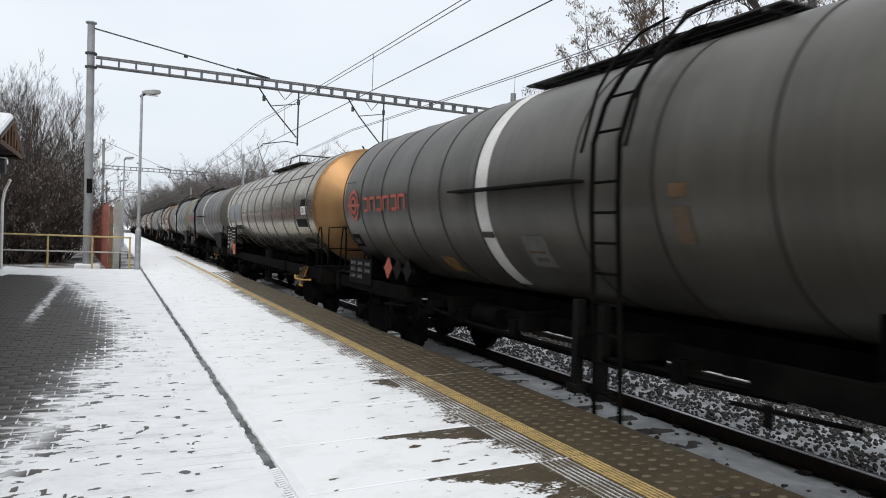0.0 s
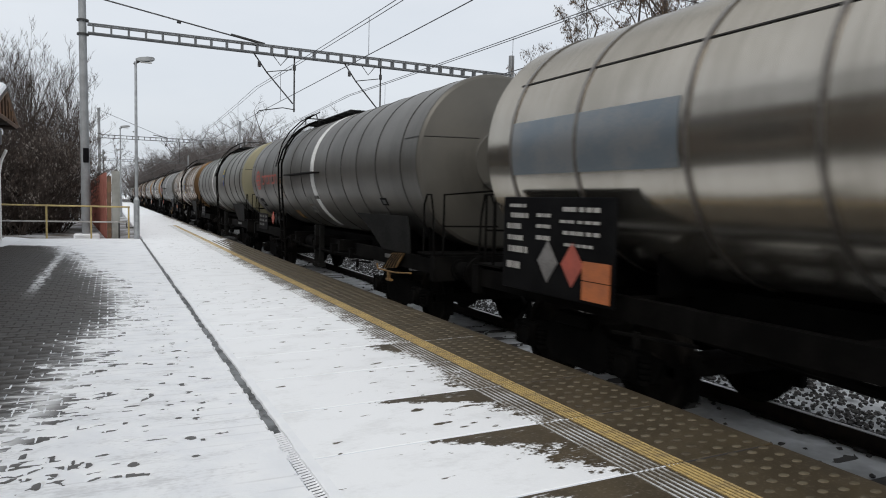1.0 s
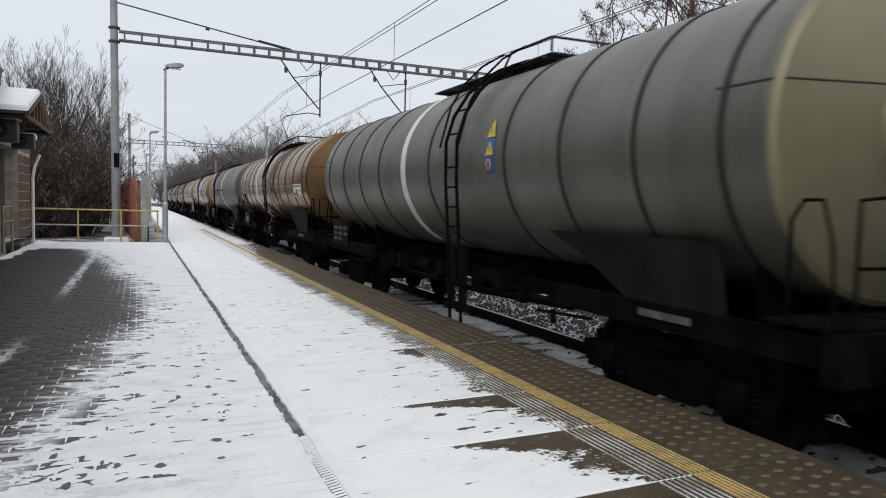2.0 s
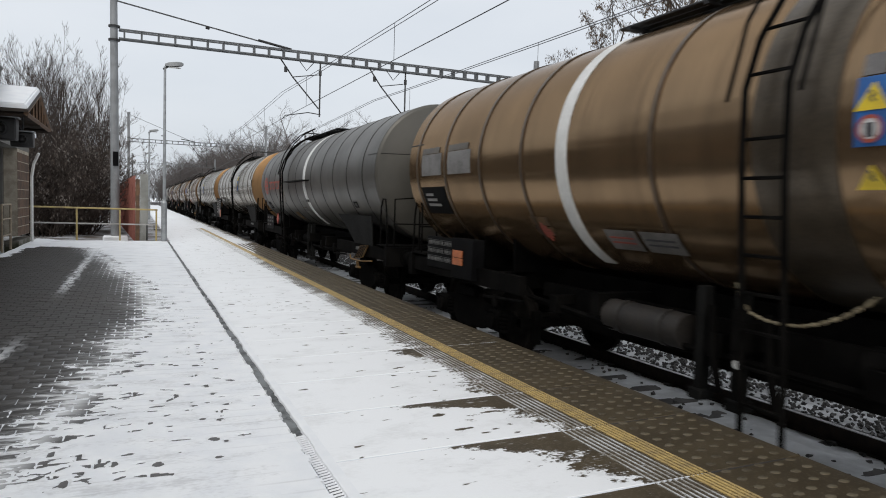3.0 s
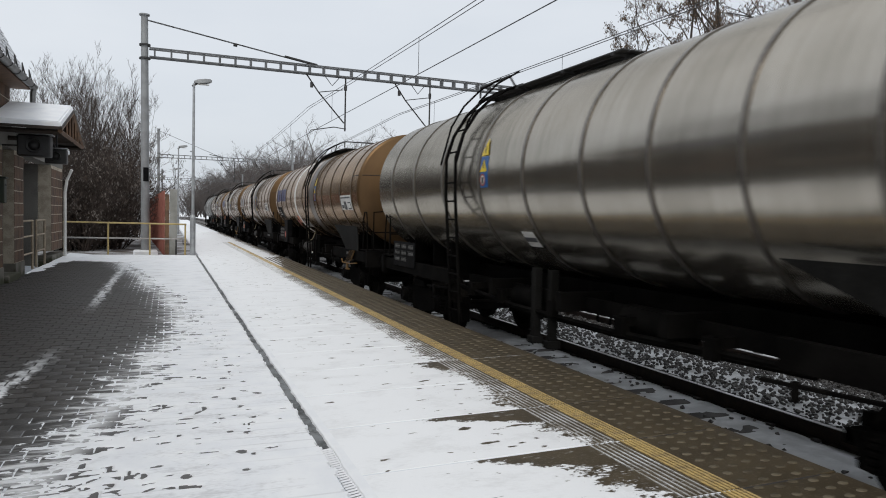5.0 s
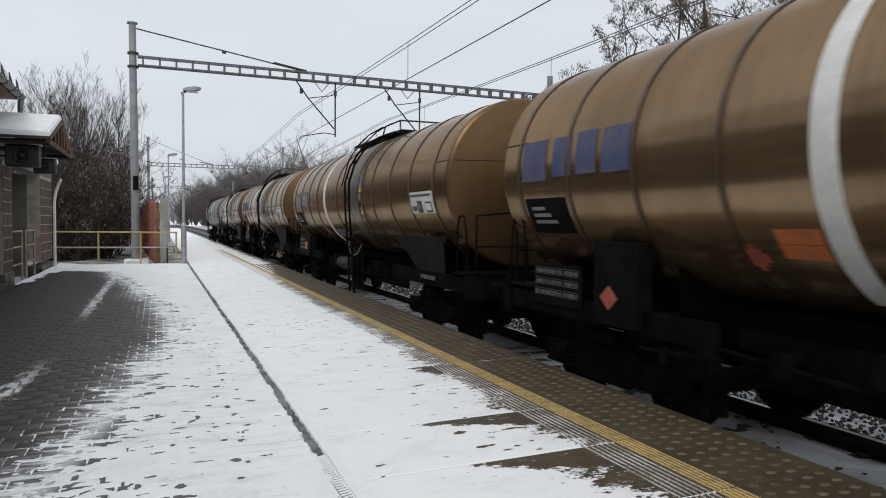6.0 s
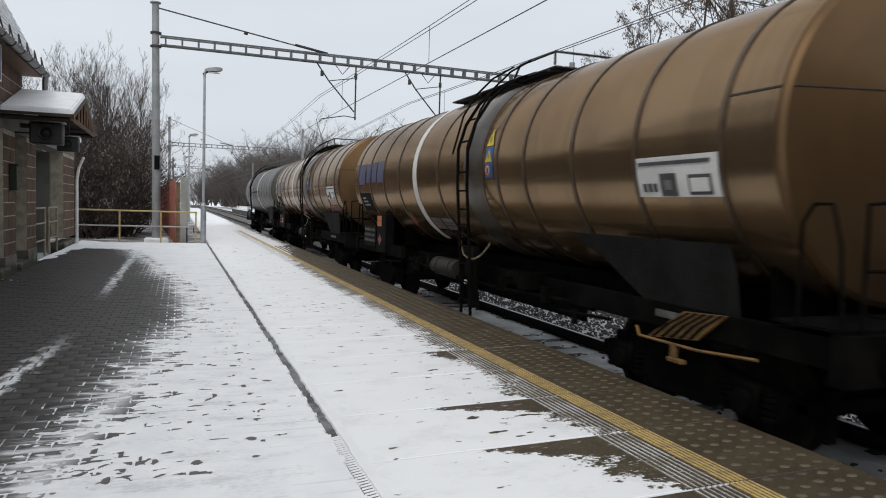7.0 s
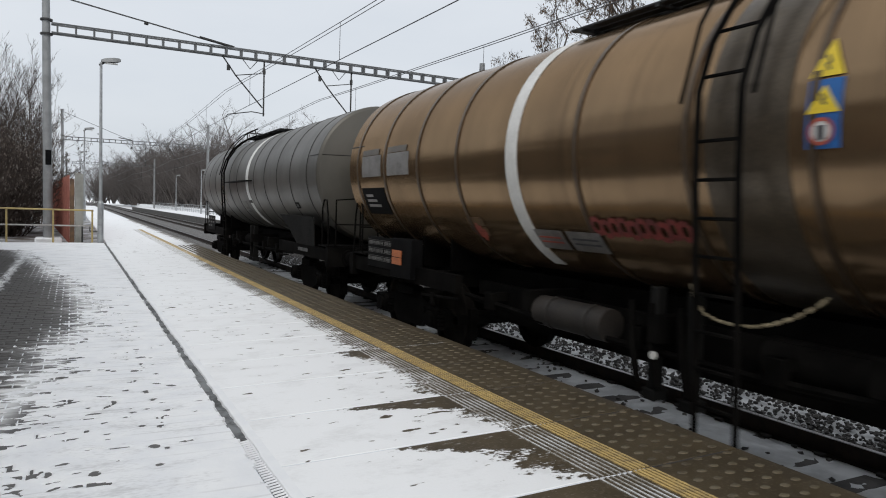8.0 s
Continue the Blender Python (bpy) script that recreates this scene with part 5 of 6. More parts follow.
for i, (x, y, s) in enumerate(((22.5, 14.2, 1.0), (19.6, 12.6, 0.9), (25.0, 17.5, 1.05), (24.0, 20.5, 1.0), (27.0, 15.5, 1.1), (21.0, 10.0, 0.95), (28.5, 22.0, 1.1), (30.0, 18.5, 1.2), (24.0, 11.5, 1.0))):
    tree((x, y, 0.3), snowy[i % 2], "dark bare tree with snow along its branches", group="snowy trees behind the tracks", turn=i * 1.7 + 0.4, size=s)
frost = [tree_mesh("crown", M["frost"], 14, 90 + i, stems=2, levels=4, kids=4, lean=0.5, up=0.4, girth=0.008, low=0.3) for i in range(3)]
for i in range(16):
    x, y = 25 + rnd.uniform(0, 10), 50 + 6.5 * i
    tree((x, y, 0.3), frost[i % 3], "frosted bare tree beside the line", group="frosted trees", turn=i * 1.7, size=rnd.uniform(0.7, 0.9))
far = [tree_mesh("crown", M["far"], 16, 95 + i, stems=5, levels=3, kids=8, lean=0.6, up=0.4, girth=0.012, low=0.05) for i in range(3)]
for i in range(190):
    f = i / 189
    y = 125 + 185 * f + rnd.uniform(-12, 12)
    x = 19 + rnd.uniform(0, 1) ** 1.4 * 34 * (1 - 0.35 * f) - 20 * max(0, f - 0.45)
    tree((x, y, 0.2), far[i % 3], "bare tree of the distant wood", group="distant wood", turn=i * 2.4, size=rnd.uniform(0.9, 1.3))
for i in range(50):
    x, y = -80 + 2.3 * i + rnd.uniform(-2, 2), 320 + rnd.uniform(-15, 25)
    tree((x, y, 0), far[i % 3], "bare tree of the distant wood", group="distant wood", turn=i * 1.4, size=rnd.uniform(0.5, 0.8))

# ---- the train ----
SPEED = 22.4
R, CZ = 1.43, 2.76


def wheelset_mesh(bm):
    """An axle with two flanged wheels."""
    for s in (-1, 1):
        prof = [(0, 0.08), (0.0, 0.11), (0.03, 0.12), (0.045, 0.40), (0.0, 0.43), (0.0, 0.5), (0.10, 0.49), (0.105, 0.53), (0.135, 0.53), (0.135, 0.42), (0.09, 0.40), (0.08, 0.12), (0.12, 0.08)]
        rings = []
        for d, r in prof:
            x = s * (0.815 - d)
            rings.append([bm.verts.new((x, r * math.cos(a), r * math.sin(a))) for a in (2 * math.pi * k / 28 for k in range(28))])
        for a, b in zip(rings, rings[1:]):
            for k in range(28):
                bm.faces.new((a[k], a[(k + 1) % 28], b[(k + 1) % 28], b[k]))
    tube(bm, [(-1.02, 0, 0), (1.02, 0, 0)], 0.085, 12)


def bolster_mesh(bm):
    box(bm, -1.0, 1.0, -0.22, 0.22, 0.5, 0.82, 0.04)
    for q in (-1.4, 1.4):
        box(bm, -1.0, 1.0, q - 0.06, q + 0.06, 0.48, 0.6)
    for s in (-1, 1):
        box(bm, s * 0.97 - 0.03, s * 0.97 + 0.03, -1.45, 1.45, 0.5, 0.58)


def side_frame_mesh(bm):
    """A pressed side frame, arched over the springs."""
    plate(bm, [(-1.35, 0.62), (-1.25, 0.40), (-0.55, 0.40), (-0.42, 0.30), (0.42, 0.30), (0.55, 0.40), (1.25, 0.40), (1.35, 0.62), (0.5, 0.72), (0.42, 0.82), (-0.42, 0.82), (-0.5, 0.72)], -0.045, 0.045)
    box(bm, -0.12, 0.05, -0.3, 0.3, 0.75, 0.9, 0.02)


def axle_box_mesh(bm):
    """An axle box with its round cover."""
    box(bm, -0.12, 0.12, -0.16, 0.16, 0.36, 0.66, 0.03)
    tube(bm, [(-0.17, 0, 0.5), (0.17, 0, 0.5)], 0.11, 10)


def spring_mesh(bm):
    prof = []
    for k in range(5):
        prof += [(0.36 + 0.056 * k, 0.06), (0.375 + 0.056 * k, 0.082), (0.4 + 0.056 * k, 0.082)]
    rings = [[bm.verts.new((r * math.cos(a), r * math.sin(a), z)) for a in (math.pi * 2 * n / 10 for n in range(10))] for z, r in prof]
    for a, b in zip(rings, rings[1:]):
        for n in range(10):
            bm.faces.new((a[n], a[(n + 1) % 10], b[(n + 1) % 10], b[n]))


def brake_shoe_mesh(bm):
    box(bm, -0.06, 0.06, -0.05, 0.05, 0.25, 0.7, 0.01)


def buffer_mesh(bm):
    """A buffer that points to -y from the headstock."""
    lathe(bm, [(0.0, 0.0), (0.0, 0.16), (-0.05, 0.16), (-0.05, 0.125), (-0.36, 0.125), (-0.36, 0.09), (-0.56, 0.09), (-0.57, 0.24), (-0.6, 0.25), (-0.62, 0.0)], 0, 16)


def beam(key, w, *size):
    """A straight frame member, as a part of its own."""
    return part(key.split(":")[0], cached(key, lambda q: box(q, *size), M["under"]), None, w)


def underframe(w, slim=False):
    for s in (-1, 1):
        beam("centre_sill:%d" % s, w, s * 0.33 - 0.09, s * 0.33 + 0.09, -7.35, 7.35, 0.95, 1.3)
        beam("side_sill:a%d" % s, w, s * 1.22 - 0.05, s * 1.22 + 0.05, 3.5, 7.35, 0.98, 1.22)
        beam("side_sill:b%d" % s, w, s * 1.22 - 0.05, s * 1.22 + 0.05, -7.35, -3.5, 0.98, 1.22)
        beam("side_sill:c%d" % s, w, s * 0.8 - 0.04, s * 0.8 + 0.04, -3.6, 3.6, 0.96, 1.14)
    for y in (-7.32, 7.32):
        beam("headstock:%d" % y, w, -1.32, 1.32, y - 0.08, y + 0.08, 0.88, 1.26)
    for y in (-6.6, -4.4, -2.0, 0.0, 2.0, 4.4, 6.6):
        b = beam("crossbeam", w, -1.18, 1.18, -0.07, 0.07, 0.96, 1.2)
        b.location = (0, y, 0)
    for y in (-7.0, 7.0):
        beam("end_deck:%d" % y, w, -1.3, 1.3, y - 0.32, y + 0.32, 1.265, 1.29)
    # added black plate for the shade in the gap between sills and shell
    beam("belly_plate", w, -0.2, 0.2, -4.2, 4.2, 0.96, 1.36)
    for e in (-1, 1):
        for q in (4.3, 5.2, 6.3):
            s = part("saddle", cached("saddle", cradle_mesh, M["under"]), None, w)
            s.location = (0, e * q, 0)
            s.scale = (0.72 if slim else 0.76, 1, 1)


def cradle_mesh(bm):
    """A saddle that carries the shell."""
    poly = [(1.425 * math.sin(radians(a)), CZ - 1.425 * math.cos(radians(a))) for a in range(-58, 59, 12)] + [(1.2, 1.2), (-1.2, 1.2)]
    a = [bm.verts.new((x, -0.03, z)) for x, z in poly]
    b = [bm.verts.new((x, 0.03, z)) for x, z in poly]
    bm.faces.new(a)
    bm.faces.new(b[::-1])
    for i in range(len(poly)):
        j = (i + 1) % len(poly)
        bm.faces.new((a[i], b[i], b[j], a[j]))


def skirt_mesh(bm):
    """The sloping side plate over a bogie."""
    plate(bm, [(-0.9, 1.84), (1.75, 1.84), (1.85, 1.60), (1.95, 1.02), (0.9, 1.02), (0.55, 1.24), (-0.1, 1.55)], -0.012, 0.012)


def brake_mesh(bm):
    tube(bm, [(-0.75, -1.9, 0.98), (-0.75, -0.9, 0.98)], 0.18, 14)
    tube(bm, [(0.7, -0.5, 1.0), (0.7, 0.7, 1.0)], 0.18, 14)
    tube(bm, [(-0.85, 1.0, 0.98), (-0.85, 1.7, 0.98)], 0.15, 12)
    for x, z in ((-1.05, 0.86), (-0.95, 0.8), (0.95, 0.86)):
        tube(bm, [(x, -3.6, z + 0.1), (x, -1.0, z), (x, 1.5, z), (x, 3.6, z + 0.1)], 0.03, 6)
    for y in (-2.6, -1.2, 0.3, 1.8, 2.9):
        box(bm, -1.1, 1.1, y - 0.03, y + 0.03, 0.95, 1.06)
        box(bm, -1.12, -1.02, y - 0.06, y + 0.12, 0.84, 1.06, 0.01)


def ladder_mesh(bm):
    """The two side rails of a ladder that bends over the shell, joined by the hanging step below."""
    side = [(-1.42, 0.32), (-1.46, 1.2), (-1.55, CZ - 0.3)] + [(-1.58 * math.cos(radians(a)), CZ + 1.58 * math.sin(radians(a))) for a in (10, 25, 40, 52, 64, 75)]
    tube(bm, [(x, -0.195, z) for x, z in side[::-1]] + [(x, 0.195, z) for x, z in side], 0.026, 6)


def loop_mesh(bm):
    tube(bm, [(-1.6, 0, CZ + 0.2)] + [(-(1.65 + 0.045 * i) * math.cos(radians(30 + 14 * i)), 0, CZ + (1.65 + 0.045 * i) * math.sin(radians(30 + 14 * i))) for i in range(4)], 0.017, 6)


def ladder_at(w, y, turn):
    l = part("ladder", cached("ladder", ladder_mesh, M["under"]), None, w, "dark steel side ladder")
    l.rotation_euler = (0, 0, turn)
    l.location = (0, y, 0)
    rung = cached("rung", lambda q: tube(q, [(0, -0.195, 0), (0, 0.195, 0)], 0.015, 5), M["under"])
    for k in range(1, 9):
        z = 0.34 + 0.29 * k
        r = part("rung", rung, None, l)
        r.location = (-1.42 - 0.13 * min(1.0, (z - 0.3) / 2.2), 0, z)
    for a in (14, 28, 42, 56):
        r = part("rung", rung, None, l)
        r.location = (-1.58 * math.cos(radians(a)), 0, CZ + 1.58 * math.sin(radians(a)))
    for s in (-0.33, 0.33):
        h = part("handrail", cached("handrail", loop_mesh, M["under"]), None, l)
        h.location = (0, s, 0)


def end_ladder_mesh(bm):
    """A ladder on the end of the shell."""
    for x in (-0.5, -0.12):
        tube(bm, [(x, -7.3, 1.3), (x, -7.3, CZ + 0.5), (x, -7.05, CZ + 1.2), (x, -6.6, CZ + 1.5)], 0.02, 6)
    for k in range(9):
        z = 1.55 + 0.28 * k
        tube(bm, [(-0.5, -7.3 + 0.32 * max(0, z - CZ - 0.5), z), (-0.12, -7.3 + 0.32 * max(0, z - CZ - 0.5), z)], 0.016, 5)


def walkway_mesh(bm):
    """Two grating boards along the crown, on short legs, with an end rail."""
    for s in (-0.36, 0.36):
        for k in range(3):
            box(bm, s - 0.21 + 0.145 * k, s - 0.085 + 0.145 * k, -2.1, 2.1, 0.02, 0.045, 0.006)
        for y in (-1.9, -0.7, 0.7, 1.9):
            tube(bm, [(s, y, -0.12), (s, y, 0.02)], 0.03, 5)
            box(bm, s - 0.22, s + 0.22, y - 0.025, y + 0.025, -0.012, 0.02)
    for y in (-0.9, 0.9):
        tube(bm, [(0, y, -0.08), (0, y, 0.1)], 0.28, 16)
    for x in (-0.58, 0.58):
        tube(bm, [(x, -2.1, 0.05), (x, -2.1, 0.24), (x, -0.95, 0.24), (x, -0.75, 0.05)], 0.02, 5)
    tube(bm, [(-0.58, -2.1, 0.24), (0.58, -2.1, 0.24)], 0.02, 5)


def ring_mesh(w, proud):
    def build(bm):
        lathe(bm, [(-w / 2, R - 0.01), (-w / 2, R + proud), (w / 2, R + proud), (w / 2, R - 0.01)], 0, 64)
    return build


def railing_paths(s):
    """Bent handrails on an end platform, at the -y end: name, points, radius."""
    return [("handrail", [(s * 1.28, -6.9, 1.28), (s * 1.28, -6.9, 2.05), (s * 1.28, -7.0, 2.2), (s * 1.28, -7.16, 2.2), (s * 1.28, -7.25, 1.9), (s * 1.28, -7.3, 1.28)], 0.016),
            ("top_rail", [(s * 1.15, -7.35, 1.28), (s * 1.15, -7.35, 2.2), (s * 0.3, -7.35, 2.28), (s * 0.1, -7.35, 2.28)], 0.018),
            ("middle_rail", [(s * 1.15, -7.35, 1.72), (s * 0.2, -7.35, 1.72)], 0.015),
            ("railing_post", [(s * 0.25, -7.35, 1.28), (s * 0.25, -7.35, 2.28)], 0.018)]


def manhole_mesh(bm):
    lathe(bm, [(-7.19, 0.0), (-7.19, 0.31), (-7.18, 0.33), (-7.10, 0.33)], 0, 32)
    box(bm, -0.13, 0.13, -7.21, -7.185, -0.2, 0.16, 0.006)
    box(bm, -0.4, 0.4, -7.23, -7.19, -0.36, -0.34)


def hook_mesh(bm):
    box(bm, -0.05, 0.05, -7.85, -7.35, 0.98, 1.1, 0.02)
    tube(bm, [(0, -7.8, 1.0), (0, -7.85, 0.8), (0, -7.95, 0.7)], 0.035, 6)
    tube(bm, [(0.25, -7.4, 0.95), (0.25, -7.7, 0.6), (0.2, -7.95, 0.75)], 0.03, 6)


def posts_mesh(bm):
    for y in (-0.22, 0.22):
        box(bm, -1.1, -0.98, y - 0.05, y + 0.05, 0.42, 1.45, 0.01)
        box(bm, -1.13, -0.95, y - 0.08, y + 0.08, 0.42, 0.52, 0.01)


def shelf_mesh(bm):
    box(bm, -1.62, -1.38, -1.42, 1.42, -0.015, 0.015, 0.004)


def under_angle(z):
    return math.degrees(math.asin(max(-1, min(1, (z - CZ) / R))))


def wagon(kind, label, centre, band, ladder, ends, sign="", far_patch="", tag=False, straps=None):
    """A bogie tank wagon. Its origin is on the rail, at its middle; +y is its far end."""
    w = thing("tank_wagon", label, "tank wagon", "wagons of the train", at=(TRACKS[0], centre, RAIL_Z))
    shell = {"grey": "tank_grey", "steel": "tank_steel", "brown": "tank_brown", "olive": "tank_olive"}[kind]

    tn, tf = {"grey": (6.85, 6.62 if band == 0.7 else 7.25), "steel": (6.78, 6.85) if sign == "end" else (6.22, 7.3), "brown": (6.72, 7.2), "olive": (6.75, 7.0)}[kind]

    def shell_mesh(bm):
        lathe(bm, [(-tn, R)] + [(y, R) for y in np.linspace(-6, 6, 13)] + [(tf, R)], CZ, 64)

    part("tank", cached(f"tank:{shell}{tn}{tf}", shell_mesh, M[shell]), None, w)
    for e, mat, tl in zip((-1, 1), ends, (tn, tf)):
        def dome_mesh(bm, e=e, tl=tl):
            # a shallow cone with a crimped rim and a flat middle disc
            prof = [(tl, R), (tl + 0.03, R - 0.012), (tl + 0.06, R - 0.06), (tl + 0.27, 0.52), (tl + 0.30, 0.50), (tl + 0.31, 0.0)]
            if sign == "end" and e < 0:
                prof = [(tl, R), (tl + 0.03, R - 0.01), (tl + 0.07, R - 0.06), (tl + 0.42, 0.52), (tl + 0.45, 0.50), (tl + 0.46, 0.0)]
            lathe(bm, [(e * y, r) for y, r in prof[:3]], CZ, 64)
            lathe(bm, [(e * y, r + 0.004) for y, r in prof[2:5]] + [(e * prof[5][0], 0.0)], CZ, 26 if kind == "steel" else 64)
        o = part("end_dome", cached(f"end_dome:{mat}{e}{kind}{tl}{sign}", dome_mesh, M[mat]), None, w)
        o.data.set_sharp_from_angle(angle=0.12 if kind == "steel" else 0.4)
        if kind != "steel":
            def end_seam_mesh(bm, e=e, tl=tl):
                tube(bm, [(x, e * (tl + 0.062 + 0.21 * (R - 0.06 - math.hypot(x, 0.35)) / (R - 0.58)), CZ + 0.35) for x in (-1.32, -1.0, -0.7, -0.45)], 0.009, 4)
            part("seam", cached(f"end_seam:{e}{tl}", end_seam_mesh, M["strap"]), None, w)
            a0, a1 = sorted((e * (tl + 0.01), e * (tl - 0.56)))
            part("seam", cached(f"seam:{e}{tl}", lambda q: arc_patch(q, R + 0.001, a0, a1, 13.7, 14.4, CZ, 2, 0.004), M["strap"]), None, w)
        elif sign == "end":
            part("seam", cached("upper_seam", lambda q: arc_patch(q, R + 0.001, -6.1, 6.4, 31.0, 31.8, CZ, 2, 0.006), M["strap"]), None, w)
    straps = straps or {"grey": (-6.2, -4.92, -3.75, -2.5, -1.3, 0.9, 2.0, 3.2, 4.45, 5.58, 6.71), "steel": (-5.68, -4.4, -3.2, -2.0, -0.8, 0.6, 2.0, 3.5, 4.96, 6.37),
              "brown": (-6.15, -4.93, -3.7, -2.46, -1.6, -0.5, 0.9, 3.3, 4.45, 5.65, 6.8), "olive": (-6.3, -5.2, -3.9, -2.6, 0.0, 2.6, 3.9, 5.2, 6.5)}[kind]
    smat = {"grey": "strap", "steel": "steel_strap", "brown": "brown_strap", "olive": "strap"}[kind]
    for y in straps:
        if (kind != "steel" and abs(y - band) < 0.2) or abs(y - ladder) < 0.12:
            continue
        s = part("strap", cached(f"strap:{kind}", ring_mesh(0.03 if kind == "grey" else 0.055, 0.008 if kind == "grey" else 0.015), M[smat]), None, w)
        s.location = (0, y, CZ)

    def band_mesh(bm):
        q = 0.15 if kind == "grey" else 0.11
        arc_patch(bm, R + 0.002, -q, q, -62, 78, CZ, 24, 0.008)
    if kind != "steel":
        b = part("white_band", cached("white_band:" + kind, band_mesh, M["white"]), None, w, "white painted band")
        b.location = (0, band, 0)
    if kind == "brown":
        s = part("ladder_panel", cached("ladder_panel", ring_mesh(0.72, 0.01), M["shade_clad"]), None, w, "darker cladding behind the ladder")
        s.location = (0, ladder - 0.13, CZ)
    if kind == "grey":
        s = part("bracket", cached("bracket:band", lambda q: arc_patch(q, R + 0.012, -0.16, 0.16, -27, -24, CZ, 2, 0.02), M["strap"]), None, w)
        s.location = (0, band, 0)
        s = part("ledge", cached("ledge", shelf_mesh, M["skirt"]), None, w, "narrow grey drip ledge")
        s.location = (0, band + (0.78 if ladder > band else -0.78), CZ - 0.06)
    if sign == "end":
        part("end_ladder", cached("end_ladder", end_ladder_mesh, M["under"]), None, w, "dark ladder on the ochre end").location = (0.35, -0.02, 0)
        for s in (-1, 1):
            beam("sole_bar:%d" % s, w, s * 1.25 - 0.05, s * 1.25 + 0.05, -3.5, 3.5, 0.98, 1.22)
    else:
        for side in (0, math.pi):
            ladder_at(w, ladder, side)
    p = part("walkway", cached("walkway", walkway_mesh, M["walk"]), None, w, "dark grating walkway on the crown")
    p.location = (0, ladder + (1.0 if band > ladder else -1.0), CZ + R)
    if band < ladder:
        p.rotation_euler = (0, 0, math.pi)
    underframe(w, sign == "end")
    if kind == "brown":
        # added plate: low brake gear and the shade over the ballast behind it
        beam("rigging_plate", w, -0.84, -0.8, -3.2, 3.2, 0.68, 1.0)
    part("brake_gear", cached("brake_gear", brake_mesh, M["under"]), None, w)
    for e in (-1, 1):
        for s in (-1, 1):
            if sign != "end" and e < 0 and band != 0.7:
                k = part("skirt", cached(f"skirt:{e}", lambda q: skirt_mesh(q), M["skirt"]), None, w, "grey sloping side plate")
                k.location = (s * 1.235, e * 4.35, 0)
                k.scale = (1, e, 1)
            f = part("buffer", cached("buffer", buffer_mesh, M["under"]), None, w)
            f.location = (s * 0.875, e * 7.4, 1.06)
            f.rotation_euler = (0, 0, 0 if e < 0 else math.pi)
        turn = 0 if e < 0 else math.pi
        for s in (-1, 1):
            for nm, pts, r in railing_paths(s):
                o = part(nm, cached(f"{nm}:{s}", lambda q: tube(q, pts, r, 6), M["under"]), None, w)
                o.rotation_euler = (0, 0, turn)
        for nm, fn, mt in (("coupling", hook_mesh, "under"),):
            o = part(nm, cached(nm, fn, M[mt]), None, w)
            o.rotation_euler = (0, 0, turn)
        if kind == "steel":
            disc = cached("end_disc", lambda q: lathe(q, [(-0.012, 0.0), (-0.012, 0.49), (0.0, 0.50)], 0, 40), M["end_disc"])
            o = part("end_disc", disc, None, w, "round grey-brown plate in the middle of the end")
        else:
            o = part("manhole", cached(f"manhole:{ends[0]}", manhole_mesh, M[ends[0]]), None, w)
        o.rotation_euler = (0, 0, turn)
        o.location = (0, e * ((tn if e < 0 else tf) + (0.455 if sign == "end" and e < 0 else 0.305 if kind == "steel" else -6.87)), CZ)
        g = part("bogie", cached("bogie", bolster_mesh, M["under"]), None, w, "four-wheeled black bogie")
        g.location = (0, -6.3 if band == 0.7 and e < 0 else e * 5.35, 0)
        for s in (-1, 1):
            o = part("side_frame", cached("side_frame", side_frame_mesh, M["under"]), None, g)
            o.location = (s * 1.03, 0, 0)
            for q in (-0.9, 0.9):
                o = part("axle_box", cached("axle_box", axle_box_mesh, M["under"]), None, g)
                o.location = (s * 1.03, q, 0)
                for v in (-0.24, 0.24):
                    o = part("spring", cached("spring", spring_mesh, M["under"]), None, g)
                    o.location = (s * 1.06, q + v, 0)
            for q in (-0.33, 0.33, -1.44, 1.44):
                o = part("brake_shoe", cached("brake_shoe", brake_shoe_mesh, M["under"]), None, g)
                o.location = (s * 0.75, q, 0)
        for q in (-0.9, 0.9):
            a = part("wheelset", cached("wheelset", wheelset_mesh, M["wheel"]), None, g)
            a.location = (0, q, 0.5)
            WHEELS.append((a, q))
        t = part("brake_lever", cached("brake_lever", lambda q: (tube(q, [(-1.3, -0.55, 0.92), (-1.3, 0.55, 0.86)], 0.02, 5), box(q, -1.33, -1.29, 0.15, 0.22, 0.76, 0.92)), M["under"]), None, w)
        t.location = (0, e * 3.9, 0)
    o = part("outlet", cached("outlet", posts_mesh, M["skirt"]), None, w, "grey outlet pipes under the shell")
    o.location = (0, ladder + (0.8 if band > ladder else -2.2), 0)

    # boards and stickers on the near side
    def patch(name, y0, y1, z0, z1, mat, label="", proud=0.004, parent=w):
        bm = B()
        n = max(2, int(abs(under_angle(z1) - under_angle(z0)) / 6))
        arc_patch(bm, R + proud, y0, y1, under_angle(z0), under_angle(z1), CZ, n, 0.005)
        return part(name, bm, M[mat], parent, label)

    if sign == "placard":
        s = patch("label_board", -6.14, -4.92, CZ - 0.5, CZ - 0.12, "white", "white label board with dark print")
        patch("print", -6.02, -5.0, CZ - 0.2, CZ - 0.165, "ink", "", 0.012, s)
        for k in range(3):
            patch("print", -5.1 - 0.08 * k, -5.05 - 0.08 * k, CZ - 0.45, CZ - 0.37, "ink", "", 0.012, s)
        patch("print", -5.55, -5.32, CZ - 0.49, CZ - 0.28, "ink", "", 0.012, s)
        patch("print", -5.48, -5.39, CZ - 0.43, CZ - 0.34, "greypatch", "", 0.018, s)
        patch("print", -6.02, -5.72, CZ - 0.48, CZ - 0.3, "ink", "", 0.012, s)
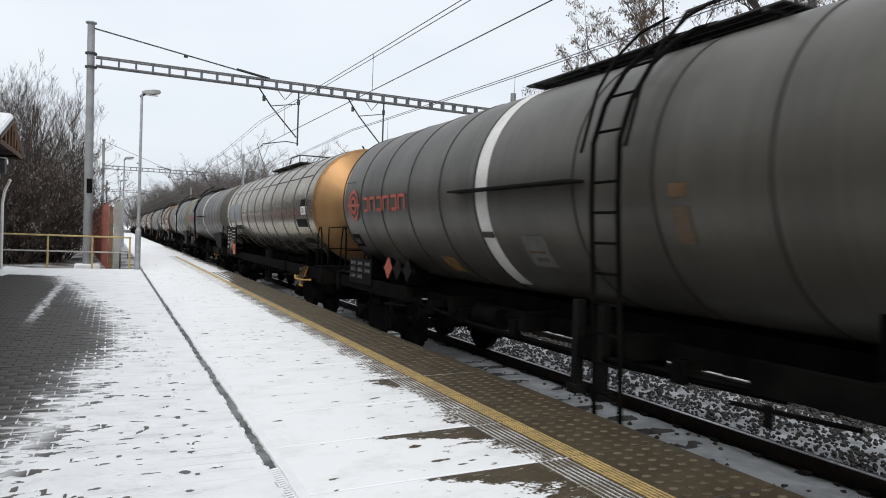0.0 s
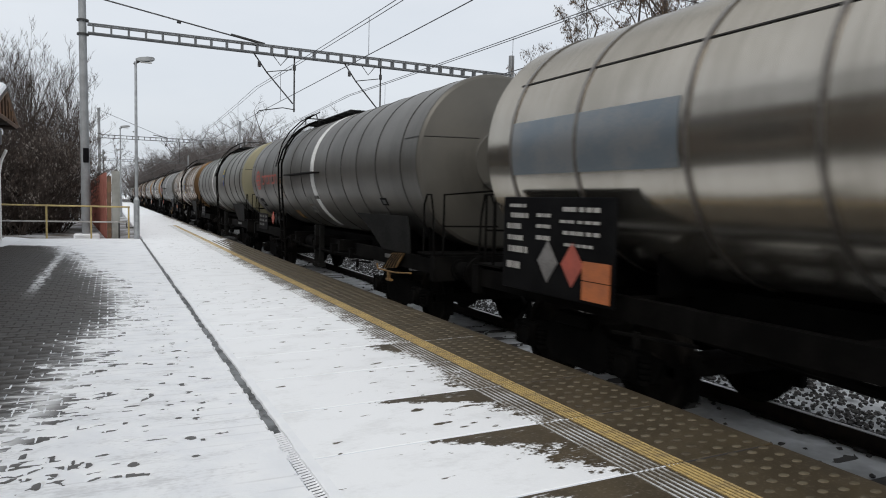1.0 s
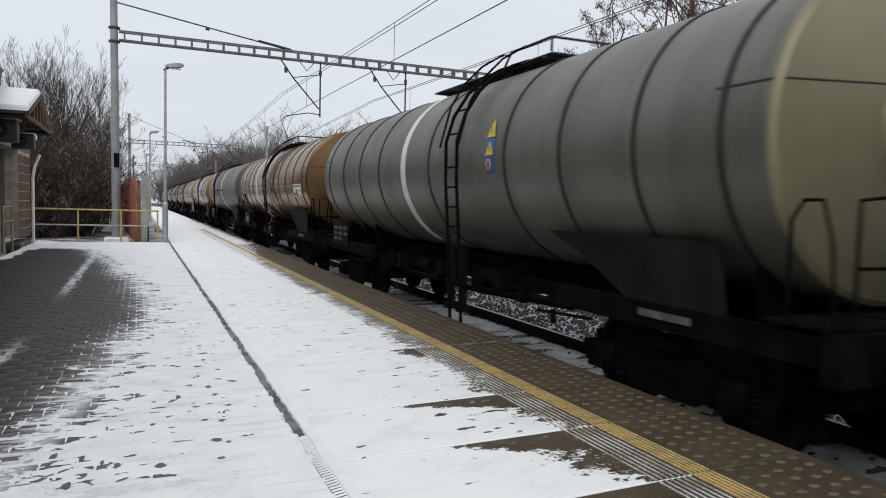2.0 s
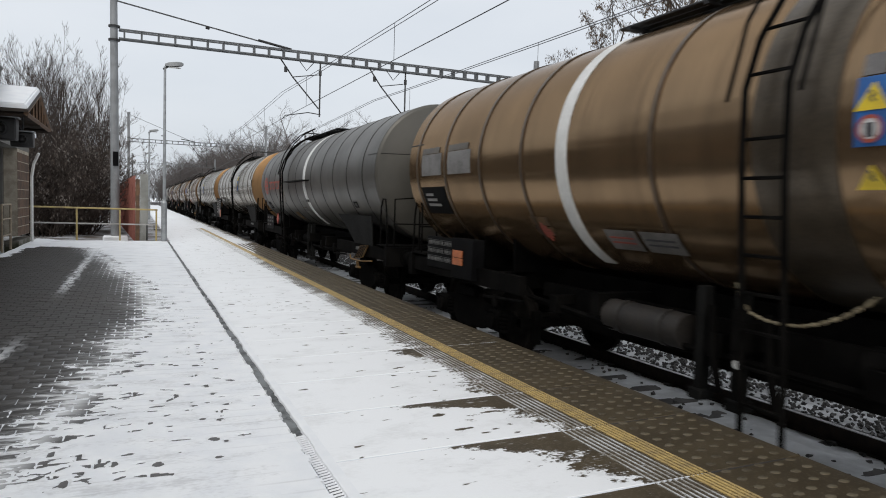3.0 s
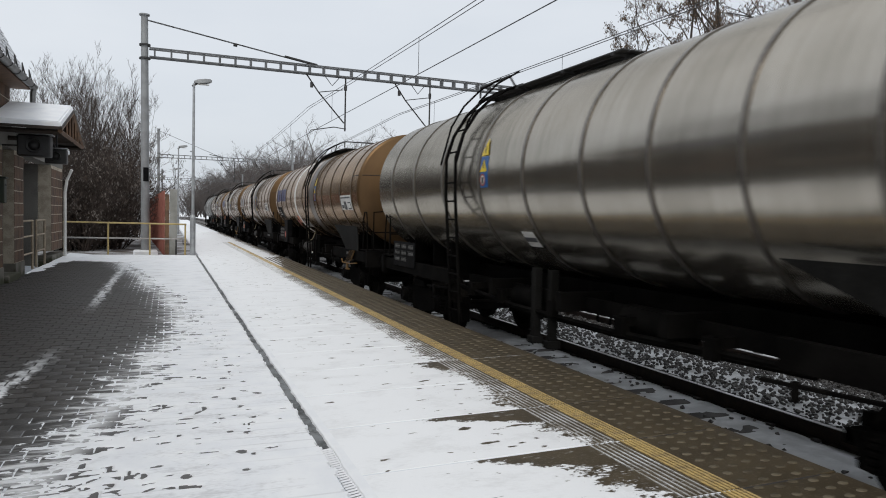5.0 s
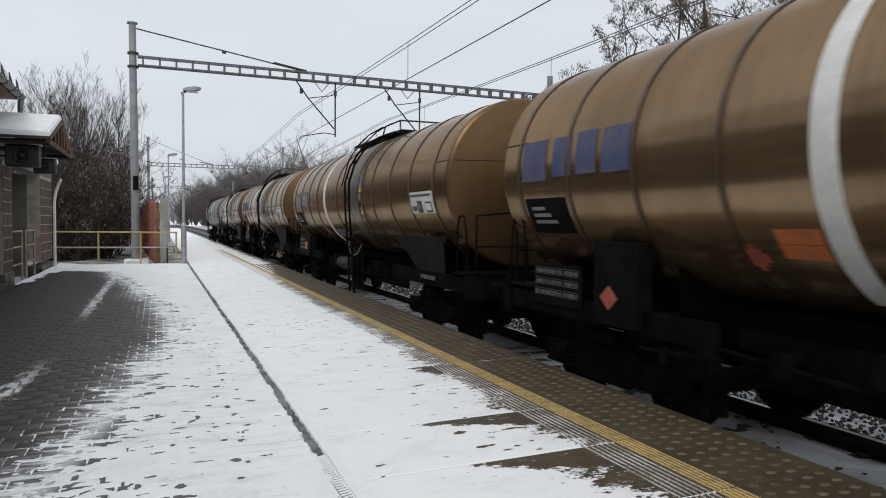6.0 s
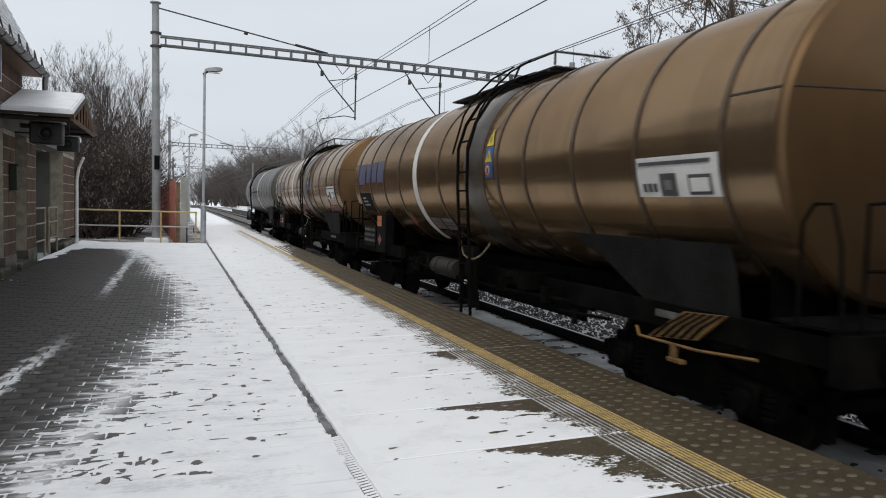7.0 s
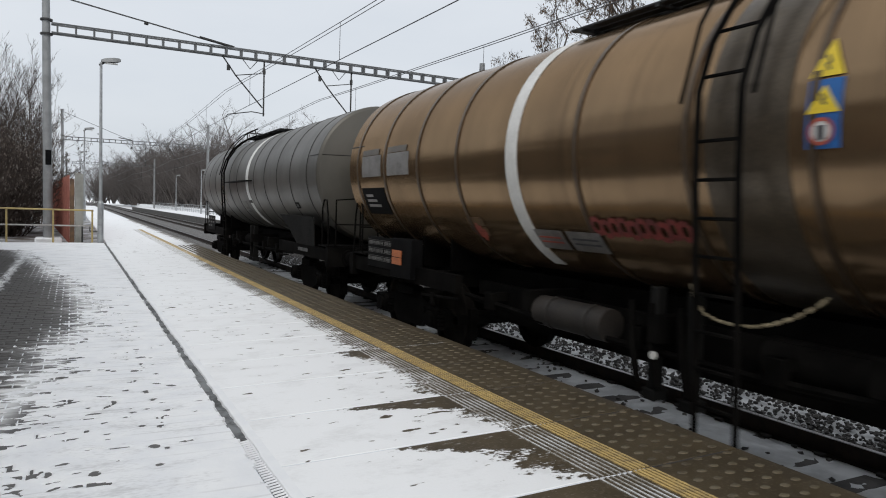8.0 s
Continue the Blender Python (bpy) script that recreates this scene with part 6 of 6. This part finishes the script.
        patch("print", -5.99, -5.75, CZ - 0.45, CZ - 0.33, "white", "", 0.018, s)
    if sign in ("small", "end"):
        zl = 2.52 if sign == "end" else CZ - 0.1
        s = patch("label_board", -6.2 if sign == "end" else -6.1, -5.75, zl, zl + (0.2 if sign == "end" else 0.3), "white", "small white label", 0.02)
        patch("print", -6.04, -5.86, zl + 0.05, zl + 0.15, "ink", "", 0.028, s)
        patch("print", -6.0, -5.9, zl + 0.075, zl + 0.125, "white", "", 0.034, s)
        if sign == "end":
            patch("label_board", -6.2, -5.75, 2.725, 2.89, "panel", "black label", 0.02)
            patch("label_board", -6.18, -5.17, 2.22, 2.41, "panel", "long black label", 0.02)
            patch("label_board", -6.2, -5.3, 1.82, 1.92, "panel", "long black label", 0.02)
        else:
            o = patch("label_board", 0.7, 1.02, 1.75, 1.95, "white", "white label with a black stripe", 0.02)
            patch("print", 0.7, 1.02, 1.82, 1.875, "ink", "", 0.028, o)
    if kind in ("brown", "steel", "olive") and sign != "end":
        yy = ladder - (0.74 if kind == "brown" else 1.0)
        s = patch("warning_sticker", yy - 0.12, yy + 0.12, CZ - 0.2, CZ + 0.25, "sticker_blue", "blue warning sticker with yellow triangles")
        low = far_patch == "scraped" and not tag
        if low:
            patch("faded_sticker", yy - 0.07, yy + 0.1, CZ + 0.26, CZ + 0.4, "greypatch", "peeled pale sticker")
        for z0, z1 in ((CZ - 0.48, CZ - 0.32) if low else (CZ + 0.27, CZ + 0.52), (CZ + 0.03, CZ + 0.21)):
            bm = B()
            rows3 = []
            for i in range(5):
                f, z = i / 4, z0 + (z1 - z0) * i / 4
                x = -math.sqrt((R + 0.014) ** 2 - (z - CZ) ** 2)
                rows3.append([bm.verts.new((x, yy + q * 0.115 * (1.04 - f), z)) for q in (-1, 1)])
            for a, b2 in zip(rows3, rows3[1:]):
                bm.faces.new((a[0], a[1], b2[1], b2[0]))
            part("triangle", bm, M["warn"], s)
            bm = B()
            zc, zh = z0 + 0.09, (z1 - z0) * 0.3
            stroke(bm, [(yy + 0.02, zc + zh * 0.7), (yy - 0.015, zc), (yy + 0.015, zc - 0.005), (yy - 0.02, zc - zh * 0.7)], 0.016, R + 0.02, CZ)
            part("triangle", bm, M["ink"], s)
        bm = B()
        for k in range(12):
            f0, f1 = 2 * math.pi * k / 12, 2 * math.pi * (k + 1) / 12
            q = [(yy + rr * math.cos(f), CZ - 0.09 + rr * math.sin(f)) for rr, f in ((0.02, f0), (0.085, f0), (0.085, f1), (0.02, f1))]
            bm.faces.new([bm.verts.new((-math.sqrt((R + 0.022) ** 2 - (z - CZ) ** 2), y, z)) for y, z in q])
        bmesh.ops.remove_doubles(bm, verts=bm.verts, dist=0.001)
        part("roundel", bm, M["white"], s)
        bm = B()
        stroke(bm, [(yy + 0.08 * math.cos(t), CZ - 0.09 + 0.08 * math.sin(t)) for t in np.linspace(0, 6.283, 17)], 0.025, R + 0.026, CZ)
        bmesh.ops.remove_doubles(bm, verts=bm.verts, dist=0.013)
        part("roundel", bm, M["red"], s)
        patch("roundel", yy - 0.03, yy + 0.03, CZ - 0.14, CZ - 0.05, "ink", "", 0.024, s)
    if kind == "grey":
        yy = ladder - 0.8 if band > ladder else ladder + 0.6
        patch("warning_sticker", yy - 0.1, yy + 0.1, CZ - 0.26, CZ - 0.14, "lever", "small faded yellow warning sticker")
        patch("warning_sticker", yy - 0.12, yy + 0.08, CZ - 0.66, CZ - 0.34, "brown_strap", "faded sticker")
        yy = band + (0.9 if ladder > band else -1.03)
        o = patch("label_board", yy - 0.25, yy + 0.25, CZ - 0.98, CZ - 0.62, "dirty_label", "faded grey label")
        patch("print", yy - 0.16, yy + 0.16, CZ - 0.82, CZ - 0.80, "lever", "", 0.012, o)
        patch("print", yy - 0.14, yy + 0.1, CZ - 0.92, CZ - 0.875, "ink", "", 0.012, o)
        o = patch("label_board", -5.2, -4.9, CZ - 0.75, CZ - 0.62, "panel", "small black label")
        patch("print", -5.15, -5.0, CZ - 0.72, CZ - 0.65, "print", "", 0.012, o)
    if far_patch == "logo":
        # ring emblem and a word reduced to plain strokes
        bm = B()
        for rr in (0.27, 0.15):
            stroke(bm, [(6.0 - rr * math.cos(t), CZ - 0.12 + rr * math.sin(t)) for t in np.linspace(0, 6.283, 25)], 0.07, R + 0.02, CZ)
        stroke(bm, [(6.38, CZ - 0.12), (5.62, CZ - 0.12)], 0.05, R + 0.02, CZ)
        bmesh.ops.remove_doubles(bm, verts=bm.verts, dist=0.02)
        part("emblem", bm, M["red"], w, "red double ring emblem")
        for k in range(6):
            y = 5.4 - 0.36 * k
            bm = B()
            stroke(bm, [(y, CZ - 0.25), (y, CZ - 0.01), (y - 0.26, CZ - 0.01), (y - 0.26, CZ - 0.25)] if k % 2 else [(y - 0.02, CZ - 0.23), (y - 0.26, CZ - 0.23), (y - 0.26, CZ - 0.01), (y - 0.02, CZ - 0.01)], 0.055, R + 0.02, CZ)
            part("lettering", bm, M["red"], w, "plain red strokes")
        for y, mt, nm in ((4.27, "red", "dirty red hazard diamond"), (3.83, "skirt", "blank grey hazard diamond"), (3.38, "skirt", "blank grey hazard diamond")):
            bm = B()
            plate(bm, [(y - 0.18, 1.50), (y, 1.31), (y + 0.18, 1.50), (y, 1.69)], -1.33, -1.31)
            part("hazard_diamond", bm, M[mt], w, nm)
        bm = B()
        box(bm, -1.308, -1.28, 3.1, 4.6, 1.46, 1.54)
        part("placard_rail", bm, M["under"], w)
        for z0 in (1.57, 1.68):
            patch("orange_plate", 2.2, 2.65, z0, z0 + 0.1, "lever_dull", "dirty orange hazard number plate")
        o = patch("label_board", 6.12, 6.58, CZ - 0.92, CZ - 0.68, "panel", "black label with pale print")
        for k in range(3):
            patch("print", 6.2, 6.5, CZ - 0.78 - 0.035 * k, CZ - 0.765 - 0.035 * k, "print", "", 0.012, o)
    if far_patch == "blue":
        patch("colour_patch", 3.55, 6.3, CZ - 0.33, CZ + 0.27, "paleblue", "pale blue painted rectangle")
    if far_patch == "scraped":
        for a, b2 in ((4.75, 5.55), (5.8, 6.6)):
            patch("colour_patch", a, b2, CZ - 0.18, CZ + 0.16, "greypatch", "scraped pale patch")
            patch("colour_patch", a + 0.1, b2, CZ + 0.17, CZ + 0.26, "shade_clad", "dark scraped strip")
    if kind == "brown":
        o = patch("colour_patch", 5.75, 6.7, CZ - 0.78, CZ - 0.36, "panel", "dark painted data field")
        for k in range(3):
            patch("print", 6.25 - 0.1 * k, 6.55, CZ - 0.5 - 0.08 * k, CZ - 0.46 - 0.08 * k, "greypatch", "", 0.012, o)
    if far_patch == "letters":
        # a faded word, reduced to four plain blocks
        for a, b2, c0, c1 in ((6.12, 6.7, -0.15, 0.34), (5.58, 5.96, -0.12, 0.33), (5.08, 5.46, -0.12, 0.35), (4.5, 4.97, -0.13, 0.34)):
            patch("lettering", a, b2, CZ + c0, CZ + c1, "blue", "plain faded blue block")
    if kind == "steel" and far_patch:
        zt, dy = 2.17, 0.0 if sign == "end" else 0.97
        p = part("data_panel", B(), M["panel"], w, "black data panel with white print and orange plate")
        bm = B()
        box(bm, -1.46, -1.42, 4.27 + dy, 6.35 + dy, 1.1, zt, 0.01)
        p.data = mesh_of("data_panel", bm, M["panel"])
        for y0, z0, ww, hh in ((5.85, 2.15, 0.38, 0.05), (5.8, 2.03, 0.4, 0.07), (5.95, 1.9, 0.3, 0.08), (5.9, 1.77, 0.33, 0.07), (5.8, 1.63, 0.45, 0.09), (5.95, 1.44, 0.3, 0.1), (5.35, 2.05, 0.28, 0.05), (5.35, 1.93, 0.28, 0.05), (5.35, 1.8, 0.28, 0.06),
                               (4.5, 2.12, 0.65, 0.06), (4.5, 2.0, 0.7, 0.04), (4.5, 1.88, 0.65, 0.05), (4.6, 1.76, 0.5, 0.04)):
            bm = B()
            y0, z0, gap = y0 + dy, z0 - 0.1, ww / 5
            for q in range(5):
                box(bm, -1.468, -1.461, y0 + gap * q, y0 + gap * (q + 0.55 + 0.1 * ((q * 7 + int(z0 * 100)) % 4)), z0, z0 + hh * 0.8)
            tagged(part("print", bm, M["sill"], p), kind="stuff")
        for y, mt in ((5.38 + dy, "greypatch"), (4.93 + dy, "red" if sign == "end" else "greypatch")):
            bm = B()
            plate(bm, [(y - 0.19, 1.47), (y, 1.24), (y + 0.19, 1.47), (y, 1.70)], -1.47, -1.461)
            part("hazard_diamond", bm, M[mt], p)
        bm = B()
        box(bm, -1.475, -1.461, 4.31 + dy, 4.74 + dy, 1.14, 1.33)
        box(bm, -1.475, -1.461, 4.31 + dy, 4.74 + dy, 1.34, 1.53)
        part("orange_plate", bm, M["orange"], p, "orange hazard number plate")
    else:
        if kind == "brown":
            sh = -0.3 if far_patch == "letters" else 0.0
            for k, (z0, z1) in enumerate((((1.62, 1.735), (1.745, 1.86)) if far_patch == "letters" else ((1.22, 1.325), (1.335, 1.44)))):
                if "faded" in label:
                    continue
                bm = B()
                box(bm, -1.37, -1.355, 5.06 + sh, 5.4 + sh, z0, z1, 0.003)
                part("orange_plate", bm, M["orange"], w, "dirty orange hazard number plate")
            bm = B()
            box(bm, -1.35, -1.15, 4.75 + sh, 5.5 + sh, 1.02, 1.9 if far_patch == "letters" else 1.62, 0.01)
            o = part("equipment_box", bm, M["panel"], w, "black equipment box")
            if far_patch == "letters":
                bm = B()
                plate(bm, [(4.76, 1.31), (4.91, 1.18), (5.06, 1.31), (4.91, 1.44)], -1.358, -1.351)
                part("hazard_diamond", bm, M["red" if "faded" in label else "graffiti"], o, "red hazard diamond")
            for i in range(6):
                f = abs(i - 2.5) / 3
                patch("hazard_diamond", 3.2 - 0.17 * (1 - f), 3.2 + 0.17 * (1 - f), CZ - 1.05 + 0.037 * i, CZ - 1.013 + 0.037 * i, "red", "faded red hazard diamond")
            for a, b2 in ((1.42, 1.92), (0.8, 1.34)):
                o2 = patch("data_field", a, b2, CZ - 1.05, CZ - 0.85, "greypatch", "scuffed pale data field", 0.02)
                for k in range(2):
                    patch("print", a + 0.06, b2 - 0.06, CZ - 0.93 - 0.05 * k, CZ - 0.915 - 0.05 * k, "red" if a > 1.4 else "ink", "", 0.028, o2)
        bm = B()
        box(bm, -1.29, -1.27, 5.52 if kind == "brown" else 5.25, 6.6, 1.1, 1.6, 0.005)
        p = part("data_panel", bm, M["panel"], w, "black data panel with white print")
        for y0 in ((5.6, 5.95, 6.26) if kind == "brown" else (5.35, 5.78, 6.2)):
            for z0 in (1.47, 1.34, 1.21):
                if y0 < 5.5 and z0 < 1.3:
                    continue
                bm = B()
                for q in range(5):
                    box(bm, -1.296, -1.291, y0 + 0.062 * q, y0 + 0.062 * q + 0.03 + 0.008 * ((q * 5 + int(z0 * 50)) % 3), z0 + 0.012, z0 + 0.06)
                for q in (0.0, 0.074):
                    box(bm, -1.296, -1.291, y0 - 0.01, y0 + 0.315, z0 + q, z0 + q + 0.005)
                tagged(part("print", bm, M["print"], p), kind="stuff")
    bm = B()
    box(bm, -1.288, -1.274, -5.9, -5.2, 1.08, 1.15)
    part("number_strip", bm, M["print"], w, "pale number strip")
    if far_patch in ("letters", "blue", "logo"):
        hz, thick_bar = ("lever_yellow", 0.026) if far_patch == "blue" else ("lever_dull", 0.015)
        bm = B()
        box(bm, -1.38, -1.33, -5.62, -5.55, 0.72, 0.86, 0.006)
        box(bm, -1.39, -1.32, -5.72, -5.52, 0.70, 0.74, 0.006)
        part("valve_handle", bm, M[hz], w, "yellow valve handle")
        bm = B()
        plate(bm, [(-5.15, 0.87), (-5.67, 1.19), (-6.22, 1.23), (-5.85, 0.95)], -1.335, -1.305)
        o = part("hazard_board", bm, M[hz], w, "slanting board with worn yellow and black chevrons")
        for k in range(5):
            f0, f1 = 0.08 + 0.19 * k, 0.19 + 0.19 * k
            lo, mid, hi = [[(ya + (yb - ya) * f, za + (zb - za) * f) for f in (f0 + d, f1 + d)] for (ya, za), (yb, zb), d in
                           (((-5.15, 0.875), (-5.85, 0.955), 0.0), ((-5.41, 1.03), (-6.035, 1.09), -0.07), ((-5.67, 1.185), (-6.22, 1.225), 0.0))]
            for a, b2 in ((lo, mid), (mid, hi)):
                bm = B()
                plate(bm, [a[0], a[1], b2[1], b2[0]], -1.341, -1.3355)
                part("stripe", bm, M["panel"], o)
        bm = B()
        tube(bm, [(-1.36, -5.05, 0.86), (-1.36, -5.9, 0.87), (-1.36, -6.6, 0.93)], thick_bar, 6)
        tube(bm, [(-1.36, -5.05, 0.86), (-1.36, -5.0, 0.95)], thick_bar, 6)
        part("changeover_lever", bm, M[hz], w, "yellow changeover lever")
    if kind == "brown":
        bm = B()
        way = ((0.30, 1.56), (0.26, 1.44), (0.16, 1.345), (0.02, 1.31), (-0.14, 1.30), (-0.30, 1.315), (-0.46, 1.36), (-0.62, 1.43), (-0.78, 1.53), (-0.92, 1.66))
        pts = []
        for (ya, za), (yb, zb) in zip(way, way[1:]):
            pts += [(-1.42, ladder + ya + (yb - ya) * f, za + (zb - za) * f) for f in (0.0, 0.5)]
        tube(bm, pts, 0.006, 5)
        chain = part("chain", bm, M["chain"], w, "sagging pale chain")
        for k, (a, b2) in enumerate(zip(pts, pts[1:])):
            part("link", cached("link:%d%.1f" % (k, ladder), lambda q: tube(q, [a, Vector(a).lerp(Vector(b2), 0.62)], 0.014, 6), M["chain"]), None, chain)
    if kind == "brown":
        bm = B()
        tube(bm, [(-1.0, 0.75, 0.98), (-1.0, 0.8, 0.98), (-1.0, 1.85, 0.98), (-1.0, 1.9, 0.98)], 0.17, 14)
        o = part("air_reservoir", bm, M["reservoir"], w, "dusty brown air reservoir")
        for y in (1.0, 1.65):
            part("strap", cached("reservoir_strap", lambda q: lathe(q, [(-0.03, 0.171), (-0.03, 0.182), (0.03, 0.182), (0.03, 0.171)], 0, 16), M["strap"]), None, o).location = (-1.0, y, 0.98)
        bm = B()
        tube(bm, [(-1.2, -0.05, 0.86), (-1.23, -0.05, 0.86)], 0.036, 12)
        part("indicator", bm, M["white"], w, "round white brake indicator")
        for y in (0.35, 0.1, -0.25):
            bm = B()
            tube(bm, [(-1.12, y, 1.3), (-1.14, y - 0.05, 0.9), (-1.12, y - 0.12, 0.55)], 0.035, 6)
            part("pipe", bm, M["under"], w)
        if "faded" in label:
            for z0 in (-0.93, -0.81):
                patch("orange_plate", 2.45, 2.88, CZ + z0, CZ + z0 + 0.115, "orange", "orange hazard number plate")
        else:
            for z0 in (-0.86, -0.98):
                patch("orange_plate", 3.0, 3.4, CZ + z0, CZ + z0 + 0.1, "lever", "small faded orange plate")
    if tag:
        bm = B()
        for y0, y1, z in ((-0.35, 0.9, CZ - 0.8), (-6.2, -4.7, CZ - 0.78)):
            n = int((y1 - y0) / 0.125)
            for k in range(n):
                stroke(bm, [(y0 + 0.125 * k + 0.065 * math.cos(t), z + 0.075 * math.sin(t) + 0.015 * math.sin(k * 2.2)) for t in np.linspace(0, 6.283, 9)], 0.05, R + 0.02 + 0.0006 * (k % 3), CZ)
        part("graffiti", bm, M["graffiti"], w, "row of red sprayed loops")
    return w


WHEELS = []
GREY = "dark grey tank wagon with a white band"
STEEL = "stainless steel tank wagon with an ochre end"
BROWN = "brown-stained steel tank wagon with a white band"
# kind, label, band, ladder, ends (near, far), sign, far patch; last wagon first
FLEET = [
    ("grey", GREY + " at the end", -0.5, 2.4, ("tank_grey", "tank_grey"), "", ""),
    ("brown", BROWN + " and red graffiti", 2.03, -0.93, ("brown_end", "brown_end"), "placard", "scraped"),
    ("brown", BROWN + " and blue lettering", 2.2, -0.6, ("brown_end", "brown_end"), "placard", "letters"),
    ("brown", BROWN + " and scraped patches", 2.3, -0.77, ("brown_end", "brown_end"), "placard", "scraped"),
    ("brown", BROWN + " and faded blue lettering", 2.3, -0.7, ("brown_end", "brown_end"), "placard", "letters"),
    ("steel", STEEL, -0.4, 2.8, ("orange_end", "orange_end"), "small", ""),
    ("steel", STEEL + " and black panel", 2.3, -0.6, ("orange_end", "tank_steel"), "small", "panel"),
    ("grey", GREY + " and a red emblem", -0.3, 2.5, ("tank_grey", "tank_grey"), "", "logo"),
    ("brown", BROWN + " and scraped patches", 2.4, -0.5, ("brown_end", "brown_end"), "placard", "scraped"),
    ("olive", "olive-grey clad bogie tank wagon with a white band", 1.2, -1.2, ("olive_end", "tank_olive"), "", ""),
    ("grey", GREY + " and a red emblem", -0.6, 2.3, ("tank_grey", "tank_grey"), "", "logo"),
    ("steel", STEEL + " and blue rectangle", 2.4, -0.8, ("orange_end", "tank_steel"), "end", "blue"),
    ("grey", GREY + " and a red emblem", 0.7, -2.0, ("tank_grey", "tank_grey"), "", "logo"),
]
# places of the straps along single wagons
STRAPS = {
    6: (-5.65, -4.95, -3.49, -2.1, -0.7, 0.6, 2.01, 3.52, 4.97, 6.42, 7.1),
    7: (-6.0, -4.78, -3.54, -2.34, -1.15, 0.9, 2.0, 3.2, 4.35, 5.53, 6.66),
    10: (-6.2, -5.0, -3.9, -2.9, -1.77, 0.47, 1.6, 2.7, 3.87, 5.28, 6.7),
    11: (-6.17, -4.84, -3.41, -1.92, -0.63, 0.76, 2.22, 3.46, 5.0, 6.28),
}
PITCH, LAST = 16.04, 20.67
TRAIN = []
for i, (kind, label, band, ladder, ends, sgn, far_p) in enumerate(FLEET):
    c = LAST - PITCH * i
    TRAIN.append((wagon(kind, label, c, band, ladder, ends, sgn, far_p, i == 1, STRAPS.get(i)), c))


def motions():
    """The train rolls towards the camera at a steady speed; the wheels turn with it."""
    for w, c in TRAIN:
        walk(w, [(t, pose(TRACKS[0], c + SPEED * (8 - t), RAIL_Z)) for t in (0, 2, 4, 6, 8)])
    step = 1 / FPS
    turn = math.degrees(SPEED * step / 0.5)
    for a, q in WHEELS:
        walk(a, [(k * step, pose(0, q, 0.5, turn * k, 0, 0)) for k in range(241)])


motions()
